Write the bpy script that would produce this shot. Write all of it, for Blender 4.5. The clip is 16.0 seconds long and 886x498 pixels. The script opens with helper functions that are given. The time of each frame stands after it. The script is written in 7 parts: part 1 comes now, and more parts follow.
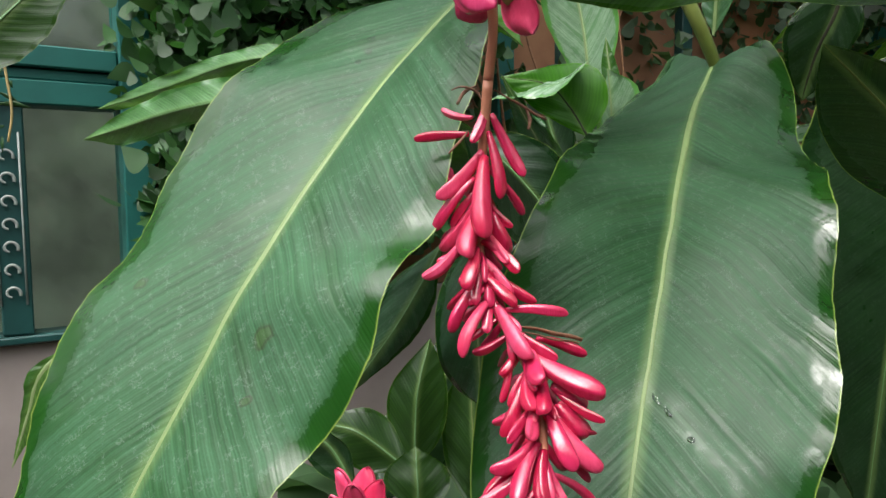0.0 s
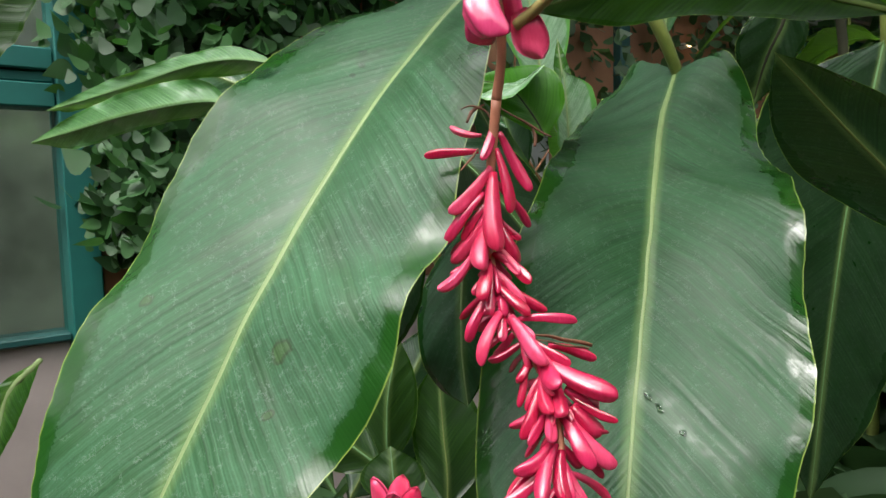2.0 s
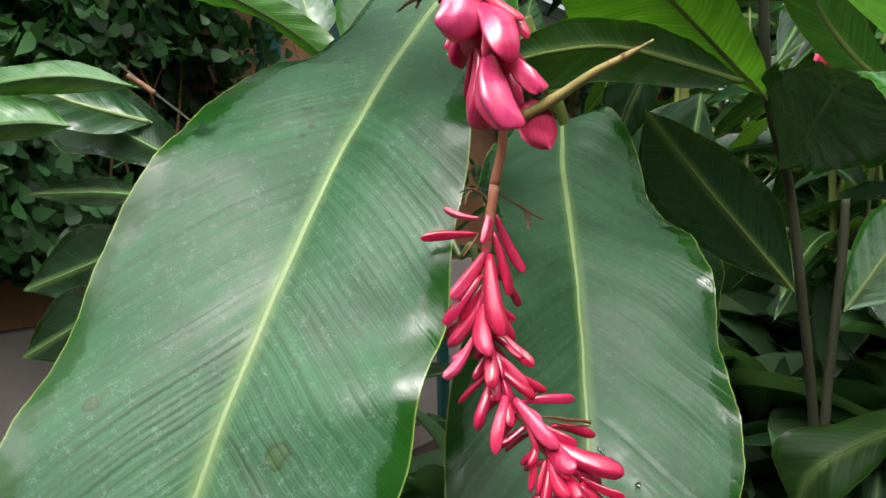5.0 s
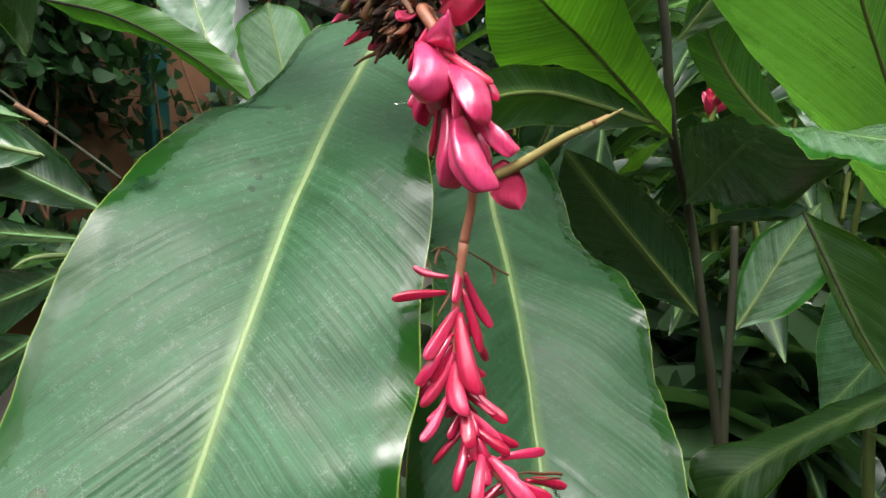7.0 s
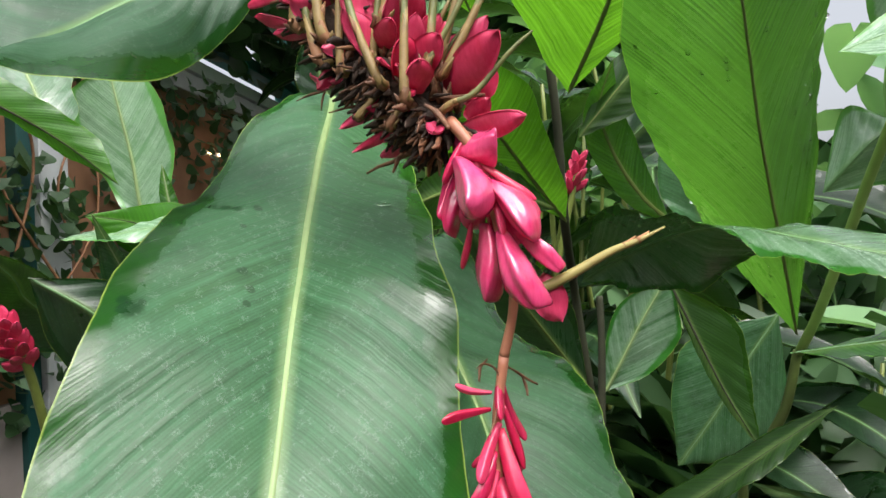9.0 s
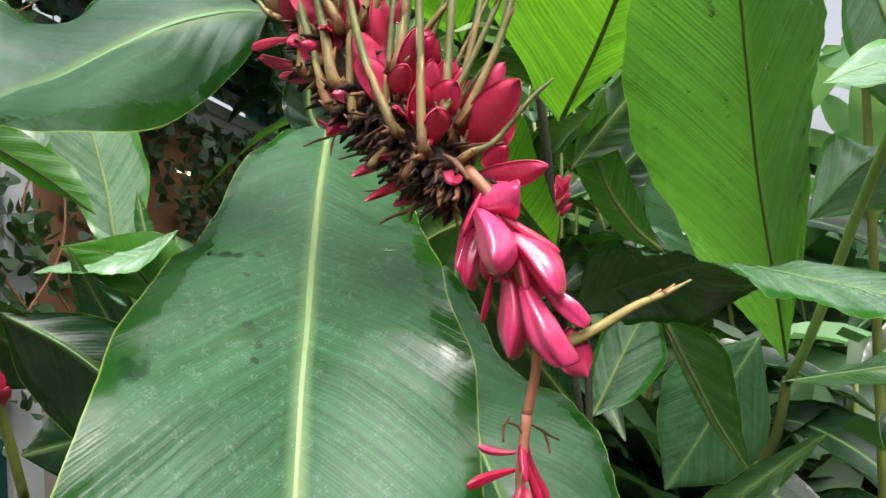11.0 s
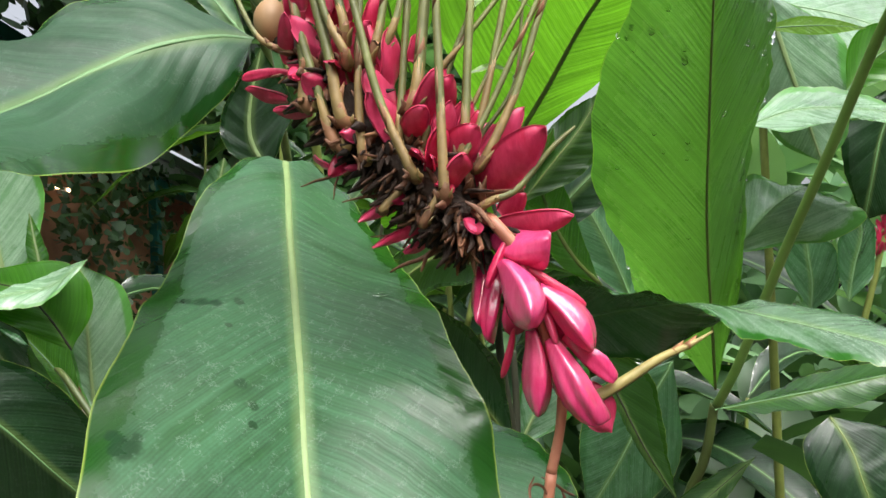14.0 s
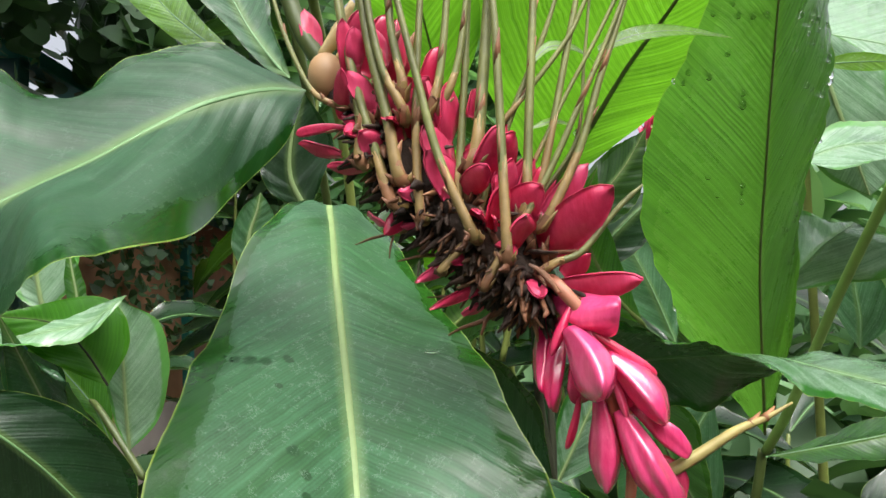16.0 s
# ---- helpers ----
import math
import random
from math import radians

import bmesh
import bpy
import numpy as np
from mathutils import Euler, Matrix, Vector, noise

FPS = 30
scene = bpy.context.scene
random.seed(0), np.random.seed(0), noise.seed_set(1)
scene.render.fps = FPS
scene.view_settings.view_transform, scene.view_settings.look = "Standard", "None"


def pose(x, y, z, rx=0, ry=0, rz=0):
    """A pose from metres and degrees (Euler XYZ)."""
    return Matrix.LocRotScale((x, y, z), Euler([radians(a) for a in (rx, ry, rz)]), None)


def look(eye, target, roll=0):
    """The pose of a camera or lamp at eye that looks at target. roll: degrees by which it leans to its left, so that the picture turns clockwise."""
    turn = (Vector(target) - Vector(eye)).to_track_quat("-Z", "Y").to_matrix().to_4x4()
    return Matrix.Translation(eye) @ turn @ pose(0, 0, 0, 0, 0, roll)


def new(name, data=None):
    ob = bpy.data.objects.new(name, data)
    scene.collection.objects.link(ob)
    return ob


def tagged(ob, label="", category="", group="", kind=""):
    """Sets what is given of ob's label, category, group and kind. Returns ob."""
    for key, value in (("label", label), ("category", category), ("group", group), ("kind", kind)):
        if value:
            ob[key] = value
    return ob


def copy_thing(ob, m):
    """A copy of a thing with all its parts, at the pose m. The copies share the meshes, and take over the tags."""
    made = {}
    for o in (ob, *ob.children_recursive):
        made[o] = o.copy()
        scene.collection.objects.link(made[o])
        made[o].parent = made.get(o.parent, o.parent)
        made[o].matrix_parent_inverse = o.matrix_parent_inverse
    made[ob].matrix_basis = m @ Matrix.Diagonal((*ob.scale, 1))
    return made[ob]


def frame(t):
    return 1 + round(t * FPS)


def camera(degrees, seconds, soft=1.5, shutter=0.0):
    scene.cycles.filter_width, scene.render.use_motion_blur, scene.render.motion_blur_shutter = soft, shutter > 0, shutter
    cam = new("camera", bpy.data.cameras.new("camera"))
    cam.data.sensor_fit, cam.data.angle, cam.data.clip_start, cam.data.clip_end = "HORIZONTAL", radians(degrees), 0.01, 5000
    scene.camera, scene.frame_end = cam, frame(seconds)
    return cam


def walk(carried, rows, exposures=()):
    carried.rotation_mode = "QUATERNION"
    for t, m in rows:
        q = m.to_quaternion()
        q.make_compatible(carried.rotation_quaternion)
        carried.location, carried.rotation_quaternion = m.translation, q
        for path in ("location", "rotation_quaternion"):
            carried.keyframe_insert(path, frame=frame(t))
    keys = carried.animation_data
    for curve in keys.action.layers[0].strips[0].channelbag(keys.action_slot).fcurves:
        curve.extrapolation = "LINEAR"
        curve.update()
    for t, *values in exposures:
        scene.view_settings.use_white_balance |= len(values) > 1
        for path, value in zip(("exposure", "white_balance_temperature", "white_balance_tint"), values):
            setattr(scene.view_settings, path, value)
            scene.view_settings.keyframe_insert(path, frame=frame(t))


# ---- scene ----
import collections

cam = camera(66.0, 16.0)
ROWS = [
    (0.0, 0.0, 0.0, 1.35, 85.67, 0.59, -0.04),
    (0.5, -0.0056, -0.0031, 1.3503, 85.69, 0.8, -0.43),
    (1.0, -0.0105, -0.006, 1.3542, 85.46, 0.96, -1.47),
    (1.5, -0.0225, -0.0129, 1.3587, 85.49, 1.11, -2.96),
    (2.0, -0.0383, -0.0124, 1.3622, 85.04, 1.35, -5.06),
    (2.5, -0.0547, -0.0114, 1.3657, 84.53, 0.91, -8.63),
    (3.0, -0.0798, -0.0147, 1.3707, 84.56, 1.37, -14.42),
    (3.5, -0.0854, -0.009, 1.3801, 83.93, 0.64, -15.93),
    (6.0, -0.1782, 0.0322, 1.42, 86.07, 1.96, -29.01),
    (6.5, -0.1856, 0.0287, 1.4251, 86.0, 2.23, -32.11),
    (7.0, -0.1742, 0.0443, 1.4298, 86.3, 1.42, -30.94),
    (7.5, -0.2129, 0.0857, 1.4368, 88.12, 3.22, -39.99),
    (8.0, -0.2426, 0.1122, 1.4454, 88.83, 3.66, -44.64),
    (8.5, -0.2594, 0.1198, 1.4558, 90.13, 3.03, -46.3),
    (9.0, -0.2615, 0.1268, 1.4627, 90.81, 2.88, -46.81),
    (9.5, -0.2585, 0.1458, 1.466, 90.82, 2.27, -47.51),
    (10.0, -0.2676, 0.1489, 1.4747, 91.5, 2.89, -48.3),
    (12.5, -0.27, 0.1863, 1.4942, 92.25, 2.31, -54.21),
    (13.0, -0.2803, 0.2031, 1.501, 92.49, 2.84, -57.98),
    (13.5, -0.285, 0.2079, 1.5039, 92.97, 3.65, -58.35),
    (14.0, -0.2918, 0.2159, 1.5049, 93.01, 3.59, -58.47),
    (14.5, -0.2981, 0.2198, 1.5116, 93.73, 2.85, -58.05),
    (15.0, -0.3019, 0.2249, 1.5196, 94.36, 2.85, -56.89),
    (15.5, -0.2979, 0.2272, 1.5212, 95.0, 3.51, -56.55),
    (16.0, -0.2905, 0.236, 1.5262, 95.03, 3.26, -56.42),
]

walk(cam, [(t, pose(*row)) for t, *row in ROWS], exposures=[(0.0, 1.0), (6.5, 1.05), (9.0, 1.25), (16.0, 1.25)])

# ---- light: soft daylight through a glass roof ----
world = bpy.data.worlds.new("daylight")
scene.world = world
world.use_nodes = True
wn, wl = world.node_tree.nodes, world.node_tree.links
sky = wn.new("ShaderNodeTexSky")
sky.sky_type, sky.sun_disc = "NISHITA", False
sky.sun_elevation, sky.sun_rotation = radians(61), radians(204)
sky.air_density, sky.dust_density, sky.ozone_density = 0.8, 7.0, 1.0
cloud = wn.new("ShaderNodeHueSaturation")  # a cloudy sky has little blue
cloud.inputs["Saturation"].default_value = 0.3
wl.new(sky.outputs[0], cloud.inputs["Color"])
wl.new(cloud.outputs[0], wn["Background"].inputs[0])
wn["Background"].inputs[1].default_value = 0.125
sun = new("sun", bpy.data.lights.new("sun", "SUN"))
sun.data.energy, sun.data.angle, sun.data.color = 1.1, radians(68), (0.98, 1.0, 0.98)
sun.matrix_world = look((-1.2, -1.0, 3.1), (0, 0, 0))


# ---- materials ----
def mat(name):
    m = bpy.data.materials.new(name)
    m.use_nodes = True
    return m, m.node_tree.nodes, m.node_tree.links, m.node_tree.nodes["Principled BSDF"]


def math_node(n, l, op, a, b=None, c=None, clamp=False):
    k = n.new("ShaderNodeMath")
    k.operation, k.use_clamp = op, clamp
    for i, v in enumerate((a, b, c)):
        if v is None:
            continue
        if isinstance(v, (int, float)):
            k.inputs[i].default_value = v
        else:
            l.new(v, k.inputs[i])
    return k.outputs[0]


def mix_node(n, l, fac, a, b):
    k = n.new("ShaderNodeMix")
    k.data_type = "RGBA"
    for i, v in ((0, fac), (6, a), (7, b)):
        if isinstance(v, (int, float)):
            k.inputs[i].default_value = v
        elif isinstance(v, tuple):
            k.inputs[i].default_value = (*v, 1)
        else:
            l.new(v, k.inputs[i])
    return k.outputs[2]


def noise_node(n, l, vec, scale, detail=3.0, rough=0.55):
    k = n.new("ShaderNodeTexNoise")
    k.inputs["Scale"].default_value, k.inputs["Detail"].default_value, k.inputs["Roughness"].default_value = scale, detail, rough
    if vec is not None:
        l.new(vec, k.inputs["Vector"])
    return k


def ramp_node(n, l, fac, lo, hi):
    k = n.new("ShaderNodeMapRange")
    k.inputs["From Min"].default_value, k.inputs["From Max"].default_value = lo, hi
    l.new(fac, k.inputs["Value"])
    return k.outputs[0]


def plain(name, colour, rough=0.6, metal=0.0, vary=0.25, scale=30.0, bump=0.15):
    m, n, l, p = mat(name)
    co = n.new("ShaderNodeTexCoord").outputs["Object"]
    a = noise_node(n, l, co, scale, 5)
    b = noise_node(n, l, co, scale * 0.13, 3)
    f = math_node(n, l, "MULTIPLY_ADD", a.outputs[0], 0.6, math_node(n, l, "MULTIPLY", b.outputs[0], 0.6))
    dark = tuple(c * (1 - vary) for c in colour)
    light = tuple(min(1, c * (1 + vary)) for c in colour)
    l.new(mix_node(n, l, ramp_node(n, l, f, 0.4, 0.8), dark, light), p.inputs["Base Color"])
    p.inputs["Roughness"].default_value, p.inputs["Metallic"].default_value = rough, metal
    bp = n.new("ShaderNodeBump")
    bp.inputs["Strength"].default_value, bp.inputs["Distance"].default_value = bump, 0.004
    l.new(a.outputs[0], bp.inputs["Height"])
    l.new(bp.outputs[0], p.inputs["Normal"])
    return m


def leaf_material(name, face, vein, dust_and_sheen, rough, through_colour, amount, film, threads=0.6, spots=(), water=0.8, drench=0.0, runs=0.2):
    """A blade. The map "blade" holds metres out from the midrib (x) and along it (y); "share" holds shares of the width and length."""
    m, n, l, p = mat(name)
    uv = n.new("ShaderNodeUVMap")
    uv.uv_map = "blade"
    sep = n.new("ShaderNodeSeparateXYZ")
    l.new(uv.outputs[0], sep.inputs[0])
    us = n.new("ShaderNodeUVMap")
    us.uv_map = "share"
    sp = n.new("ShaderNodeSeparateXYZ")
    l.new(us.outputs[0], sp.inputs[0])
    out = math_node(n, l, "ABSOLUTE", sep.outputs[0])
    far = math_node(n, l, "ABSOLUTE", sp.outputs[0])
    co = n.new("ShaderNodeTexCoord").outputs["Object"]
    # veins run aslant from the midrib towards the tip
    wob = noise_node(n, l, uv.outputs[0], 18, 2)
    diag = math_node(n, l, "MULTIPLY_ADD", out, -1.15, sep.outputs[1])
    diag = math_node(n, l, "MULTIPLY_ADD", wob.outputs[0], 0.008, diag)
    comb = n.new("ShaderNodeCombineXYZ")
    l.new(diag, comb.inputs[0])
    l.new(math_node(n, l, "MULTIPLY", sep.outputs[0], 0.03), comb.inputs[1])
    broad = noise_node(n, l, comb.outputs[0], 85, 3, 0.6)
    fine = noise_node(n, l, comb.outputs[0], 330, 2, 0.5)
    # pleats between the side veins, uneven in depth and spacing
    drift = math_node(n, l, "MULTIPLY", noise_node(n, l, comb.outputs[0], 24, 2).outputs[0], 14.0)
    fold = math_node(n, l, "SINE", math_node(n, l, "MULTIPLY_ADD", diag, 820.0, drift))
    line = math_node(n, l, "SINE", math_node(n, l, "MULTIPLY_ADD", diag, 2350.0, math_node(n, l, "MULTIPLY", drift, 1.7)))
    depth = ramp_node(n, l, noise_node(n, l, uv.outputs[0], 14, 3).outputs[0], 0.38, 0.68)
    fold = math_node(n, l, "MULTIPLY", fold, math_node(n, l, "MULTIPLY_ADD", depth, 0.9, 0.1))
    streak = math_node(n, l, "MULTIPLY_ADD", fine.outputs[0], 0.35, math_node(n, l, "MULTIPLY", broad.outputs[0], 0.65))
    streak = math_node(n, l, "MULTIPLY_ADD", fold, 0.06, math_node(n, l, "MULTIPLY_ADD", line, 0.06, streak))
    streak = ramp_node(n, l, streak, 0.28, 0.72)
    patch = noise_node(n, l, co, 14, 4, 0.6)
    base = mix_node(n, l, streak, face, vein)
    base = mix_node(n, l, ramp_node(n, l, patch.outputs[0], 0.45, 0.75), base, tuple(c * 0.6 for c in face))
    rinsed = (face[0] * 0.85, face[1] * 1.1, face[2] * 0.55)
    # hard-water residue, an even film with broken threads; pale skins add sky sheen here
    warp = noise_node(n, l, co, 260, 3, 0.7)
    wv = n.new("ShaderNodeVectorMath")
    wv.operation = "MULTIPLY_ADD"
    wv.inputs[1].default_value = (0.007, 0.007, 0.007)
    l.new(warp.outputs["Color"], wv.inputs[0])
    l.new(co, wv.inputs[2])
    cells = n.new("ShaderNodeTexVoronoi")
    cells.feature = "DISTANCE_TO_EDGE"
    cells.inputs["Scale"].default_value = 360
    l.new(wv.outputs[0], cells.inputs["Vector"])
    thread = ramp_node(n, l, cells.outputs[0], 0.07, 0.02)
    gate = noise_node(n, l, co, 150, 3, 0.6)
    thread = math_node(n, l, "MULTIPLY", thread, ramp_node(n, l, gate.outputs[0], 0.52, 0.60), clamp=True)
    cloud = ramp_node(n, l, noise_node(n, l, co, 16, 6, 0.7).outputs[0], 0.25, 0.7)
    grain = ramp_node(n, l, noise_node(n, l, co, 420, 3, 0.7).outputs[0], 0.3, 0.75)
    speck = ramp_node(n, l, noise_node(n, l, co, 900, 2, 0.6).outputs[0], 0.5, 0.72)
    sed = math_node(n, l, "MULTIPLY_ADD", streak, 0.62, math_node(n, l, "MULTIPLY_ADD", grain, 0.30, math_node(n, l, "MULTIPLY_ADD", speck, 0.3, 0.0)))
    sed = math_node(n, l, "MULTIPLY", math_node(n, l, "MULTIPLY_ADD", cloud, 0.7, 0.3), sed)
    sed = math_node(n, l, "MULTIPLY", sed, film, clamp=True)
    if spots:  # the film is thinner on one half towards the base
        thin = math_node(n, l, "MULTIPLY", ramp_node(n, l, sp.outputs[0], 0.0, 0.35), ramp_node(n, l, sp.outputs[1], 0.6, 0.3))
        sed = math_node(n, l, "MULTIPLY", sed, math_node(n, l, "MULTIPLY_ADD", thin, -0.5, 1.0), clamp=True)
    # the rim is rinsed clean, with a thin pale edge
    ragged = math_node(n, l, "MULTIPLY_ADD", noise_node(n, l, co, 90, 4, 0.7).outputs[0], 0.14, math_node(n, l, "MULTIPLY_ADD", noise_node(n, l, co, 13, 2).outputs[0], 0.36, far))
    keep = ramp_node(n, l, ragged, 1.14, 1.07)
    # streaks along the veins where water has run and cleaned the blade
    run = math_node(n, l, "MULTIPLY_ADD", noise_node(n, l, comb.outputs[0], 46, 2, 0.5).outputs[0], 0.6, math_node(n, l, "MULTIPLY", noise_node(n, l, co, 11, 4, 0.65).outputs[0], 0.6))
    run = ramp_node(n, l, run, 0.64, 0.70)
    sed = math_node(n, l, "MULTIPLY", sed, math_node(n, l, "MULTIPLY_ADD", run, -0.75, 1.0), clamp=True)
    sed = math_node(n, l, "MULTIPLY", sed, keep, clamp=True)
    if film > 0.4:
        base = mix_node(n, l, keep, rinsed, base)
    thread = math_node(n, l, "MULTIPLY", thread, math_node(n, l, "MULTIPLY", keep, threads), clamp=True)
    for x, y, r, ring in spots:
        d = n.new("ShaderNodeVectorMath")
        d.operation = "DISTANCE"
        d.inputs[1].default_value = (x, y, 0)
        l.new(uv.outputs[0], d.inputs[0])
        dd = math_node(n, l, "MULTIPLY_ADD", noise_node(n, l, co, 150, 2).outputs[0], r * 1.2, d.outputs["Value"])
        inside = ramp_node(n, l, dd, r * 1.7, r * 1.35)
        sed = math_node(n, l, "MULTIPLY", sed, math_node(n, l, "MULTIPLY_ADD", inside, -1.0, 1.0), clamp=True)
        base = mix_node(n, l, math_node(n, l, "MULTIPLY", inside, 0.92), base, (0.045, 0.10, 0.03) if ring else (0.006, 0.042, 0.010))
        if ring:
            rim = math_node(n, l, "MULTIPLY", inside, ramp_node(n, l, dd, r * 1.15, r * 1.45))
            base = mix_node(n, l, math_node(n, l, "MULTIPLY", rim, 0.95), base, (0.018, 0.028, 0.01))
    base = mix_node(n, l, sed, base, dust_and_sheen)
    base = mix_node(n, l, thread, base, (dust_and_sheen[1] * 1.7, dust_and_sheen[1] * 2.1, dust_and_sheen[1] * 1.75))
    base = mix_node(n, l, ramp_node(n, l, far, 0.988, 0.997), base, (0.22, 0.32, 0.06))
    glow = ramp_node(n, l, out, 0.008, 0.002)
    base = mix_node(n, l, math_node(n, l, "MULTIPLY", glow, 0.35), base, (0.22, 0.34, 0.10))
    l.new(base, p.inputs["Base Color"])
    rr = math_node(n, l, "MULTIPLY_ADD", patch.outputs[0], 0.2, rough - 0.14)
    rr = math_node(n, l, "MULTIPLY_ADD", math_node(n, l, "SUBTRACT", rr, 0.17), math_node(n, l, "MULTIPLY_ADD", keep, 0.85, 0.15, True), 0.17)
    l.new(math_node(n, l, "MULTIPLY_ADD", sed, 0.45, rr), p.inputs["Roughness"])
    l.new(math_node(n, l, "MULTIPLY_ADD", sed, -0.45, 0.45, True), p.inputs["Specular IOR Level"])
    bp = n.new("ShaderNodeBump")
    bp.inputs["Strength"].default_value, bp.inputs["Distance"].default_value = 0.7, 0.0017
    relief = math_node(n, l, "MULTIPLY_ADD", math_node(n, l, "MULTIPLY", fold, math_node(n, l, "MULTIPLY_ADD", keep, 0.6, 0.4, True)), 0.075, math_node(n, l, "MULTIPLY", line, 0.008))
    relief = math_node(n, l, "MULTIPLY_ADD", broad.outputs[0], 0.5, relief)
    l.new(math_node(n, l, "MULTIPLY_ADD", fine.outputs[0], 0.1, math_node(n, l, "MULTIPLY_ADD", grain, 0.03, relief)), bp.inputs["Height"])
    l.new(bp.outputs[0], p.inputs["Normal"])
    # standing water: a clear film on the rim and in the cleaned streaks
    pool = ramp_node(n, l, noise_node(n, l, co, 34, 4, 0.65).outputs[0], 0.5, 0.58)
    wet = math_node(n, l, "MAXIMUM", math_node(n, l, "MULTIPLY_ADD", keep, -1.0, 1.0, True), math_node(n, l, "MULTIPLY", run, runs))
    wet = math_node(n, l, "MAXIMUM", wet, drench)
    l.new(math_node(n, l, "MULTIPLY", math_node(n, l, "MULTIPLY", wet, pool), water, clamp=True), p.inputs["Coat Weight"])
    p.inputs["Coat Roughness"].default_value, p.inputs["Coat IOR"].default_value = 0.07, 1.6
    rip = n.new("ShaderNodeBump")
    rip.inputs["Strength"].default_value, rip.inputs["Distance"].default_value = 0.5, 0.0012
    ripple = math_node(n, l, "MULTIPLY_ADD", noise_node(n, l, co, 190, 3, 0.6).outputs[0], 0.8, noise_node(n, l, comb.outputs[0], 120, 2).outputs[0])
    l.new(ripple, rip.inputs["Height"])
    l.new(rip.outputs[0], p.inputs["Coat Normal"])
    t = n.new("ShaderNodeBsdfTranslucent")
    lit = mix_node(n, l, math_node(n, l, "MULTIPLY_ADD", fold, 0.22, streak, True), tuple(c * 0.6 for c in through_colour), tuple(c * 1.3 for c in through_colour))
    l.new(lit, t.inputs[0])
    l.new(bp.outputs[0], t.inputs[1])
    mx = n.new("ShaderNodeMixShader")
    mx.inputs[0].default_value = amount
    l.new(p.outputs[0], mx.inputs[1])
    l.new(t.outputs[0], mx.inputs[2])
    l.new(mx.outputs[0], n["Material Output"].inputs[0])
    return m


def petal_material(name, deep, pale, rough, coat=0.6):
    m, n, l, p = mat(name)
    co = n.new("ShaderNodeTexCoord").outputs["Object"]
    info = n.new("ShaderNodeObjectInfo")
    mp = n.new("ShaderNodeMapping")
    mp.inputs["Scale"].default_value = (1, 1, 0.25)
    l.new(co, mp.inputs["Vector"])
    vein = noise_node(n, l, mp.outputs[0], 420, 3, 0.6)
    blot = noise_node(n, l, co, 70, 3)
    f = math_node(n, l, "MULTIPLY_ADD", vein.outputs[0], 0.6, math_node(n, l, "MULTIPLY_ADD", blot.outputs[0], 0.6, math_node(n, l, "MULTIPLY_ADD", info.outputs["Random"], 0.4, -0.2)))
    f = ramp_node(n, l, f, 0.35, 0.9)
    l.new(mix_node(n, l, f, deep, pale), p.inputs["Base Color"])
    p.inputs["Roughness"].default_value = rough
    p.inputs["Coat Weight"].default_value, p.inputs["Coat Roughness"].default_value = coat, 0.13
    p.inputs["Coat IOR"].default_value = 1.7
    p.inputs["Subsurface Weight"].default_value = 0.0
    bp = n.new("ShaderNodeBump")
    bp.inputs["Strength"].default_value, bp.inputs["Distance"].default_value = 0.35, 0.0012
    l.new(math_node(n, l, "MULTIPLY_ADD", blot.outputs[0], 0.8, vein.outputs[0]), bp.inputs["Height"])
    l.new(bp.outputs[0], p.inputs["Normal"])
    t = n.new("ShaderNodeBsdfTranslucent")  # thin flesh lets some light through
    t.inputs[0].default_value = (*pale, 1)
    mx = n.new("ShaderNodeMixShader")
    mx.inputs[0].default_value = 0.14
    l.new(p.outputs[0], mx.inputs[1])
    l.new(t.outputs[0], mx.inputs[2])
    l.new(mx.outputs[0], n["Material Output"].inputs[0])
    return m


M = {}
# blemishes on the broad leaf: out from the midrib, along it, radius, with a rim or not
SPOTS = ((-0.0655, 0.4840, 0.0045, True), (0.0368, 0.5077, 0.0068, True), (0.0450, 0.5435, 0.0036, True), (-0.0842, 0.3244, 0.0070, False), (-0.0884, 0.3183, 0.0034, False), (-0.0786, 0.3183, 0.0030, False), (-0.0550, 0.2176, 0.0050, False), (-0.0635, 0.2176, 0.0040, False), (-0.0466, 0.2176, 0.0040, False), (-0.0333, 0.2119, 0.0034, False), (-0.0397, 0.2350, 0.0026, False), (-0.0329, 0.2767, 0.0036, False), (-0.0265, 0.3003, 0.0026, False), (-0.0262, 0.2885, 0.0030, False))

M["old"] = leaf_material("leaf_dusty", (0.016, 0.065, 0.017), (0.034, 0.115, 0.037), (0.095, 0.225, 0.13), 0.36, (0.08, 0.24, 0.02), 0.08, 0.95, 0.3, water=0.4)
M["spotted"] = leaf_material("leaf_dusty_spotted", (0.016, 0.065, 0.017), (0.034, 0.115, 0.037), (0.095, 0.225, 0.13), 0.36, (0.08, 0.24, 0.02), 0.08, 0.85, 0.25, SPOTS, water=0.5)
M["fresh"] = leaf_material("leaf_fresh", (0.02, 0.085, 0.012), (0.045, 0.14, 0.025), (0.20, 0.30, 0.18), 0.26, (0.12, 0.38, 0.02), 0.38, 0.12, 0.1, water=1.0, drench=0.8)
# base green brightened in place of daylight coming through the blade
M["backlit_tint"] = leaf_material("leaf_backlit_tint", (0.045, 0.17, 0.012), (0.065, 0.22, 0.02), (0.2, 0.3, 0.15), 0.42, (0.12, 0.42, 0.02), 0.3, 0.02, 0.0, water=0.3)
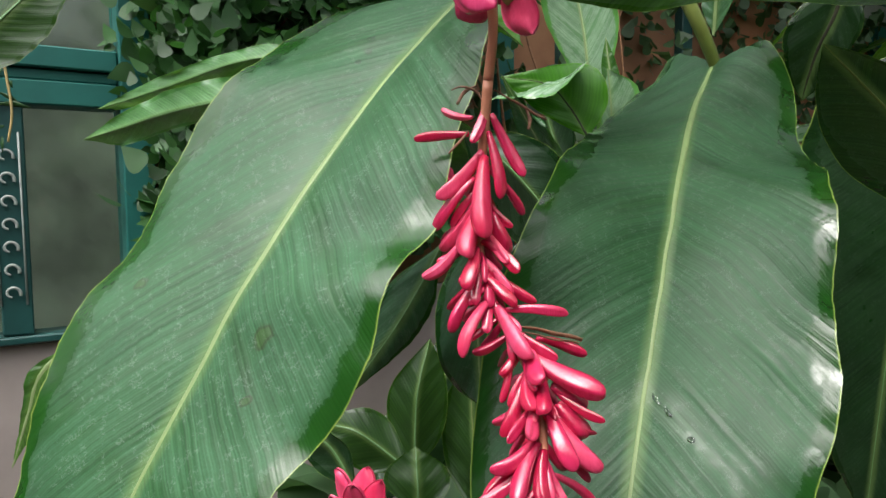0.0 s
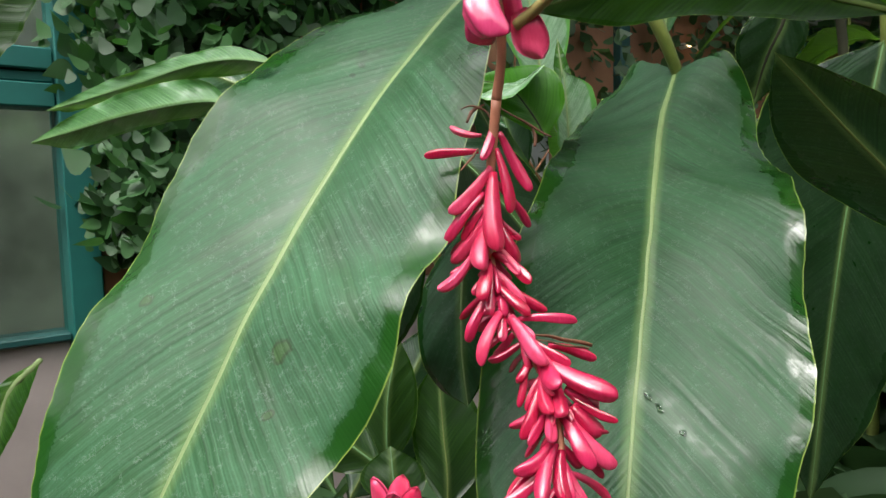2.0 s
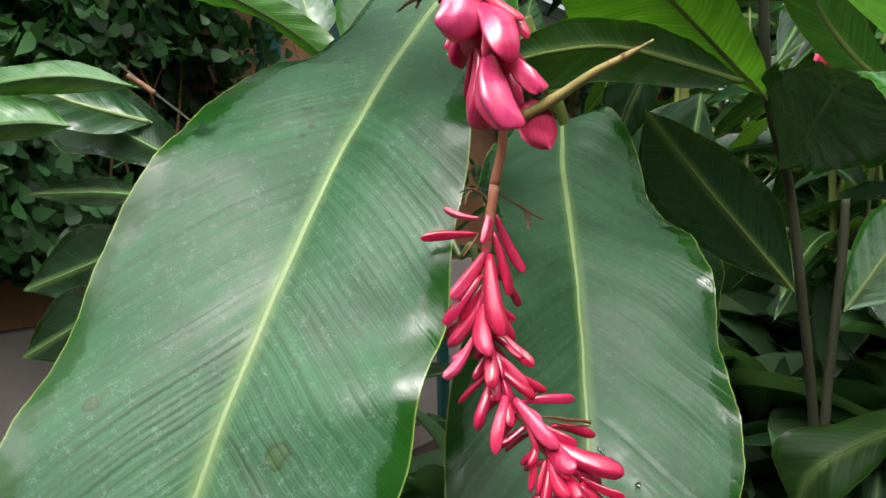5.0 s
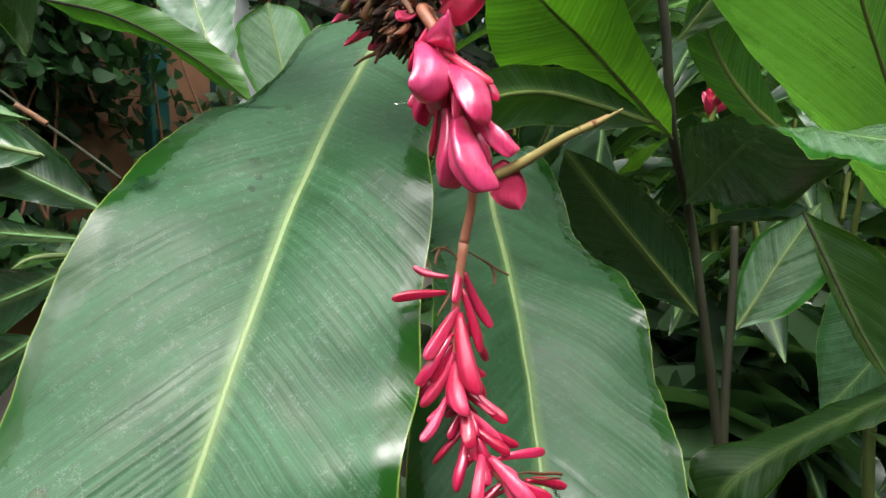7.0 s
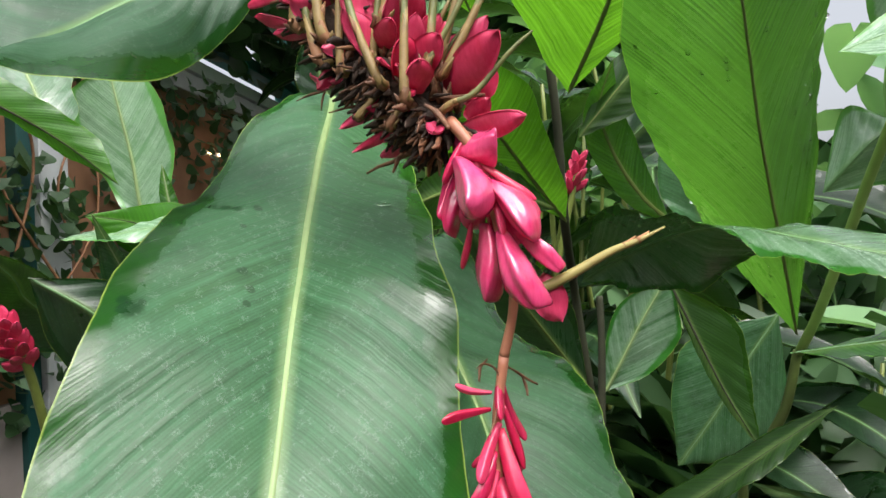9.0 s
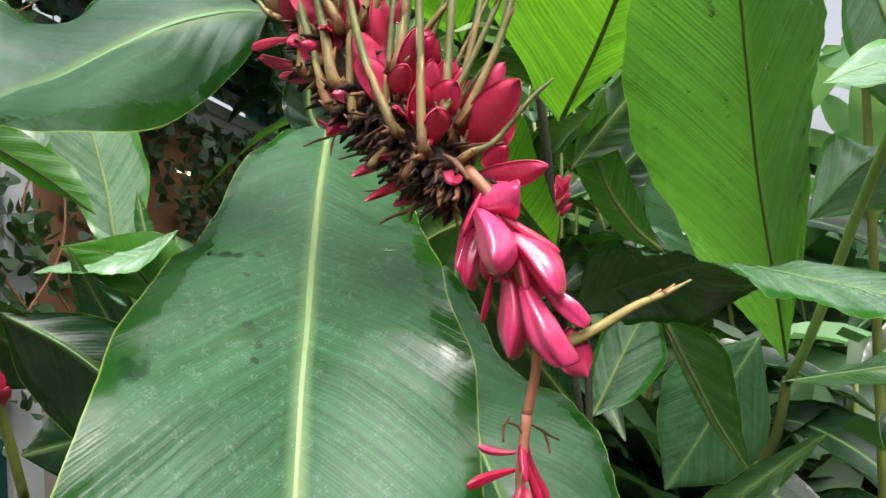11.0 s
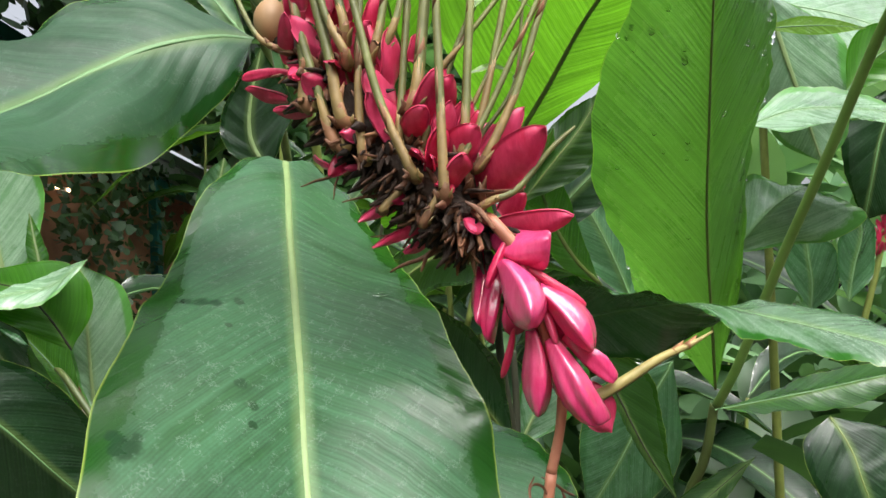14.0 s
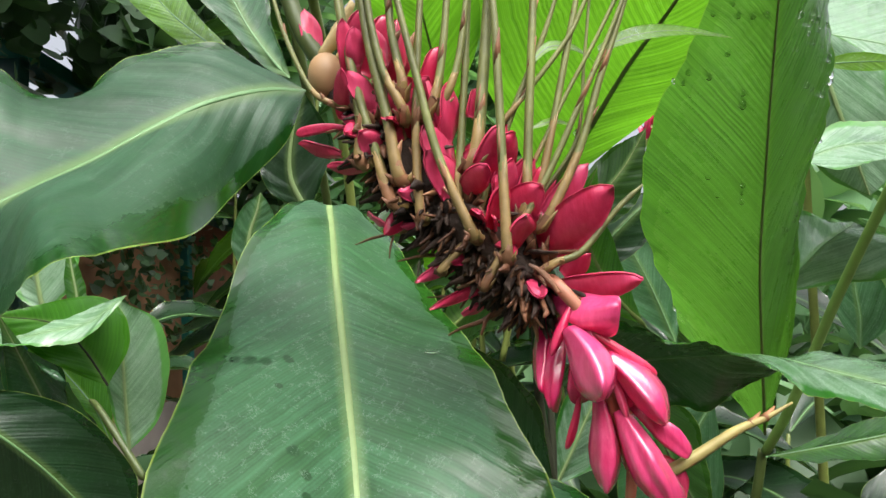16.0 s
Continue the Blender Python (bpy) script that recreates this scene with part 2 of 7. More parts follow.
# deep and dark: leaf greens with the thicket's shade mixed into the colour
M["deep"] = leaf_material("leaf_deep_shade", (0.012, 0.045, 0.006), (0.022, 0.065, 0.010), (0.1, 0.2, 0.08), 0.5, (0.10, 0.26, 0.015), 0.3, 0.03, 0.0, water=0.0)
M["dark"] = leaf_material("leaf_dark_shade", (0.005, 0.024, 0.006), (0.012, 0.042, 0.012), (0.11, 0.19, 0.12), 0.33, (0.07, 0.2, 0.015), 0.12, 0.18, 0.1, water=1.0, drench=0.1)
# whitish film colour stands in for bright wet reflections on the top face
M["gloss"] = leaf_material("leaf_painted_gloss", (0.03, 0.11, 0.03), (0.055, 0.15, 0.05), (0.42, 0.54, 0.44), 0.16, (0.06, 0.18, 0.01), 0.04, 0.6, 0.05, water=1.0, drench=0.8)
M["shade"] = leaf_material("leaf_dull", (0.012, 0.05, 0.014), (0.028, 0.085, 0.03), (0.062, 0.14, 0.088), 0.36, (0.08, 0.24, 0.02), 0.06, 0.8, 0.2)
M["shade"].node_tree.nodes["Bump"].inputs["Strength"].default_value = 0.4
M["tall"] = leaf_material("leaf_tall", (0.04, 0.12, 0.03), (0.07, 0.17, 0.05), (0.2, 0.32, 0.18), 0.3, (0.17, 0.48, 0.04), 0.36, 0.25, 0.1, water=1.0, drench=0.25)
M["backlit"] = leaf_material("leaf_backlit", (0.03, 0.12, 0.012), (0.05, 0.16, 0.025), (0.20, 0.30, 0.18), 0.28, (0.18, 0.50, 0.02), 0.5, 0.08, 0.1, water=1.0, drench=0.2)
# pale base and film colours take the place of sky reflected off wet leaves
M["sheen"] = leaf_material("leaf_painted_sheen", (0.11, 0.25, 0.11), (0.19, 0.34, 0.18), (0.42, 0.54, 0.43), 0.2, (0.16, 0.42, 0.05), 0.15, 0.75, 0.1, water=1.0, drench=0.8)
M["rib"] = plain("pale_midrib", (0.22, 0.31, 0.12), 0.45, 0, 0.15, 60)
M["rib_soft"] = plain("green_midrib", (0.13, 0.27, 0.10), 0.45, 0, 0.15, 60)
M["rib_dark"] = plain("olive_midrib", (0.15, 0.20, 0.05), 0.4, 0, 0.2, 60)
M["stem"] = plain("green_stem", (0.18, 0.22, 0.05), 0.42, 0, 0.3, 40)
M["stem_dark"] = plain("dark_stem", (0.026, 0.028, 0.011), 0.75, 0, 0.4, 40)
M["stem_mid"] = plain("olive_stem", (0.085, 0.115, 0.03), 0.42, 0, 0.3, 40)
M["stem_light"] = plain("light_stem", (0.22, 0.36, 0.08), 0.42, 0, 0.2, 40)
M["cane"] = plain("tan_green_cane", (0.17, 0.18, 0.055), 0.45, 0, 0.5, 55, 0.3)
M["olive"] = plain("olive_sheath", (0.27, 0.18, 0.065), 0.5, 0, 0.4, 120)
M["brown"] = plain("brown_sheath", (0.24, 0.11, 0.05), 0.6, 0, 0.5, 90)
M["bract"] = petal_material("red_bract", (0.62, 0.014, 0.07), (0.84, 0.085, 0.21), 0.4, 0.35)
M["bell"] = petal_material("pink_bell", (0.66, 0.012, 0.10), (0.90, 0.10, 0.28), 0.24, 1.0)
M["pink"] = petal_material("pink_bud", (0.50, 0.008, 0.05), (0.72, 0.032, 0.13), 0.26, 0.8)
M["teal"] = plain("teal_paint", (0.006, 0.12, 0.10), 0.6, 0, 0.2, 8)
M["wall"] = plain("brown_render", (0.28, 0.135, 0.07), 0.8, 0, 0.3, 6)
M["grey"] = plain("grey_wall", (0.32, 0.32, 0.31), 0.8, 0, 0.2, 6)
M["wet"] = leaf_material("leaf_wet", (0.013, 0.055, 0.015), (0.03, 0.10, 0.033), (0.07, 0.165, 0.095), 0.4, (0.08, 0.24, 0.02), 0.08, 0.85, 0.2, water=1.0, runs=0.25)
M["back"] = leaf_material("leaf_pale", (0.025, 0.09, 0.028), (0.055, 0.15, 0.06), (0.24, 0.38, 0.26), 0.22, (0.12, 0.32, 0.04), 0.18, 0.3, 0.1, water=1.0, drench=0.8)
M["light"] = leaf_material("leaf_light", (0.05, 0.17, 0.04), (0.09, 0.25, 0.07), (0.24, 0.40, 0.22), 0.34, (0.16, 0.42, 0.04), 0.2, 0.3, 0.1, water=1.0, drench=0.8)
M["lime"] = leaf_material("leaf_lime", (0.12, 0.30, 0.03), (0.16, 0.36, 0.05), (0.3, 0.4, 0.2), 0.35, (0.35, 0.6, 0.06), 0.4, 0.05)
M["pinkgrey"] = plain("pinkish_render", (0.36, 0.31, 0.29), 0.85, 0, 0.15, 6)
M["teal_dark"] = plain("dark_teal_paint", (0.012, 0.07, 0.065), 0.45, 0, 0.3, 8)
M["pale"] = plain("pale_metal", (0.55, 0.57, 0.57), 0.5, 0, 0.15, 9)
M["white"] = plain("white_iron", (0.34, 0.38, 0.36), 0.55, 0, 0.12, 40)
M["haze"] = plain("grey_green_wall", (0.15, 0.18, 0.14), 0.8, 0, 0.7, 5)
M["husk"] = plain("dark_husk", (0.034, 0.017, 0.009), 0.8, 0, 0.6, 150, 0.6)
M["dry"] = plain("dry_husk", (0.15, 0.06, 0.027), 0.6, 0, 0.6, 160, 0.5)
M["straw"] = plain("straw_sheath", (0.50, 0.38, 0.16), 0.5, 0, 0.3, 90, 0.2)
M["thorn"] = plain("thorn_stalk", (0.36, 0.30, 0.10), 0.5, 0, 0.35, 60, 0.2)
M["cream"] = plain("cream_bulb", (0.42, 0.25, 0.12), 0.5, 0, 0.15, 60, 0.1)
M["pedicel"] = plain("pink_brown_stalk", (0.50, 0.20, 0.12), 0.45, 0, 0.2, 90, 0.1)


def clear(name, colour, rough, ior):
    m, n, l, p = mat(name)
    p.inputs["Base Color"].default_value = (*colour, 1)
    p.inputs["Roughness"].default_value, p.inputs["IOR"].default_value = rough, ior
    p.inputs["Transmission Weight"].default_value = 1.0
    return m


M["glass"] = clear("window_glass", (0.70, 0.78, 0.74), 0.08, 1.45)
M["water"] = clear("water", (1, 1, 1), 0.0, 1.33)


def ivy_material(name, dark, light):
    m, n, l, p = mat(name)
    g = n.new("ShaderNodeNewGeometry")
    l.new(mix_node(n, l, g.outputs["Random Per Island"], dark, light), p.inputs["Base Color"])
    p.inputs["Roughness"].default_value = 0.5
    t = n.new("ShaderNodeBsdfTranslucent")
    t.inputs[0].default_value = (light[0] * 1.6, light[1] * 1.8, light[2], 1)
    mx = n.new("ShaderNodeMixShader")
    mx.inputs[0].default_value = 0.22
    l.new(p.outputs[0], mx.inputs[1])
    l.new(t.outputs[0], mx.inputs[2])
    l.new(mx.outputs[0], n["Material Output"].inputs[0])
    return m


# paler than the creepers: sky sheen on far leaves is mixed into the colour
M["far"] = ivy_material("far_leaves_sheen", (0.06, 0.16, 0.06), (0.19, 0.34, 0.16))
M["ivy"] = ivy_material("creeper_green", (0.010, 0.042, 0.010), (0.045, 0.14, 0.035))
# shade in low and inner growth is put into this dark leaf colour
M["ivy_dark"] = ivy_material("creeper_shade_dark", (0.02, 0.055, 0.018), (0.05, 0.11, 0.04))
bm_, bn_, bl_, bp_ = mat("lit_bulb")
bp_.inputs["Emission Color"].default_value = (1.0, 0.6, 0.3, 1)
bp_.inputs["Emission Strength"].default_value = 3.5
M["bulb"] = bm_
M["soil"] = plain("damp_soil", (0.05, 0.035, 0.025), 0.9, 0, 0.4, 12, 0.6)


# ---- building blocks ----
def part(name, bm, material, parent=None, label=""):
    me = bpy.data.meshes.new(name)
    bm.to_mesh(me)
    bm.free()
    for poly in me.polygons:
        poly.use_smooth = True
    me.materials.append(M[material] if isinstance(material, str) else material)
    ob = new(name, me)
    ob.parent = parent
    if label:
        ob["label"] = label
    return ob


def thing(name, label, category, group="", kind="", at=(0, 0, 0)):
    ob = new(name)
    ob.location = at
    ob.empty_display_size = 0.05
    return tagged(ob, label, category, group, kind)


def under(ob, parent):
    """Hang a part under its thing, which stands at its own base."""
    ob.parent = parent
    ob.matrix_parent_inverse = Matrix.Translation(parent.location).inverted() if parent.parent is None else Matrix.Translation(parent.parent.location).inverted()
    return ob


def glide(pts, n):
    """n points on a smooth line through pts."""
    p = [Vector(a) for a in pts]
    p = [2 * p[0] - p[1], *p, 2 * p[-1] - p[-2]]
    res = []
    for i in range(n):
        u = i / (n - 1) * (len(p) - 3)
        k = min(int(u), len(p) - 4)
        f = u - k
        a, b, c, d = p[k : k + 4]
        res.append(0.5 * (2 * b + (c - a) * f + (2 * a - 5 * b + 4 * c - d) * f**2 + (3 * b - a - 3 * c + d) * f**3))
    return res


def tube(bm, pts, radii, sides=8, flat=1.0):
    """A round bar along pts with a radius at each end or at each point."""
    n = len(pts)
    ring = []
    ref = Vector((0.3, 0.9, 0.2))
    for i, p in enumerate(pts):
        d = (pts[min(i + 1, n - 1)] - pts[max(i - 1, 0)]).normalized()
        s = d.cross(ref).normalized()
        u = s.cross(d)
        f = i / (n - 1) * (len(radii) - 1)
        k = min(int(f), len(radii) - 2)
        r = radii[k] + (radii[k + 1] - radii[k]) * (f - k)
        ring.append([bm.verts.new(p + (s * math.cos(a) + u * math.sin(a) * flat) * r) for a in (2 * math.pi * j / sides for j in range(sides))])
    for a, b in zip(ring, ring[1:]):
        for j in range(sides):
            bm.faces.new((a[j], a[(j + 1) % sides], b[(j + 1) % sides], b[j]))
    bm.faces.new(ring[0][::-1])
    bm.faces.new(ring[-1])
    return bm


def box(bm, lo, hi, m=None):
    lo, hi = Vector(lo), Vector(hi)
    r = bmesh.ops.create_cube(bm, size=1, matrix=(m or Matrix()) @ Matrix.Translation((lo + hi) / 2) @ Matrix.Diagonal((*(hi - lo), 1)))
    return r["verts"]


def leaf(owner, mid, left, right, skin="old", rib="rib", root=0.0, tip=0.0, wave=0.003, bow=0.004, seed=1, n=48, rib_r=0.0029, side=8, pleat=1.0):
    """A blade lofted on its midrib from base to tip; left and right are the reach to either margin at each station."""
    mid, left, right = [Vector(a) for a in mid], [Vector(a) for a in left], [Vector(a) for a in right]
    if tip:
        d = ((mid[-1] - mid[-2]).normalized() + Vector((0, 0, -0.2))).normalized()
        m1, l1, r1 = mid[-1], left[-1], right[-1]
        for k, w in ((0.4, 0.86), (0.75, 0.55), (1.0, 0.02)):
            mid.append(m1 + d * tip * k)
            left.append(l1 * w)
            right.append(r1 * w)
    if root:
        d = (mid[0] - mid[1]).normalized()
        m0, l0, r0 = mid[0], left[0], right[0]
        for k, w in ((0.5, 0.75), (1.0, 0.02)):
            mid.insert(0, m0 + d * root * k)
            left.insert(0, l0 * w)
            right.insert(0, r0 * w)
    ms, ls, rs = glide(mid, n), glide(left, n), glide(right, n)
    rnd = random.Random(seed)
    ph = [rnd.uniform(0, 6.28) for _ in range(8)]
    bm = bmesh.new()
    uv, uf = bm.loops.layers.uv.new("blade"), bm.loops.layers.uv.new("share")
    grid, coord, s = [], {}, 0.0
    for i in range(n):
        if i:
            s += (ms[i] - ms[i - 1]).length
        t = (ms[min(i + 1, n - 1)] - ms[max(i - 1, 0)]).normalized()
        nor = t.cross(rs[i] - ls[i])
        nor = nor.normalized() if nor.length > 1e-9 else Vector((0, 0, 1))
        row = []
        for j in range(-side, side + 1):
            v = abs(j) / side
            k = int(j > 0)
            reach = ls[i] if j < 0 else rs[i]
            out = reach.length * v
            diag = s - 1.0 * out
            h = bow * 4 * v * (1 - v) * min(1, reach.length / 0.05)
            h += pleat * (0.0006 * math.sin(diag * 400 + ph[0]) + 0.0007 * math.sin(diag * 171 + ph[1]) + 0.0005 * math.sin(diag * 77 + ph[6])) * min(1, v * 3)
            e = wave * v**4 * (math.sin(s * 46 + ph[2 + k]) * 0.55 + math.sin(s * 97 + ph[4 + k]) * 0.3 + math.sin(s * 23 + ph[6 + k]) * 0.4) * min(1, reach.length / 0.04)
            q = ms[i] + reach * (v + v**3 * 0.016 * (math.sin(s * 66 + ph[5 - k]) + 0.6 * math.sin(s * 31 + ph[3 + k]))) + nor * (h + e)
            vert = bm.verts.new(q)
            coord[vert] = (math.copysign(out, j), s), (j / side, i / (n - 1))
            row.append(vert)
        grid.append(row)
    for a, b in zip(grid, grid[1:]):
        for j in range(2 * side):
            f = bm.faces.new((a[j], a[j + 1], b[j + 1], b[j]))
            for loop in f.loops:
                loop[uv].uv, loop[uf].uv = coord[loop.vert]
    blade = under(part("leaf", bm, skin), owner)
    rb = bmesh.new()  # a low, flattened rib along both faces
    rings = []
    for i in range(n):
        t = (ms[min(i + 1, n - 1)] - ms[max(i - 1, 0)]).normalized()
        across = rs[i] - ls[i]
        across = across - t * across.dot(t)
        across = across.normalized() if across.length > 1e-9 else t.orthogonal().normalized()
        up = t.cross(across)
        w = rib_r * (1.0 - 0.75 * (i / (n - 1)) ** 1.5)
        rings.append([rb.verts.new(ms[i] + across * math.cos(a) * w + up * math.sin(a) * w * 0.42) for a in (k * math.pi / 5 for k in range(10))])
    for a, b in zip(rings, rings[1:]):
        for k in range(10):
            rb.faces.new((a[k], a[(k + 1) % 10], b[(k + 1) % 10], b[k]))
    r = part("midrib", rb, rib)
    r.parent = blade
    return blade


# ---- the place ----
def flat(ob):
    for p in ob.data.polygons:
        p.use_smooth = False
    return ob


def slab(name, lo, hi, material, label, category, m=None, bevel=0.004):
    b = bmesh.new()
    box(b, lo, hi, m)
    bmesh.ops.bevel(b, geom=b.edges[:], offset=bevel, segments=1, affect="EDGES")
    return tagged(flat(part(name, b, material)), label, category, kind="structure")


g = bmesh.new()
bmesh.ops.create_grid(g, x_segments=80, y_segments=80, size=40)
for v in g.verts:
    v.co.z = 0.03 * noise.noise(v.co * 1.3)
tagged(part("ground", g, "soil"), "dark damp planting soil", "ground", kind="structure")

WALL = pose(-1.0, 2.14, 0, 0, 0, 33)  # runs along its own x; the planting lies on its -y side
slab("wall_north", (0.1, 0.0, 1.0), (4.6, 0.15, 2.45), "wall", "brown rendered wall behind creepers", "wall", WALL)
slab("wall_plinth", (0.1, -0.02, 0.0), (4.6, 0.16, 0.997), "pinkgrey", "pinkish grey rendered wall base", "wall", WALL)
slab("wall_sill", (-4, 0.0, 0.0), (-0.003, 0.15, 0.932), "pinkgrey", "pinkish grey rendered wall below the window", "wall", WALL)
slab("trim", (-4, -0.03, 0.935), (-0.003, 0.10, 0.958), "teal_dark", "dark teal window sill board", "trim", WALL)
for z0, z1, y in ((1.63, 1.70, -0.03), (1.703, 1.735, -0.015), (1.738, 1.80, -0.035)):
    slab("rail", (-4, y, z0), (-0.003, 0.09, z1), "teal", "teal painted timber window rail", "rail", WALL)
for x0, x1, mt in ((0.0, 0.09, "teal"), (1.44, 1.53, "teal"), (1.80, 1.88, "teal_dark"), (2.62, 2.70, "teal_dark"), (4.62, 4.71, "teal"), (7.0, 7.1, "teal")):
    slab("post", (x0, -0.05, 0.0), (x1, 0.12, 3.4), mt, "teal painted upright timber post", "post", WALL)
slab("column", (1.90, -0.06, 0.0), (2.06, 0.0, 2.4), "pale", "pale painted metal upright", "column", WALL)
slab("beam", (1.89, -0.10, 2.452), (7.0, 0.14, 2.56), "grey", "grey metal gutter beam", "beam", WALL)
slab("beam", (1.89, -0.06, 2.60), (7.0, 0.10, 2.68), "pale", "pale metal gutter beam", "beam", WALL)
slab("beam", (1.89, -0.08, 2.80), (7.0, 0.10, 2.88), "teal", "teal painted timber beam", "beam", WALL)
slab("rail", (4.72, -0.03, 2.38), (6.99, 0.1, 2.449), "teal", "teal painted window head", "rail", WALL)
# the room behind the far window
slab("wall_room", (4.3, 1.3, 0.0), (14.0, 1.4, 3.2), "wall", "brown wall of the room behind", "wall", WALL)
slab("ceiling", (4.72, 0.16, 2.562), (14.0, 1.297, 2.6), "wall", "brown ceiling of the room behind", "ceiling", WALL)

pane = part("window_1", bmesh.new(), "glass")
b = bmesh.new()
box(b, (-4, 0.03, 0.96), (-0.003, 0.036, 1.628), WALL)
box(b, (-4, 0.03, 1.802), (-0.003, 0.036, 3.2), WALL)
b.to_mesh(pane.data)
b.free()
flat(pane)
pane.visible_shadow = False
tagged(pane, "dusty reflecting window panes in a teal frame", "window", kind="structure")
# added backing: its mottled colour stands in for reflections in the panes
slab("pane_backing", (-4.2, 0.9, 0.0), (1.2, 1.0, 3.6), "haze", "grey green backing added behind glass, mottled like its reflections", "wall", WALL)
slab("mullion", (-0.335, -0.012, 0.961), (-0.255, 0.07, 1.627), "teal_dark", "dark teal window bar", "mullion", WALL)

grille = thing("window_grille", "white wrought iron scroll grille against the glass", "grille", at=WALL @ Vector((-0.30, -0.03, 1.05)))
for k in range(7):
    pts = []
    for i in range(22):
        a = i / 21 * 5.0 - 0.4
        r = 0.021 * (1 - 0.5 * i / 21)
        pts.append(WALL @ Vector((-0.305 + r * math.cos(a), -0.02, 1.085 + 0.066 * k + r * math.sin(a))))
    under(part("scroll", tube(bmesh.new(), pts, [0.0045, 0.0035], 6), "white"), grille)
for x in (-0.335, -0.27):
    under(part("bar", tube(bmesh.new(), [WALL @ Vector((x, -0.015, z)) for z in (1.05, 1.3, 1.55)], [0.003, 0.003], 6), "white"), grille)

for x, z in ((3.24, 2.16), (3.36, 2.16)):
    lamp = thing("wall_lamp", "small glowing wall lamp among the creepers", "lamp", "wall lamps", at=WALL @ Vector((x, -0.02, z)))
    b = bmesh.new()
    bmesh.ops.create_uvsphere(b, u_segments=12, v_segments=8, radius=0.013, matrix=Matrix.Translation(WALL @ Vector((x, -0.06, z))))
    under(part("bulb", b, "bulb"), lamp)
    under(part("holder", tube(bmesh.new(), [WALL @ Vector((x, 0.01, z)), WALL @ Vector((x, -0.045, z))], [0.02, 0.015], 8), "pale"), lamp)
for x, y in ((6.22, 0.26), (7.4, 0.26)):
    lamp = thing("ceiling_lamp", "round recessed ceiling lamp, lit", "lamp", "ceiling lamps", at=WALL @ Vector((x, y, 2.56)))
    b = bmesh.new()
    bmesh.ops.create_cone(b, cap_ends=True, segments=20, radius1=0.07, radius2=0.08, depth=0.02, matrix=Matrix.Translation(WALL @ Vector((x, y, 2.55))))
    under(part("diffuser", b, "bulb"), lamp)

# glasshouse boundary, added round the planting; unseen south and west walls cut side light
slab("wall_south", (-4, -2.6, 0), (9, -2.4, 3.0), "haze", "unseen grey green glasshouse wall added to cut side light", "wall")
slab("wall_west", (-4.2, -2.6, 0), (-4.003, 8, 3.0), "haze", "unseen grey green glasshouse wall added to cut side light", "wall")
slab("wall_east", (7.0, -2.397, 0), (7.2, 9, 1.2), "pinkgrey", "low grey glasshouse wall", "wall")


# ---- leaves that frame the flower ----
def shoot(label, base, stems, name="ginger_shoot"):
    ob = thing(name, label, "plant", "ginger shoots", at=(base[0], base[1], 0.0))
    for pts, r0, r1, m in stems:
        b = tube(bmesh.new(), glide(pts, 10 * len(pts)), [r0, r1], 10)
        under(part("stem", b, m), ob)
    return ob


shoot_a = shoot("ginger shoot with one broad dusty green leaf beside the flower", (1.25, 1.75), [([(0.322, 0.801, 1.651), (0.292, 0.783, 1.704), (0.254, 0.759, 1.758), (0.212, 0.738, 1.836), (0.185, 0.729, 1.921)], 0.0050, 0.0060, "stem_mid"), ([(0.12, 0.72, 1.95), (0.15, 0.8, 2.2), (0.55, 1.2, 2.3), (1.1, 1.65, 1.9), (1.25, 1.75, 0.9), (1.25, 1.75, 0.0)], 0.009, 0.014, "stem_dark")])

leaf(
    shoot_a,
    [(0.127, 0.620, 1.611), (0.106, 0.599, 1.590), (0.084, 0.578, 1.569), (0.063, 0.558, 1.548), (0.043, 0.538, 1.526), (0.022, 0.517, 1.503), (0.003, 0.498, 1.480), (-0.016, 0.479, 1.455), (-0.035, 0.461, 1.430), (-0.053, 0.443, 1.403), (-0.070, 0.426, 1.376), (-0.087, 0.410, 1.348), (-0.103, 0.395, 1.319), (-0.119, 0.381, 1.290), (-0.133, 0.368, 1.259), (-0.148, 0.355, 1.228), (-0.162, 0.342, 1.197)],
    [(0.001, 0.035, 0.015), (-0.015, 0.040, 0.024), (-0.027, 0.050, 0.023), (-0.035, 0.057, 0.017), (-0.042, 0.061, 0.013), (-0.051, 0.059, 0.016), (-0.063, 0.056, 0.023), (-0.072, 0.050, 0.030), (-0.079, 0.046, 0.031), (-0.086, 0.037, 0.037), (-0.088, 0.041, 0.030), (-0.090, 0.044, 0.022), (-0.092, 0.043, 0.017), (-0.092, 0.039, 0.013), (-0.093, 0.033, 0.011), (-0.085, 0.028, 0.004), (-0.075, 0.024, -0.003)],
    [(0.049, 0.006, 0.009), (0.061, -0.002, 0.006), (0.069, -0.007, 0.002), (0.077, -0.015, 0.001), (0.080, -0.023, 0.006), (0.077, -0.030, 0.015), (0.073, -0.038, 0.025), (0.072, -0.046, 0.033), (0.070, -0.053, 0.039), (0.078, -0.051, 0.032), (0.087, -0.045, 0.024), (0.092, -0.042, 0.018), (0.097, -0.040, 0.013), (0.093, -0.048, 0.018), (0.095, -0.040, 0.013), (0.090, -0.034, 0.011), (0.082, -0.031, 0.013)],
    skin="spotted", root=0.012, tip=0.14, wave=0.005, pleat=0.7, seed=3, n=130, side=14,
)

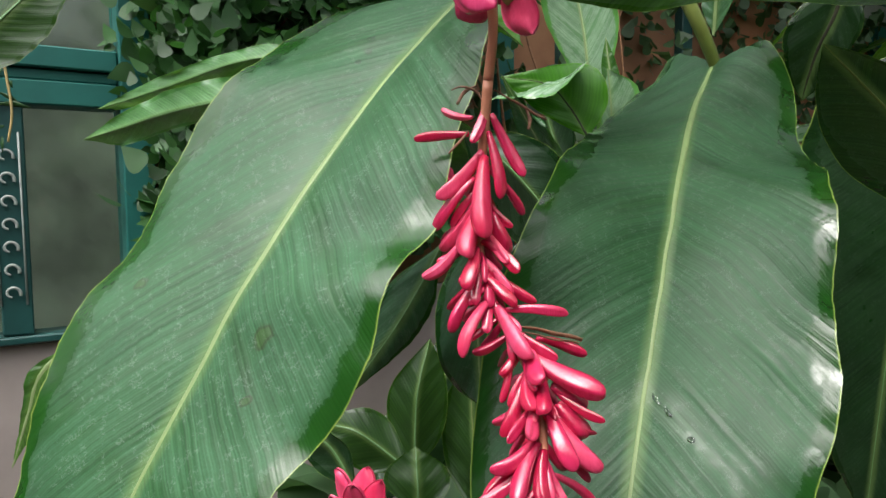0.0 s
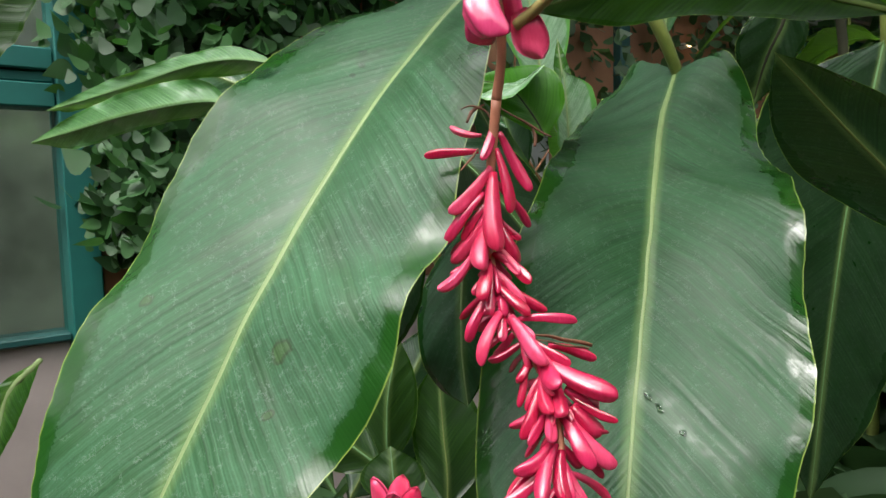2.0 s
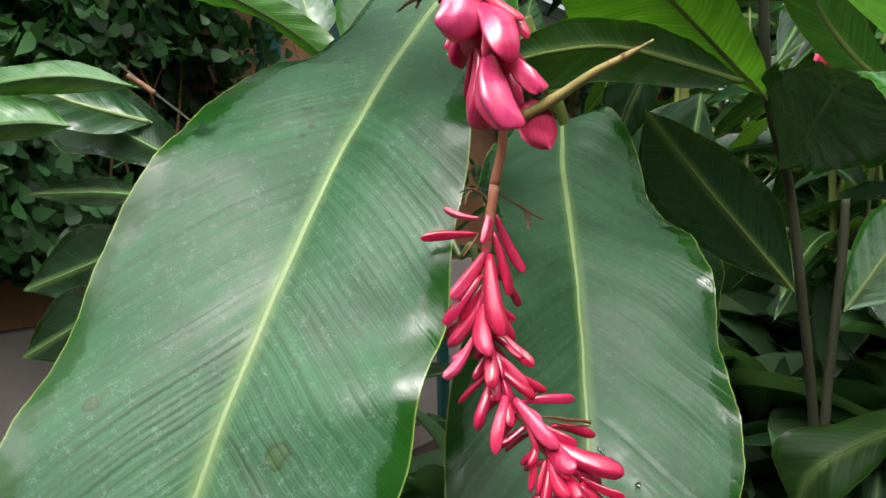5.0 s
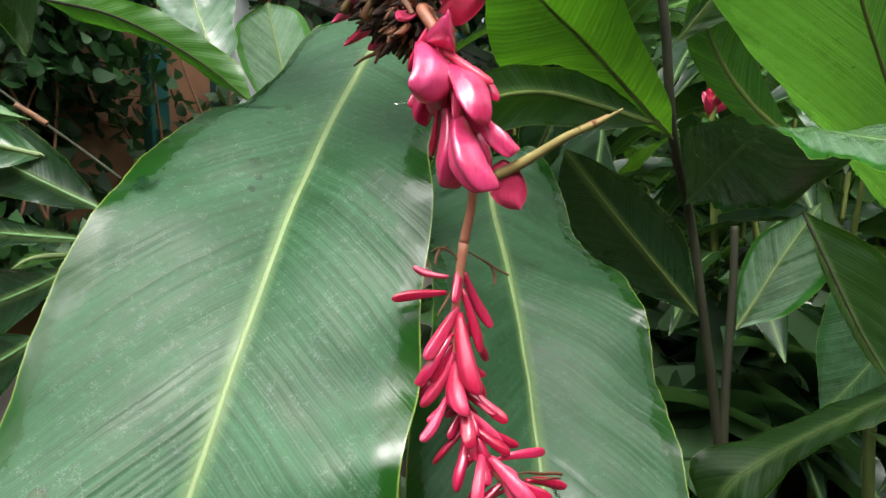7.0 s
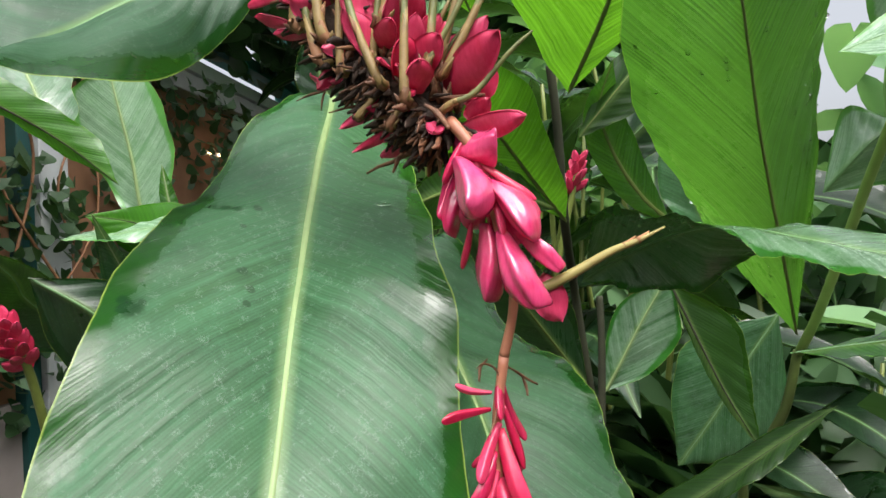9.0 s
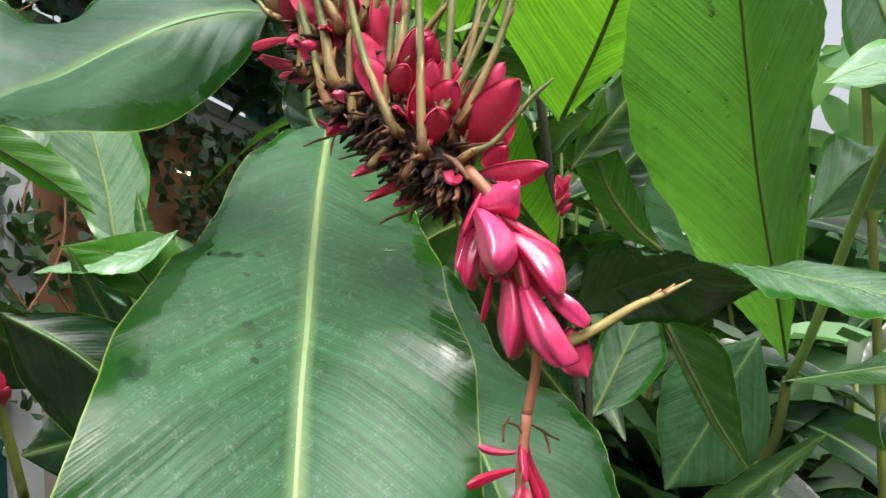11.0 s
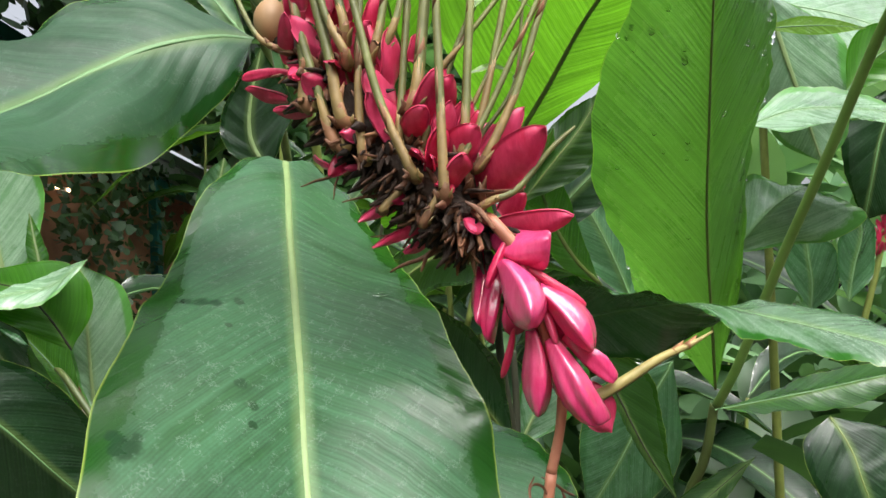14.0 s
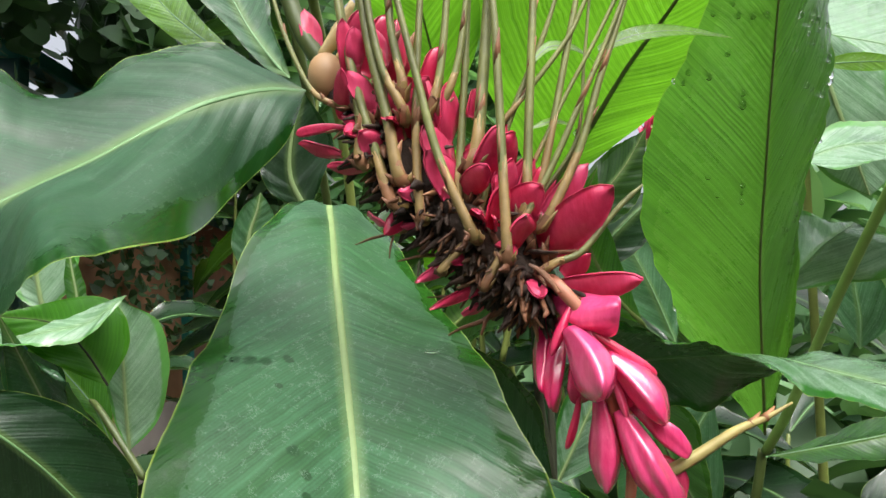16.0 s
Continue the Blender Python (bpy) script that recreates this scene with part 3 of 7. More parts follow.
leaf(
    shoot_a,
    [(-0.006, 0.513, 1.658), (-0.029, 0.521, 1.655), (-0.062, 0.528, 1.642), (-0.093, 0.532, 1.623), (-0.118, 0.537, 1.605), (-0.140, 0.545, 1.591), (-0.160, 0.550, 1.578), (-0.189, 0.571, 1.554)],
    [(0.000, 0.000, 0.000), (0.017, 0.025, 0.027), (0.022, 0.032, 0.043), (0.024, 0.046, 0.050), (0.022, 0.049, 0.053), (0.020, 0.051, 0.064), (0.020, 0.049, 0.075), (0.000, 0.000, 0.000)],
    [(0.000, 0.000, 0.000), (0.001, -0.014, -0.033), (0.010, -0.009, -0.047), (-0.025, -0.055, -0.056), (-0.040, -0.079, -0.054), (-0.054, -0.113, -0.050), (-0.008, -0.015, -0.055), (0.000, 0.000, 0.000)],
    skin="shade", rib="rib_soft", rib_r=0.0016, wave=0.008, pleat=0.6, seed=7, n=130, side=14,
)

leaf(
    shoot_a,
    [(0.243, 0.758, 1.638), (0.232, 0.771, 1.676), (0.231, 0.768, 1.716), (0.236, 0.753, 1.774)],
    [(0.000, 0.000, 0.000), (-0.013, 0.022, -0.011), (-0.016, 0.027, -0.008), (0.000, 0.000, 0.000)],
    [(0.000, 0.000, 0.000), (0.018, -0.029, -0.002), (0.025, -0.039, -0.002), (0.000, 0.000, 0.000)],
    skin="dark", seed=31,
)

# lime skin on this leaf stands in for sky light through the blade
leaf(
    shoot_a,
    [(0.130, 0.728, 1.763), (0.129, 0.762, 1.790), (0.119, 0.808, 1.831), (0.110, 0.850, 1.877), (0.097, 0.931, 1.955)],
    [(0.000, 0.000, 0.000), (-0.006, 0.010, -0.008), (-0.012, 0.019, -0.004), (-0.013, 0.020, -0.004), (0.000, 0.000, 0.000)],
    [(0.000, 0.000, 0.000), (0.006, -0.009, 0.002), (0.011, -0.017, 0.002), (0.013, -0.020, 0.004), (0.000, 0.000, 0.000)],
    bow=-0.003, skin="lime", rib="rib_soft", rib_r=0.001, seed=71,
)

leaf(
    shoot_a,
    [(0.342, 0.629, 1.743), (0.296, 0.618, 1.786), (0.254, 0.603, 1.823), (0.214, 0.587, 1.848), (0.158, 0.559, 1.871)],
    [(0.000, 0.000, 0.000), (-0.023, 0.035, -0.004), (-0.031, 0.047, 0.000), (-0.025, 0.037, 0.003), (0.000, 0.000, 0.000)],
    [(0.000, 0.000, 0.000), (0.023, -0.035, 0.004), (0.032, -0.050, 0.002), (0.027, -0.042, 0.002), (0.000, 0.000, 0.000)],
    bow=-0.003, skin="backlit", rib="rib_dark", rib_r=0.0014, seed=76,
)

leaf(
    shoot_a,
    [(0.108, 0.640, 1.725), (0.106, 0.657, 1.743), (0.107, 0.688, 1.782), (0.107, 0.716, 1.827), (0.109, 0.773, 1.914)],
    [(0.000, 0.000, 0.000), (-0.004, 0.007, -0.004), (-0.013, 0.018, 0.006), (-0.019, 0.027, 0.007), (0.000, 0.000, 0.000)],
    [(0.000, 0.000, 0.000), (0.005, -0.008, 0.002), (0.011, -0.017, 0.001), (0.017, -0.026, 0.003), (0.000, 0.000, 0.000)],
    skin="wet", rib="rib_soft", rib_r=0.0012, seed=72,
)

shoot_b = shoot("ginger shoot with a broad wet leaf hanging behind the flower", (1.05, 1.4), [([(0.270, 0.681, 1.475), (0.251, 0.674, 1.511), (0.236, 0.677, 1.544), (0.219, 0.680, 1.587)], 0.0060, 0.0080, "stem"), ([(0.26, 0.66, 1.65), (0.3, 0.75, 2.1), (0.6, 1.1, 2.25), (1.0, 1.35, 1.8), (1.05, 1.4, 0.9), (1.05, 1.4, 0.0)], 0.008, 0.014, "stem")])

leaf(
    shoot_b,
    [(0.265, 0.678, 1.474), (0.252, 0.657, 1.459), (0.239, 0.636, 1.445), (0.226, 0.615, 1.430), (0.215, 0.594, 1.415), (0.204, 0.572, 1.400), (0.194, 0.551, 1.384), (0.184, 0.531, 1.367), (0.174, 0.511, 1.349), (0.165, 0.492, 1.329), (0.155, 0.474, 1.309), (0.147, 0.457, 1.289), (0.138, 0.441, 1.267), (0.130, 0.425, 1.245), (0.121, 0.409, 1.223), (0.113, 0.393, 1.201), (0.105, 0.377, 1.179)],
    [(-0.009, 0.092, 0.029), (-0.019, 0.096, 0.019), (-0.030, 0.097, 0.011), (-0.041, 0.094, 0.008), (-0.049, 0.085, 0.010), (-0.055, 0.074, 0.016), (-0.060, 0.061, 0.025), (-0.064, 0.047, 0.034), (-0.067, 0.032, 0.043), (-0.073, 0.018, 0.051), (-0.080, 0.004, 0.056), (-0.089, -0.002, 0.054), (-0.093, 0.004, 0.042), (-0.097, 0.017, 0.028), (-0.098, 0.024, 0.015), (-0.095, 0.022, 0.003), (-0.089, 0.020, -0.008)],
    [(0.015, -0.010, 0.010), (0.046, -0.014, 0.033), (0.065, -0.015, 0.029), (0.080, -0.009, 0.017), (0.089, -0.002, 0.004), (0.093, 0.000, -0.003), (0.094, -0.004, -0.002), (0.097, -0.013, 0.007), (0.100, -0.023, 0.020), (0.097, -0.030, 0.029), (0.098, -0.033, 0.029), (0.100, -0.032, 0.024), (0.102, -0.032, 0.020), (0.099, -0.031, 0.018), (0.100, -0.033, 0.016), (0.098, -0.032, 0.013), (0.090, -0.028, 0.011)],
    root=0.012, tip=0.14, wave=0.004, skin="wet", seed=4, n=130, side=14,
)

leaf(
    shoot_b,
    [(0.039, 0.641, 1.325), (0.036, 0.633, 1.288), (0.033, 0.625, 1.251), (0.031, 0.611, 1.216), (0.032, 0.604, 1.188), (0.034, 0.596, 1.163)],
    [(0.000, 0.000, 0.000), (-0.026, 0.024, -0.002), (-0.040, 0.026, -0.006), (-0.037, 0.024, -0.015), (-0.021, 0.022, -0.016), (0.000, 0.000, 0.000)],
    [(0.000, 0.000, 0.000), (0.029, 0.016, -0.003), (0.036, 0.014, -0.007), (0.032, 0.015, -0.008), (0.019, 0.017, -0.010), (0.000, 0.000, 0.000)],
    skin="wet", rib="rib", rib_r=0.0015, n=60, wave=0.003, seed=32,
)

leaf(
    shoot_b,
    [(0.001, 0.579, 1.314), (-0.024, 0.585, 1.267), (-0.050, 0.592, 1.226), (-0.091, 0.608, 1.169)],
    [(0.000, 0.000, 0.000), (-0.024, 0.030, 0.004), (-0.026, 0.030, -0.006), (0.000, 0.000, 0.000)],
    [(0.000, 0.000, 0.000), (0.016, -0.000, -0.006), (0.018, -0.000, -0.006), (0.000, 0.000, 0.000)],
    skin="wet", rib="rib_soft", rib_r=0.001, seed=33,
)

leaf(
    shoot_b,
    [(0.436, 0.750, 1.593), (0.429, 0.757, 1.547), (0.416, 0.764, 1.513), (0.410, 0.772, 1.484), (0.406, 0.780, 1.454)],
    [(0.000, 0.000, 0.000), (-0.037, 0.001, 0.007), (-0.040, 0.001, 0.007), (-0.026, 0.000, 0.003), (0.000, 0.000, 0.000)],
    [(0.000, 0.000, 0.000), (0.031, -0.000, -0.006), (0.031, -0.001, -0.010), (0.024, -0.000, -0.006), (0.000, 0.000, 0.000)],
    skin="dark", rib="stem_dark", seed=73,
)

leaf(
    shoot_b,
    [(0.693, 0.939, 1.563), (0.662, 0.930, 1.442), (0.637, 0.930, 1.320), (0.619, 0.930, 1.180), (0.604, 0.929, 1.037), (0.589, 0.927, 0.884)],
    [(0.000, 0.000, 0.000), (-0.137, 0.004, 0.055), (-0.146, 0.005, 0.063), (-0.124, 0.004, 0.048), (-0.090, 0.001, 0.017), (0.000, 0.000, 0.000)],
    [(0.000, 0.000, 0.000), (0.076, -0.002, -0.024), (0.100, -0.002, -0.032), (0.109, -0.002, -0.032), (0.082, -0.002, -0.024), (0.000, 0.000, 0.000)],
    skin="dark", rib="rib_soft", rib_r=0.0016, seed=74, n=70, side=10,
)

shoot_c = shoot("tall ginger shoot with daylight shining through its leaves", (0.75, 0.45), [([(0.679, 0.398, 1.323), (0.678, 0.416, 1.250), (0.680, 0.445, 1.187), (0.679, 0.477, 1.060), (0.750, 0.450, 0.000)], 0.0060, 0.0075, "stem_mid"), ([(0.341, 0.154, 1.745), (0.419, 0.190, 1.692), (0.494, 0.236, 1.609), (0.564, 0.291, 1.512), (0.631, 0.355, 1.386), (0.672, 0.394, 1.322)], 0.0045, 0.0060, "stem_light")])

leaf(
    shoot_c,
    [(0.646, 0.389, 1.348), (0.584, 0.376, 1.405), (0.520, 0.363, 1.461), (0.454, 0.350, 1.515), (0.386, 0.335, 1.565), (0.317, 0.317, 1.613), (0.248, 0.299, 1.661), (0.179, 0.280, 1.709)],
    [(-0.095, 0.067, 0.140), (-0.098, 0.066, 0.103), (-0.099, 0.067, 0.072), (-0.095, 0.076, 0.052), (-0.087, 0.079, 0.037), (-0.074, 0.074, 0.026), (-0.055, 0.057, 0.013), (-0.032, 0.034, -0.001)],
    [(-0.135, -0.058, 0.127), (-0.078, -0.054, 0.122), (-0.029, -0.050, 0.116), (0.007, -0.048, 0.105), (0.036, -0.048, 0.088), (0.062, -0.048, 0.066), (0.089, -0.038, 0.049), (0.116, -0.023, 0.035)],
    bow=-0.003, skin="tall", rib="rib_dark", rib_r=0.0019, tip=0.12, seed=5, n=80, side=10,
)

leaf(
    shoot_c,
    [(0.595, 0.382, 1.332), (0.624, 0.335, 1.339), (0.672, 0.277, 1.346), (0.717, 0.223, 1.354), (0.781, 0.138, 1.367)],
    [(0.000, 0.000, 0.000), (0.056, 0.004, 0.001), (0.056, 0.003, 0.011), (0.058, -0.000, 0.011), (0.000, 0.000, 0.000)],
    [(0.000, 0.000, 0.000), (-0.033, -0.004, -0.007), (-0.033, -0.002, -0.020), (-0.033, -0.002, -0.020), (0.000, 0.000, 0.000)],
    skin="fresh", rib="rib_soft", rib_r=0.0015, n=60, seed=34,
)

leaf(
    shoot_c,
    [(0.641, 0.262, 1.321), (0.631, 0.243, 1.286), (0.617, 0.232, 1.246), (0.609, 0.213, 1.178)],
    [(0.000, 0.000, 0.000), (-0.018, 0.047, 0.006), (-0.013, 0.042, -0.014), (0.000, 0.000, 0.000)],
    [(0.000, 0.000, 0.000), (0.050, -0.062, 0.007), (0.054, -0.069, 0.006), (0.000, 0.000, 0.000)],
    skin="dark", rib="rib_dark", rib_r=0.0016, n=60, seed=35,
)

leaf(
    shoot_c,
    [(0.646, 0.348, 1.265), (0.591, 0.402, 1.222), (0.542, 0.453, 1.180), (0.510, 0.493, 1.145), (0.475, 0.524, 1.106), (0.467, 0.536, 1.051)],
    [(0.000, 0.000, 0.000), (0.024, 0.021, 0.005), (0.023, 0.022, 0.010), (0.016, 0.027, 0.015), (-0.007, 0.041, 0.021), (0.000, 0.000, 0.000)],
    [(0.000, 0.000, 0.000), (-0.017, -0.014, -0.008), (-0.014, -0.016, -0.010), (-0.008, -0.020, -0.013), (0.000, -0.026, -0.023), (0.000, 0.000, 0.000)],
    skin="deep", rib="stem_dark", rib_r=0.0006, wave=0.006, n=70, side=10, seed=36,
)

leaf(
    shoot_c,
    [(0.577, 0.223, 1.148), (0.580, 0.304, 1.161), (0.579, 0.362, 1.168), (0.569, 0.428, 1.180)],
    [(0.000, 0.000, 0.000), (0.001, -0.000, 0.010), (-0.004, 0.004, 0.011), (0.000, 0.000, 0.000)],
    [(0.000, 0.000, 0.000), (-0.002, 0.001, -0.024), (-0.003, 0.003, -0.022), (0.000, 0.000, 0.000)],
    skin="dark", rib="rib_soft", rib_r=0.0016, seed=75,
)

leaf(
    shoot_c,
    [(0.648, 0.326, 1.682), (0.678, 0.277, 1.699), (0.708, 0.228, 1.699), (0.743, 0.172, 1.690), (0.789, 0.100, 1.662)],
    [(0.000, 0.000, 0.000), (0.053, 0.007, 0.038), (0.050, 0.012, 0.041), (0.059, -0.003, 0.023), (0.000, 0.000, 0.000)],
    [(0.000, 0.000, 0.000), (-0.065, -0.006, -0.038), (-0.071, 0.003, -0.033), (-0.074, 0.007, -0.023), (0.000, 0.000, 0.000)],
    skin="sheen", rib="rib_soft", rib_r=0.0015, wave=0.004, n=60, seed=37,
)

leaf(
    shoot_c,
    [(0.513, 0.287, 1.759), (0.534, 0.255, 1.760), (0.555, 0.224, 1.759), (0.578, 0.189, 1.754)],
    [(0.000, 0.000, 0.000), (0.000, -0.002, 0.010), (0.000, -0.002, 0.007), (0.000, 0.000, 0.000)],
    [(0.000, 0.000, 0.000), (0.004, -0.005, -0.009), (0.002, -0.002, -0.009), (0.000, 0.000, 0.000)],
    wave=0.0008, bow=0.001, pleat=0.2, skin="lime", rib="rib_soft", rib_r=0.0008, seed=38,
)

leaf(
    shoot_c,
    [(0.440, 0.566, 1.653), (0.388, 0.491, 1.703), (0.331, 0.426, 1.742), (0.271, 0.366, 1.763), (0.210, 0.309, 1.790)],
    [(0.000, 0.000, 0.000), (-0.002, 0.092, 0.020), (-0.008, 0.152, 0.048), (0.006, 0.162, 0.079), (0.000, 0.000, 0.000)],
    [(0.000, 0.000, 0.000), (0.002, -0.038, -0.013), (0.007, -0.042, -0.032), (-0.001, -0.034, -0.010), (0.000, 0.000, 0.000)],
    bow=-0.003, skin="backlit", rib="rib_dark", seed=6,
)

shoot_d = shoot("ginger shoot with dark stem and arching glossy leaves", (0.75, 0.85), [([(0.454, 0.600, 1.696), (0.473, 0.606, 1.624), (0.506, 0.624, 1.505), (0.593, 0.669, 1.401), (0.618, 0.668, 1.266), (0.642, 0.665, 1.102), (0.665, 0.670, 0.893), (0.720, 0.800, 0.000)], 0.0055, 0.0070, "stem_dark"), ([(0.794, 0.747, 1.384), (0.787, 0.744, 1.294), (0.768, 0.743, 1.130), (0.758, 0.740, 1.021), (0.748, 0.733, 0.840), (0.850, 0.950, 0.000)], 0.0060, 0.0080, "stem_dark")])

leaf(
    shoot_d,
    [(0.491, 0.593, 1.424), (0.444, 0.524, 1.448), (0.362, 0.435, 1.467), (0.301, 0.367, 1.476), (0.288, 0.322, 1.476), (0.273, 0.279, 1.466), (0.251, 0.229, 1.454), (0.228, 0.165, 1.437)],
    [(0.000, 0.000, 0.000), (-0.082, -0.030, 0.049), (-0.079, -0.033, 0.030), (-0.047, -0.023, 0.002), (-0.039, -0.016, -0.012), (-0.039, -0.008, -0.018), (-0.036, -0.005, -0.014), (0.000, 0.000, 0.000)],
    [(0.000, 0.000, 0.000), (0.003, -0.002, -0.027), (0.041, 0.016, -0.049), (0.066, 0.018, -0.053), (0.076, 0.021, -0.031), (0.065, 0.017, 0.010), (0.071, 0.010, 0.012), (0.000, 0.000, 0.000)],
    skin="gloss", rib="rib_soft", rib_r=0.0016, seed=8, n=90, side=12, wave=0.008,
)

leaf(
    shoot_d,
    [(0.595, 0.658, 1.270), (0.531, 0.666, 1.336), (0.461, 0.667, 1.401), (0.394, 0.665, 1.465), (0.363, 0.662, 1.493)],
    [(0.000, 0.000, 0.000), (-0.039, 0.022, -0.017), (-0.056, 0.032, -0.023), (-0.026, 0.013, -0.026), (0.000, 0.000, 0.000)],
    [(0.000, 0.000, 0.000), (0.031, -0.016, 0.036), (0.032, -0.017, 0.035), (0.019, -0.011, 0.010), (0.000, 0.000, 0.000)],
    skin="dark", rib="rib_dark", rib_r=0.0018, seed=9,
)

leaf(
    shoot_d,
    [(0.456, 0.606, 1.518), (0.344, 0.577, 1.528), (0.240, 0.543, 1.531), (0.159, 0.518, 1.518), (0.070, 0.496, 1.492)],
    [(0.000, 0.000, 0.000), (-0.002, -0.001, -0.024), (-0.009, 0.003, -0.029), (-0.010, 0.003, -0.031), (0.000, 0.000, 0.000)],
    [(0.000, 0.000, 0.000), (0.002, 0.001, 0.026), (0.006, -0.001, 0.024), (0.002, 0.001, 0.024), (0.000, 0.000, 0.000)],
    skin="deep", rib="rib_dark", seed=44,
)

leaf(
    shoot_d,
    [(-0.483, 0.629, 1.447), (-0.416, 0.633, 1.502), (-0.372, 0.636, 1.541), (-0.312, 0.640, 1.594)],
    [(0.000, 0.000, 0.000), (-0.070, 0.045, 0.066), (-0.064, 0.045, 0.065), (0.000, 0.000, 0.000)],
    [(0.000, 0.000, 0.000), (0.017, -0.002, -0.031), (0.022, -0.002, -0.029), (0.000, 0.000, 0.000)],
    skin="deep", rib="rib_soft", rib_r=0.0016, n=60, seed=45,
)

leaf(
    shoot_d,
    [(0.489, 0.611, 1.503), (0.421, 0.608, 1.549), (0.337, 0.592, 1.594), (0.259, 0.571, 1.625), (0.165, 0.537, 1.665)],
    [(0.000, 0.000, 0.000), (-0.034, 0.020, -0.006), (-0.027, 0.014, -0.020), (-0.041, 0.020, -0.059), (0.000, 0.000, 0.000)],
    [(0.000, 0.000, 0.000), (0.034, -0.021, -0.004), (0.047, -0.027, 0.008), (0.057, -0.033, 0.015), (0.000, 0.000, 0.000)],
    bow=-0.003, skin="backlit", rib="rib_dark", seed=39,
)

leaf(
    shoot_d,
    [(0.565, 0.502, 1.491), (0.510, 0.516, 1.528), (0.461, 0.523, 1.577), (0.434, 0.522, 1.627), (0.418, 0.494, 1.672)],
    [(0.000, 0.000, 0.000), (-0.012, 0.013, -0.009), (-0.018, 0.019, -0.002), (-0.012, 0.013, 0.001), (0.000, 0.000, 0.000)],
    [(0.000, 0.000, 0.000), (0.010, -0.011, 0.016), (0.017, -0.019, 0.019), (0.015, -0.016, 0.009), (0.000, 0.000, 0.000)],
    bow=-0.003, skin="fresh", rib="rib_dark", seed=40,
)

leaf(
    shoot_d,
    [(0.675, 0.562, 1.412), (0.702, 0.535, 1.325), (0.726, 0.510, 1.248), (0.760, 0.476, 1.162)],
    [(0.000, 0.000, 0.000), (-0.006, 0.006, -0.005), (-0.006, 0.007, -0.005), (0.000, 0.000, 0.000)],
    [(0.000, 0.000, 0.000), (0.062, -0.037, 0.019), (0.045, -0.018, 0.000), (0.000, 0.000, 0.000)],
    bow=-0.003, skin="deep", rib="stem_dark", rib_r=0.002, wave=0.006, n=60, seed=41,
)

leaf(
    shoot_d,
    [(0.809, 0.754, 1.213), (0.828, 0.731, 1.264), (0.852, 0.702, 1.331), (0.886, 0.660, 1.418)],
    [(0.000, 0.000, 0.000), (-0.019, 0.021, 0.021), (-0.026, 0.028, 0.032), (0.000, 0.000, 0.000)],
    [(0.000, 0.000, 0.000), (0.033, -0.036, -0.022), (0.046, -0.051, -0.023), (0.000, 0.000, 0.000)],
    skin="gloss", seed=42,
)

leaf(
    shoot_d,
    [(1.068, 0.539, 1.332), (1.026, 0.586, 1.247), (0.986, 0.630, 1.158), (0.935, 0.686, 1.062)],
    [(0.000, 0.000, 0.000), (-0.065, 0.069, 0.048), (-0.056, 0.058, 0.043), (0.000, 0.000, 0.000)],
    [(0.000, 0.000, 0.000), (0.080, -0.039, -0.096), (0.074, -0.034, -0.092), (0.000, 0.000, 0.000)],
    skin="back", rib="rib_soft", rib_r=0.0018, n=60, seed=43,
)

shoot_e = shoot("ginger shoot near the wall with pale upright leaves", (0.35, 1.6), [([(0.419, 1.590, 1.510), (0.426, 1.540, 1.412), (0.417, 1.468, 1.374), (0.432, 1.372, 1.267), (0.463, 1.339, 1.175), (0.500, 1.400, 0.000)], 0.0030, 0.0100, "stem_mid"), ([(0.42, 1.62, 1.62), (0.38, 1.6, 0.8), (0.35, 1.6, 0.0)], 0.007, 0.012, "stem")])

leaf(
    shoot_e,
    [(0.321, 1.480, 1.562), (0.315, 1.485, 1.607), (0.308, 1.491, 1.684), (0.297, 1.501, 1.759), (0.286, 1.512, 1.831), (0.281, 1.516, 1.873)],
    [(0.000, 0.000, 0.000), (-0.021, 0.023, -0.016), (-0.047, 0.052, -0.008), (-0.065, 0.071, -0.004), (-0.058, 0.063, 0.001), (0.000, 0.000, 0.000)],
    [(0.000, 0.000, 0.000), (0.037, -0.041, -0.002), (0.056, -0.061, 0.004), (0.060, -0.066, 0.007), (0.045, -0.049, 0.015), (0.000, 0.000, 0.000)],
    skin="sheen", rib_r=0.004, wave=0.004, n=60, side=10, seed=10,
)

leaf(
    shoot_e,
    [(-0.151, 1.312, 1.771), (-0.069, 1.259, 1.747), (-0.016, 1.223, 1.720), (0.040, 1.185, 1.681), (0.085, 1.154, 1.642), (0.133, 1.120, 1.590)],
    [(0.000, 0.000, 0.000), (0.013, -0.006, 0.024), (0.020, -0.010, 0.028), (0.029, -0.016, 0.022), (0.028, -0.017, 0.009), (0.000, 0.000, 0.000)],
    [(0.000, 0.000, 0.000), (-0.006, 0.038, -0.013), (-0.009, 0.041, -0.000), (-0.013, 0.044, 0.008), (-0.005, 0.039, 0.005), (0.000, 0.000, 0.000)],
    bow=-0.003, skin="backlit_tint", rib="stem_dark", rib_r=0.0025, wave=0.008, n=70, seed=11,
)

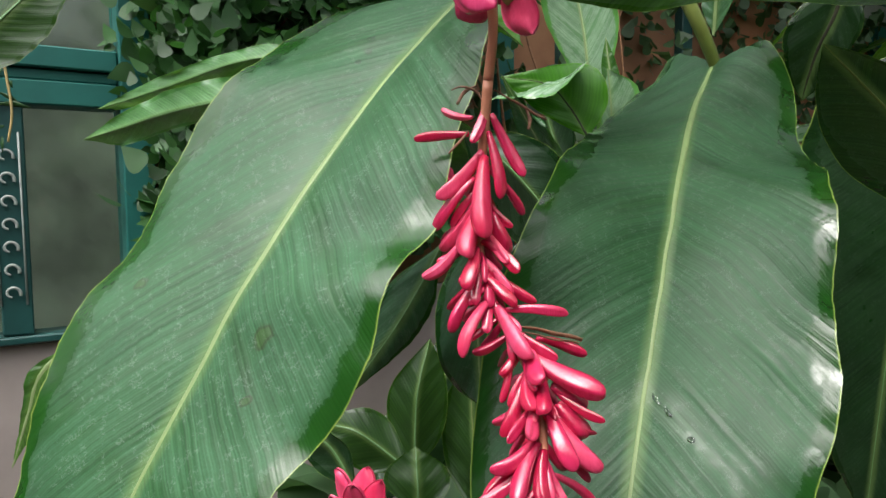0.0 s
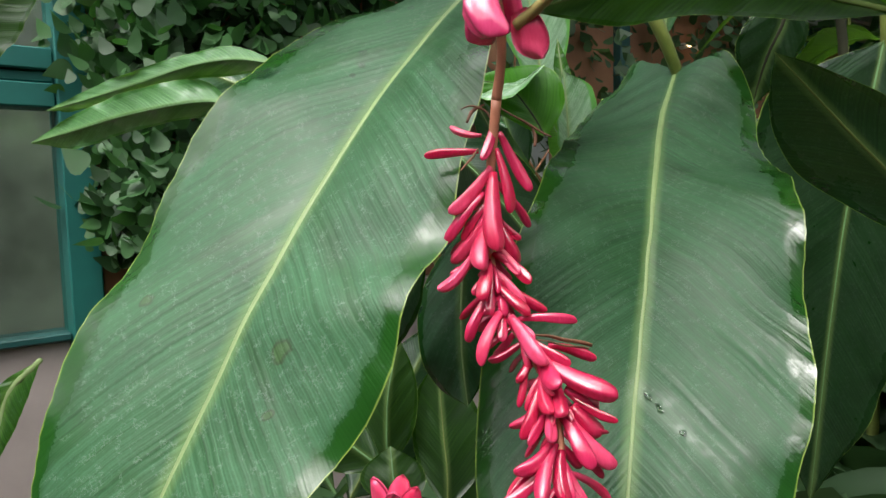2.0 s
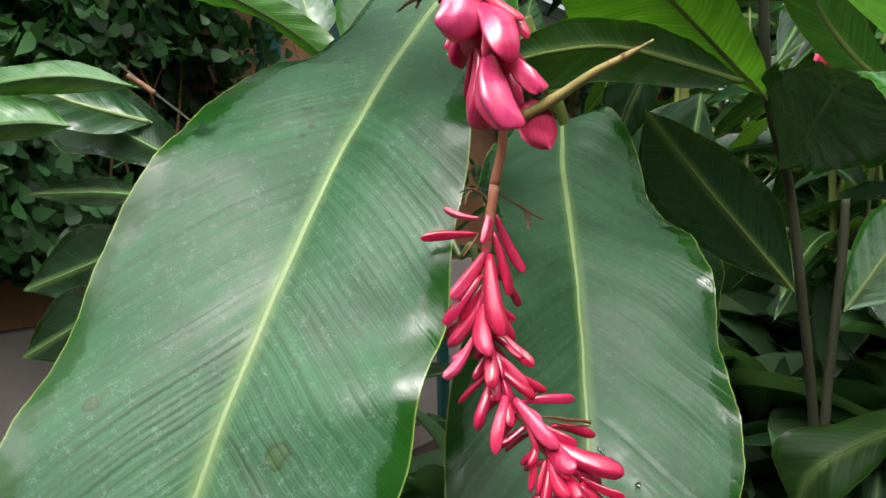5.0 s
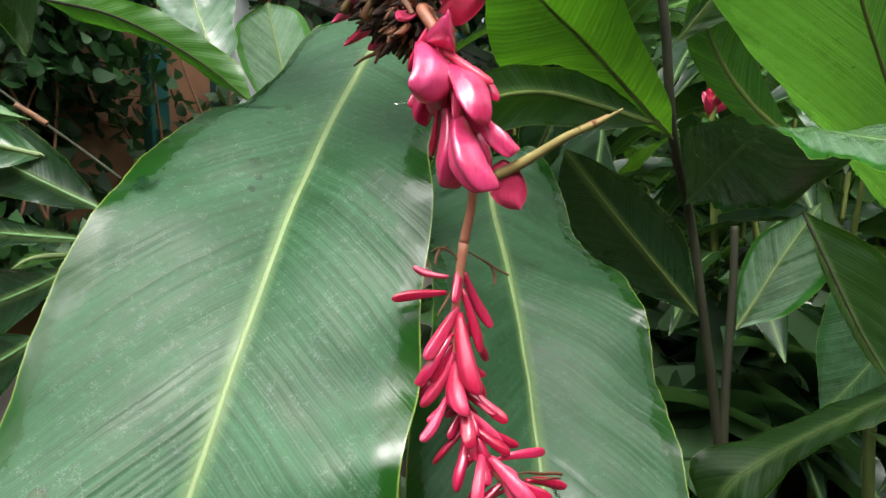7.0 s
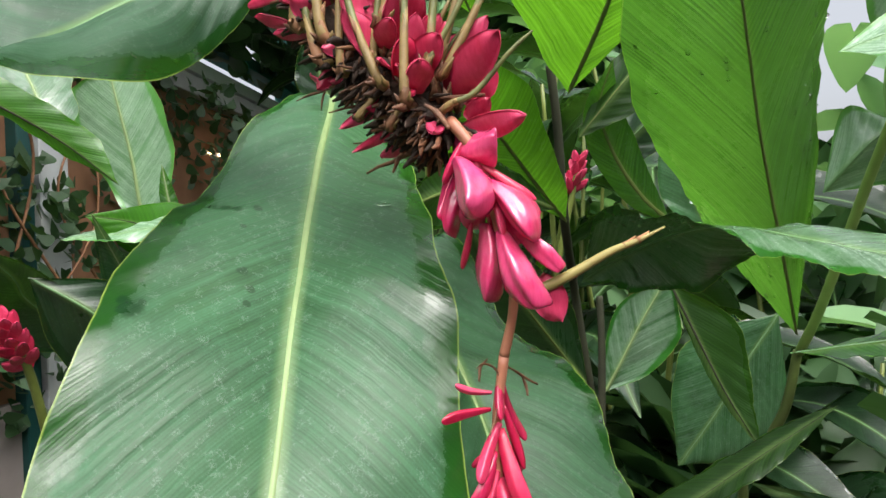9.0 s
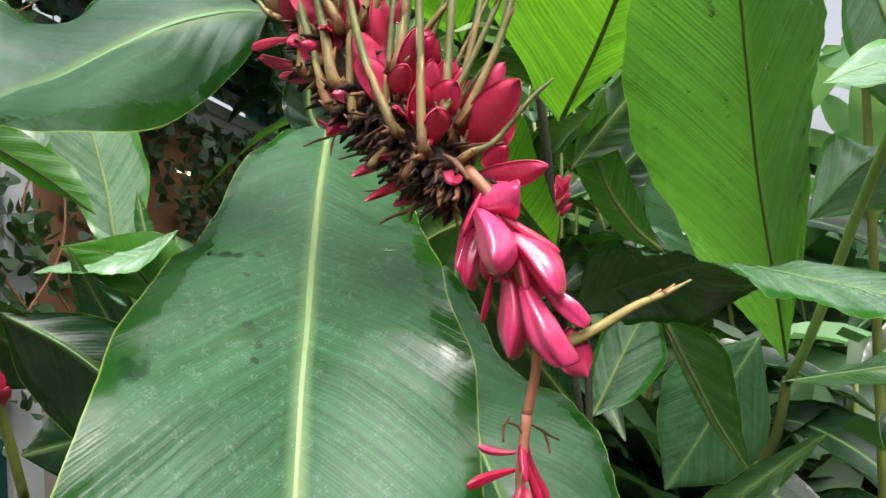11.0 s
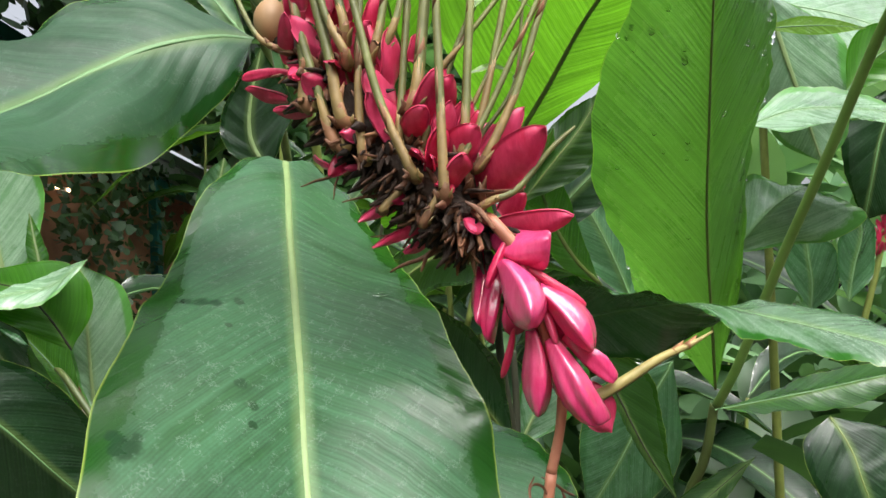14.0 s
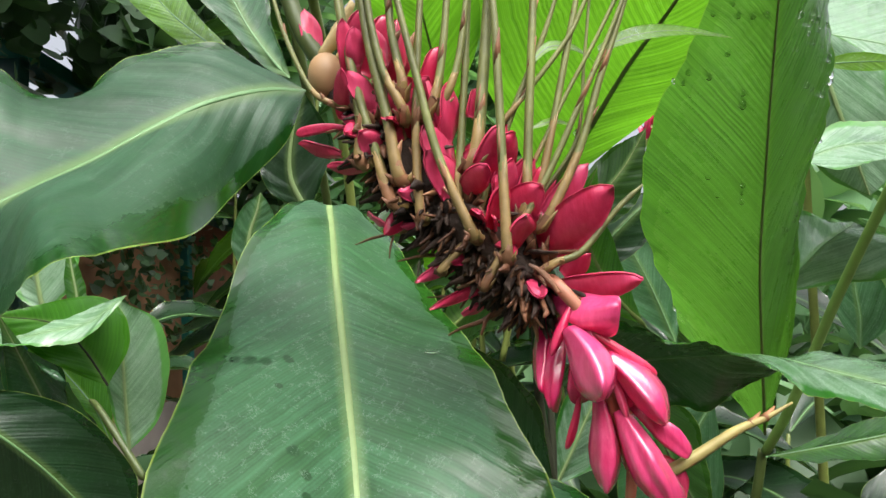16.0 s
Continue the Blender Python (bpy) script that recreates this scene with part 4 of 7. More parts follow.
leaf(
    shoot_e,
    [(0.236, 1.091, 1.568), (0.200, 1.114, 1.536), (0.166, 1.132, 1.528), (0.128, 1.154, 1.521), (0.077, 1.197, 1.517)],
    [(0.000, 0.000, 0.000), (0.028, 0.064, 0.019), (0.022, 0.073, 0.020), (0.023, 0.073, 0.017), (0.000, 0.000, 0.000)],
    [(0.000, 0.000, 0.000), (-0.011, -0.017, -0.018), (-0.014, -0.013, -0.019), (-0.011, -0.018, -0.011), (0.000, 0.000, 0.000)],
    skin="sheen", rib="rib_soft", rib_r=0.0014, wave=0.004, n=60, seed=12,
)

leaf(
    shoot_e,
    [(0.151, 1.435, 1.704), (0.143, 1.455, 1.751), (0.137, 1.486, 1.802), (0.133, 1.527, 1.857), (0.132, 1.558, 1.951)],
    [(0.000, 0.000, 0.000), (-0.045, 0.027, 0.007), (-0.065, 0.040, 0.019), (-0.064, 0.039, 0.019), (0.000, 0.000, 0.000)],
    [(0.000, 0.000, 0.000), (0.046, -0.027, 0.004), (0.053, -0.031, 0.004), (0.065, -0.038, 0.016), (0.000, 0.000, 0.000)],
    skin="back", seed=29,
)

leaf(
    shoot_e,
    [(0.346, 1.416, 1.514), (0.349, 1.421, 1.577), (0.343, 1.425, 1.629), (0.338, 1.429, 1.675)],
    [(0.000, 0.000, 0.000), (-0.016, 0.000, 0.000), (-0.014, -0.000, -0.006), (0.000, 0.000, 0.000)],
    [(0.000, 0.000, 0.000), (0.017, 0.000, -0.000), (0.016, -0.000, -0.006), (0.000, 0.000, 0.000)],
    skin="fresh", seed=13,
)

leaf(
    shoot_e,
    [(0.431, 1.457, 1.311), (0.420, 1.500, 1.383), (0.399, 1.558, 1.447), (0.378, 1.600, 1.497), (0.367, 1.629, 1.536)],
    [(0.000, 0.000, 0.000), (-0.019, 0.033, -0.019), (-0.026, 0.042, -0.018), (-0.014, 0.025, -0.025), (0.000, 0.000, 0.000)],
    [(0.000, 0.000, 0.000), (0.016, -0.029, 0.030), (0.028, -0.048, 0.029), (0.020, -0.033, 0.019), (0.000, 0.000, 0.000)],
    bow=-0.003, skin="backlit", rib="rib_soft", rib_r=0.0016, seed=79,
)

leaf(
    shoot_e,
    [(0.307, 1.203, 1.344), (0.301, 1.201, 1.403), (0.296, 1.198, 1.470), (0.292, 1.196, 1.523), (0.287, 1.196, 1.569)],
    [(0.000, 0.000, 0.000), (-0.011, 0.018, -0.004), (-0.015, 0.023, 0.002), (-0.009, 0.012, 0.011), (0.000, 0.000, 0.000)],
    [(0.000, 0.000, 0.000), (0.027, -0.039, -0.016), (0.038, -0.058, -0.004), (0.029, -0.045, 0.007), (0.000, 0.000, 0.000)],
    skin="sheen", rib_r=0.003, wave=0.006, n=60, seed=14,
)

leaf(
    shoot_e,
    [(0.418, 1.067, 1.593), (0.418, 1.057, 1.653), (0.423, 1.043, 1.692), (0.425, 1.035, 1.721)],
    [(0.000, 0.000, 0.000), (-0.015, 0.024, -0.007), (-0.014, 0.022, 0.002), (0.000, 0.000, 0.000)],
    [(0.000, 0.000, 0.000), (0.020, -0.030, -0.002), (0.015, -0.021, -0.006), (0.000, 0.000, 0.000)],
    skin="back", seed=15,
)

leaf(
    shoot_e,
    [(0.035, 1.195, 1.465), (0.094, 1.150, 1.416), (0.140, 1.124, 1.365), (0.183, 1.103, 1.307), (0.229, 1.080, 1.246)],
    [(0.000, 0.000, 0.000), (0.040, -0.012, 0.037), (0.051, -0.030, 0.043), (0.052, -0.029, 0.027), (0.000, 0.000, 0.000)],
    [(0.000, 0.000, 0.000), (-0.032, 0.056, -0.049), (-0.040, 0.070, -0.060), (-0.033, 0.059, -0.054), (0.000, 0.000, 0.000)],
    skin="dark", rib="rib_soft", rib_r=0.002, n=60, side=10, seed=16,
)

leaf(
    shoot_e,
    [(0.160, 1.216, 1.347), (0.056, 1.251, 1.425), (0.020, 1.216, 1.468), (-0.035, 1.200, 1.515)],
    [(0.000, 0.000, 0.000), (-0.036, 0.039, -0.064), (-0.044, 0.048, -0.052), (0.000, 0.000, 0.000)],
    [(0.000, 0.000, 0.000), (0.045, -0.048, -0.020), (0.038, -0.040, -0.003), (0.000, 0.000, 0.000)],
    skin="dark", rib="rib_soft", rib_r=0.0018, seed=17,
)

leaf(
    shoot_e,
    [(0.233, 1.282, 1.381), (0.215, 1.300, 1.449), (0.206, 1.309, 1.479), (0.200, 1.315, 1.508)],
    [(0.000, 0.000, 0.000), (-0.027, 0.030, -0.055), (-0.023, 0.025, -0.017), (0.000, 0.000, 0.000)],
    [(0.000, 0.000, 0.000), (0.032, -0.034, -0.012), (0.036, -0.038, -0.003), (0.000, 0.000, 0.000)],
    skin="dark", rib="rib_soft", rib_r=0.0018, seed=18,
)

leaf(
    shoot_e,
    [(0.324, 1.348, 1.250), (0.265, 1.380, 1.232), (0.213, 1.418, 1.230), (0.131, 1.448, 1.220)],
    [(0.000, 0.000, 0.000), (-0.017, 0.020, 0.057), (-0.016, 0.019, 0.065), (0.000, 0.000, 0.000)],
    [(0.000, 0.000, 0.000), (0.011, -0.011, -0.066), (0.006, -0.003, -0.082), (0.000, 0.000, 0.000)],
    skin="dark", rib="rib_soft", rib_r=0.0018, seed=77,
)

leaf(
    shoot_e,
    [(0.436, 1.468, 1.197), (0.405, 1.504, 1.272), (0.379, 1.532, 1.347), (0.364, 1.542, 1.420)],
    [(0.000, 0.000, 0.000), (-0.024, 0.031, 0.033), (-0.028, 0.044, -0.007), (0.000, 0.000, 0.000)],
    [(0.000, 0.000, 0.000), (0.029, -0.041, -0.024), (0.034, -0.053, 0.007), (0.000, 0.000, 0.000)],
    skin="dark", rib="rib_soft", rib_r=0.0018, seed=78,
)

leaf(
    shoot_e,
    [(0.241, 1.201, 1.323), (0.145, 1.152, 1.492), (0.192, 1.179, 1.397), (0.097, 1.129, 1.550)],
    [(0.000, 0.000, 0.000), (-0.022, 0.028, 0.039), (-0.032, 0.045, -0.014), (0.000, 0.000, 0.000)],
    [(0.000, 0.000, 0.000), (0.026, -0.035, -0.032), (0.028, -0.038, -0.010), (0.000, 0.000, 0.000)],
    skin="back", seed=19,
)

shoot_f = shoot("ginger shoot with long ribbed green leaves by the window", (0.0, 1.0), [([(-0.187, 1.087, 1.572), (-0.168, 1.080, 1.559), (-0.153, 1.074, 1.547)], 0.0040, 0.0040, "brown"), ([(-0.207, 1.245, 1.614), (-0.157, 1.153, 1.560), (-0.111, 1.086, 1.514), (-0.072, 1.037, 1.474)], 0.0020, 0.0020, "stem_dark"), ([(-0.03, 0.95, 0.85), (-0.02, 0.97, 0.4), (-0.0, 1.0, 0.0)], 0.006, 0.010, "stem_dark")])

leaf(
    shoot_f,
    [(-0.171, 0.968, 1.540), (-0.245, 1.006, 1.555), (-0.317, 1.037, 1.551), (-0.406, 1.086, 1.535), (-0.497, 1.135, 1.520), (-0.591, 1.185, 1.507)],
    [(0.000, 0.000, 0.000), (-0.007, 0.030, -0.018), (-0.011, 0.031, -0.014), (-0.015, 0.032, -0.010), (-0.018, 0.032, -0.013), (0.000, 0.000, 0.000)],
    [(0.000, 0.000, 0.000), (-0.001, 0.012, 0.021), (-0.005, 0.013, 0.020), (-0.020, 0.015, 0.019), (-0.021, 0.014, 0.010), (0.000, 0.000, 0.000)],
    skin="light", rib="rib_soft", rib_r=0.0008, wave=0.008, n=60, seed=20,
)

leaf(
    shoot_f,
    [(-0.251, 1.006, 1.493), (-0.297, 1.021, 1.498), (-0.354, 1.035, 1.493), (-0.440, 1.084, 1.484), (-0.526, 1.132, 1.469), (-0.615, 1.182, 1.455)],
    [(0.000, 0.000, 0.000), (-0.008, 0.030, -0.019), (-0.006, 0.029, -0.020), (-0.008, 0.029, -0.024), (-0.009, 0.029, -0.026), (0.000, 0.000, 0.000)],
    [(0.000, 0.000, 0.000), (0.006, 0.012, 0.033), (-0.006, 0.015, 0.037), (-0.011, 0.015, 0.033), (-0.009, 0.014, 0.023), (0.000, 0.000, 0.000)],
    skin="light", rib="rib_soft", rib_r=0.0010, wave=0.008, n=60, seed=21,
)

leaf(
    shoot_f,
    [(-0.158, 1.071, 1.506), (-0.205, 1.086, 1.519), (-0.261, 1.103, 1.536), (-0.307, 1.119, 1.557), (-0.336, 1.128, 1.568)],
    [(0.000, 0.000, 0.000), (-0.009, -0.001, -0.029), (-0.017, 0.001, -0.034), (-0.011, 0.000, -0.022), (0.000, 0.000, 0.000)],
    [(0.000, 0.000, 0.000), (0.001, 0.003, 0.029), (0.001, 0.003, 0.027), (0.001, 0.001, 0.012), (0.000, 0.000, 0.000)],
    skin="back", seed=22,
)

leaf(
    shoot_f,
    [(-0.383, 0.691, 1.203), (-0.415, 0.689, 1.172), (-0.427, 0.686, 1.135), (-0.444, 0.681, 1.078)],
    [(0.000, 0.000, 0.000), (-0.010, 0.000, 0.006), (-0.007, 0.001, 0.006), (0.000, 0.000, 0.000)],
    [(0.000, 0.000, 0.000), (0.019, -0.000, -0.003), (0.013, -0.000, -0.006), (0.000, 0.000, 0.000)],
    skin="fresh", seed=23,
)

leaf(
    shoot_f,
    [(-0.100, 0.998, 1.434), (-0.152, 1.052, 1.466), (-0.209, 1.109, 1.502), (-0.264, 1.176, 1.534), (-0.352, 1.286, 1.585)],
    [(0.000, 0.000, 0.000), (-0.008, 0.003, -0.024), (-0.016, 0.006, -0.041), (-0.031, 0.013, -0.054), (0.000, 0.000, 0.000)],
    [(0.000, 0.000, 0.000), (0.024, -0.012, 0.024), (0.036, -0.017, 0.040), (0.030, -0.013, 0.042), (0.000, 0.000, 0.000)],
    skin="dark", rib="rib_soft", rib_r=0.0018, seed=24,
)

leaf(
    shoot_f,
    [(-0.110, 0.943, 1.397), (-0.176, 1.003, 1.405), (-0.239, 1.072, 1.410), (-0.332, 1.146, 1.408)],
    [(0.000, 0.000, 0.000), (-0.001, -0.000, -0.009), (-0.001, -0.001, -0.020), (0.000, 0.000, 0.000)],
    [(0.000, 0.000, 0.000), (0.001, 0.001, 0.012), (0.001, 0.001, 0.020), (0.000, 0.000, 0.000)],
    skin="dark", rib="rib_soft", rib_r=0.0018, seed=25,
)

leaf(
    shoot_f,
    [(-0.128, 0.974, 1.382), (-0.177, 1.013, 1.378), (-0.204, 1.027, 1.363)],
    [(0.000, 0.000, 0.000), (0.003, -0.002, -0.009), (0.000, 0.000, 0.000)],
    [(0.000, 0.000, 0.000), (-0.001, 0.001, 0.007), (0.000, 0.000, 0.000)],
    skin="fresh", seed=26,
)

leaf(
    shoot_f,
    [(-0.136, 0.955, 1.367), (-0.192, 1.006, 1.337), (-0.258, 1.075, 1.307), (-0.341, 1.140, 1.271)],
    [(0.000, 0.000, 0.000), (0.004, -0.005, -0.028), (0.010, -0.009, -0.044), (0.000, 0.000, 0.000)],
    [(0.000, 0.000, 0.000), (-0.011, 0.008, 0.029), (-0.010, 0.009, 0.051), (0.000, 0.000, 0.000)],
    skin="dark", rib="rib_soft", rib_r=0.0018, seed=27,
)

leaf(
    shoot_f,
    [(-0.177, 0.983, 1.285), (-0.222, 1.016, 1.254), (-0.277, 1.078, 1.221), (-0.347, 1.136, 1.174)],
    [(0.000, 0.000, 0.000), (0.011, -0.008, -0.029), (0.010, -0.009, -0.044), (0.000, 0.000, 0.000)],
    [(0.000, 0.000, 0.000), (-0.010, 0.008, 0.035), (-0.016, 0.012, 0.044), (0.000, 0.000, 0.000)],
    skin="dark", rib="rib_soft", rib_r=0.0018, seed=28,
)

shoot_g = shoot("low ginger shoot near the ground, its leaves coloured dark for shade", (-0.05, 1.0), [([(-0.05, 0.98, 1.0), (-0.05, 1.0, 0.5), (-0.05, 1.0, 0.0)], 0.006, 0.01, "stem")])

leaf(
    shoot_g,
    [(-0.043, 0.953, 0.958), (-0.043, 0.957, 1.014), (-0.038, 0.962, 1.075), (-0.020, 0.987, 1.145)],
    [(0.000, 0.000, 0.000), (-0.040, 0.021, 0.006), (-0.039, 0.020, 0.003), (0.000, 0.000, 0.000)],
    [(0.000, 0.000, 0.000), (0.038, 0.019, -0.011), (0.042, 0.020, 0.001), (0.000, 0.000, 0.000)],
    skin="deep", rib="rib_soft", rib_r=0.0014, seed=50,
)

leaf(
    shoot_g,
    [(-0.047, 0.875, 0.990), (-0.086, 0.878, 1.022), (-0.121, 0.879, 1.045), (-0.169, 0.900, 1.049)],
    [(0.000, 0.000, 0.000), (-0.018, -0.002, -0.032), (-0.022, -0.002, -0.028), (0.000, 0.000, 0.000)],
    [(0.000, 0.000, 0.000), (0.013, 0.032, 0.023), (0.008, 0.032, 0.020), (0.000, 0.000, 0.000)],
    skin="deep", rib="rib_soft", rib_r=0.0014, seed=51,
)

leaf(
    shoot_g,
    [(-0.035, 0.832, 0.952), (-0.035, 0.835, 0.986), (-0.037, 0.847, 1.011), (-0.038, 0.858, 1.030)],
    [(0.000, 0.000, 0.000), (-0.041, 0.000, 0.002), (-0.035, -0.000, -0.002), (0.000, 0.000, 0.000)],
    [(0.000, 0.000, 0.000), (0.037, -0.000, -0.006), (0.036, -0.000, -0.003), (0.000, 0.000, 0.000)],
    skin="deep", rib="rib_soft", rib_r=0.0014, seed=52,
)

leaf(
    shoot_g,
    [(0.042, 0.944, 0.893), (0.044, 0.959, 0.946), (0.041, 0.975, 1.001), (0.039, 0.991, 1.057), (0.036, 1.006, 1.105)],
    [(0.000, 0.000, 0.000), (-0.036, 0.025, -0.008), (-0.046, 0.027, -0.006), (-0.034, 0.025, -0.005), (0.000, 0.000, 0.000)],
    [(0.000, 0.000, 0.000), (0.048, 0.012, -0.009), (0.063, 0.010, -0.008), (0.047, 0.013, -0.007), (0.000, 0.000, 0.000)],
    skin="deep", rib="rib_dark", rib_r=0.0012, n=50, seed=53,
)

leaf(
    shoot_g,
    [(-0.105, 0.776, 1.007), (-0.131, 0.780, 1.054), (-0.151, 0.781, 1.074), (-0.161, 0.783, 1.094)],
    [(0.000, 0.000, 0.000), (-0.014, -0.002, -0.026), (-0.014, -0.001, -0.020), (0.000, 0.000, 0.000)],
    [(0.000, 0.000, 0.000), (0.020, 0.000, -0.000), (0.020, -0.000, -0.000), (0.000, 0.000, 0.000)],
    skin="dark", rib="rib_soft", rib_r=0.0018, seed=54,
)

shoot_h = shoot("far ginger shoot with glossy leaves, sky sheen painted pale", (1.4, 0.45), [([(1.15, 0.35, 1.9), (1.3, 0.4, 1.0), (1.4, 0.45, 0.0)], 0.007, 0.012, "stem")])

leaf(
    shoot_h,
    [(0.713, 0.367, 1.523), (0.707, 0.336, 1.553), (0.710, 0.311, 1.578), (0.723, 0.287, 1.596), (0.767, 0.273, 1.609)],
    [(0.000, 0.000, 0.000), (0.012, 0.014, 0.054), (0.007, 0.022, 0.050), (0.012, 0.017, 0.021), (0.000, 0.000, 0.000)],
    [(0.000, 0.000, 0.000), (0.055, -0.030, -0.024), (0.078, -0.065, -0.045), (0.089, -0.084, -0.029), (0.000, 0.000, 0.000)],
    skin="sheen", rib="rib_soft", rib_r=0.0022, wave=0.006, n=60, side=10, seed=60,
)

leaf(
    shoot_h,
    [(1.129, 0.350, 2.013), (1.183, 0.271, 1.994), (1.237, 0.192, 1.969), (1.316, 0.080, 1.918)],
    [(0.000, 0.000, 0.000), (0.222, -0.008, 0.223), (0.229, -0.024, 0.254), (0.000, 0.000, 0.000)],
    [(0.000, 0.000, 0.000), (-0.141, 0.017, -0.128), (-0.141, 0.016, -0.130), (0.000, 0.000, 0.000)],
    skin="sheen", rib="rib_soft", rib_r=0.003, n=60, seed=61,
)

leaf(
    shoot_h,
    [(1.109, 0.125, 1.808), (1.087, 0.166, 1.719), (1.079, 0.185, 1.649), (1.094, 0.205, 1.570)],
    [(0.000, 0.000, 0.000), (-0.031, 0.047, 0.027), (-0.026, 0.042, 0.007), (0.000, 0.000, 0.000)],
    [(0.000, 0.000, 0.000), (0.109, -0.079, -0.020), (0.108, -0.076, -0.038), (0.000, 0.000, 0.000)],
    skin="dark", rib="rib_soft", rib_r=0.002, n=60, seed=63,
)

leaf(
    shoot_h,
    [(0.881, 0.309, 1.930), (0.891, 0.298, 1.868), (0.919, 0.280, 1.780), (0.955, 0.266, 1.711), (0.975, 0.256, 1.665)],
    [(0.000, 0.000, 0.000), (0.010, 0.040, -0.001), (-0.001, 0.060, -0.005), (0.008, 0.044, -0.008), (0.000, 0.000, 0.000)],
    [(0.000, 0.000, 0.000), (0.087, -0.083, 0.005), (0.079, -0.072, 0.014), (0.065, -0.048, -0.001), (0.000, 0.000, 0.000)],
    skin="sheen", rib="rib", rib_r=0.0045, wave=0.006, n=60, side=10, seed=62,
)

leaf(
    shoot_h,
    [(0.844, 0.214, 1.744), (0.860, 0.185, 1.782), (0.880, 0.151, 1.807), (0.908, 0.105, 1.830)],
    [(0.000, 0.000, 0.000), (-0.015, 0.021, 0.028), (-0.015, 0.022, 0.035), (0.000, 0.000, 0.000)],
    [(0.000, 0.000, 0.000), (0.010, -0.015, -0.025), (0.012, -0.016, -0.033), (0.000, 0.000, 0.000)],
    skin="backlit_tint", rib="rib_soft", rib_r=0.0015, seed=91,
)

leaf(
    shoot_h,
    [(1.021, 0.239, 1.434), (1.027, 0.225, 1.494), (1.033, 0.211, 1.542), (1.031, 0.211, 1.589)],
    [(0.000, 0.000, 0.000), (-0.016, 0.025, -0.003), (-0.017, 0.026, 0.011), (0.000, 0.000, 0.000)],
    [(0.000, 0.000, 0.000), (0.041, -0.027, -0.011), (0.036, -0.021, 0.009), (0.000, 0.000, 0.000)],
    skin="back", rib="rib_soft", rib_r=0.0018, seed=92,
)

leaf(
    shoot_h,
    [(1.057, 0.296, 1.419), (1.058, 0.291, 1.468), (1.054, 0.293, 1.517), (1.052, 0.294, 1.553)],
    [(0.000, 0.000, 0.000), (-0.023, 0.035, 0.017), (-0.022, 0.035, 0.015), (0.000, 0.000, 0.000)],
    [(0.000, 0.000, 0.000), (0.048, -0.038, -0.013), (0.048, -0.040, 0.011), (0.000, 0.000, 0.000)],
    skin="back", rib="rib_soft", rib_r=0.0018, seed=93,
)

leaf(
    shoot_e,
    [(0.245, 1.151, 1.447), (0.214, 1.154, 1.498), (0.176, 1.157, 1.536), (0.097, 1.158, 1.550)],
    [(0.000, 0.000, 0.000), (-0.040, -0.001, -0.015), (-0.047, -0.001, -0.015), (0.000, 0.000, 0.000)],
    [(0.000, 0.000, 0.000), (0.064, 0.001, 0.016), (0.065, 0.003, 0.035), (0.000, 0.000, 0.000)],
    bow=-0.003, skin="backlit_tint", rib="stem_dark", rib_r=0.0018, wave=0.008, n=60, seed=94,
)

leaf(
    shoot_d,
    [(0.405, 0.535, 1.590), (0.423, 0.501, 1.633), (0.438, 0.472, 1.669), (0.450, 0.447, 1.711)],
    [(0.000, 0.000, 0.000), (0.018, 0.024, 0.025), (0.018, 0.024, 0.023), (0.000, 0.000, 0.000)],
    [(0.000, 0.000, 0.000), (0.014, -0.018, -0.020), (0.012, -0.014, -0.025), (0.000, 0.000, 0.000)],
    skin="deep", rib="rib_dark", rib_r=0.001, seed=95,
)

leaf(
    shoot_d,
    [(0.470, 0.551, 1.560), (0.489, 0.516, 1.594), (0.506, 0.485, 1.626), (0.522, 0.456, 1.653)],
    [(0.000, 0.000, 0.000), (0.012, 0.034, 0.020), (0.015, 0.029, 0.021), (0.000, 0.000, 0.000)],
    [(0.000, 0.000, 0.000), (0.013, -0.016, -0.022), (0.013, -0.016, -0.022), (0.000, 0.000, 0.000)],
    skin="dark", rib="rib_soft", rib_r=0.001, seed=96,
)

leaf(
    shoot_d,
    [(0.704, 0.503, 1.458), (0.687, 0.519, 1.520), (0.673, 0.533, 1.566), (0.654, 0.553, 1.620)],
    [(0.000, 0.000, 0.000), (-0.019, 0.031, -0.006), (-0.018, 0.029, -0.010), (0.000, 0.000, 0.000)],
    [(0.000, 0.000, 0.000), (0.039, -0.025, 0.014), (0.039, -0.027, 0.023), (0.000, 0.000, 0.000)],
    skin="back", rib="rib_soft", rib_r=0.0015, seed=97,
)

leaf(
    shoot_g,
    [(-0.103, 1.007, 0.893), (-0.067, 1.027, 0.953), (-0.030, 1.048, 1.016), (0.009, 1.069, 1.082), (0.044, 1.091, 1.150)],
    [(0.000, 0.000, 0.000), (-0.046, 0.028, 0.011), (-0.044, 0.029, 0.021), (-0.035, 0.027, 0.019), (0.000, 0.000, 0.000)],
    [(0.000, 0.000, 0.000), (0.060, 0.006, -0.053), (0.064, 0.006, -0.044), (0.044, 0.010, -0.034), (0.000, 0.000, 0.000)],
    skin="dark", rib="rib_dark", rib_r=0.0012, n=50, seed=98,
)


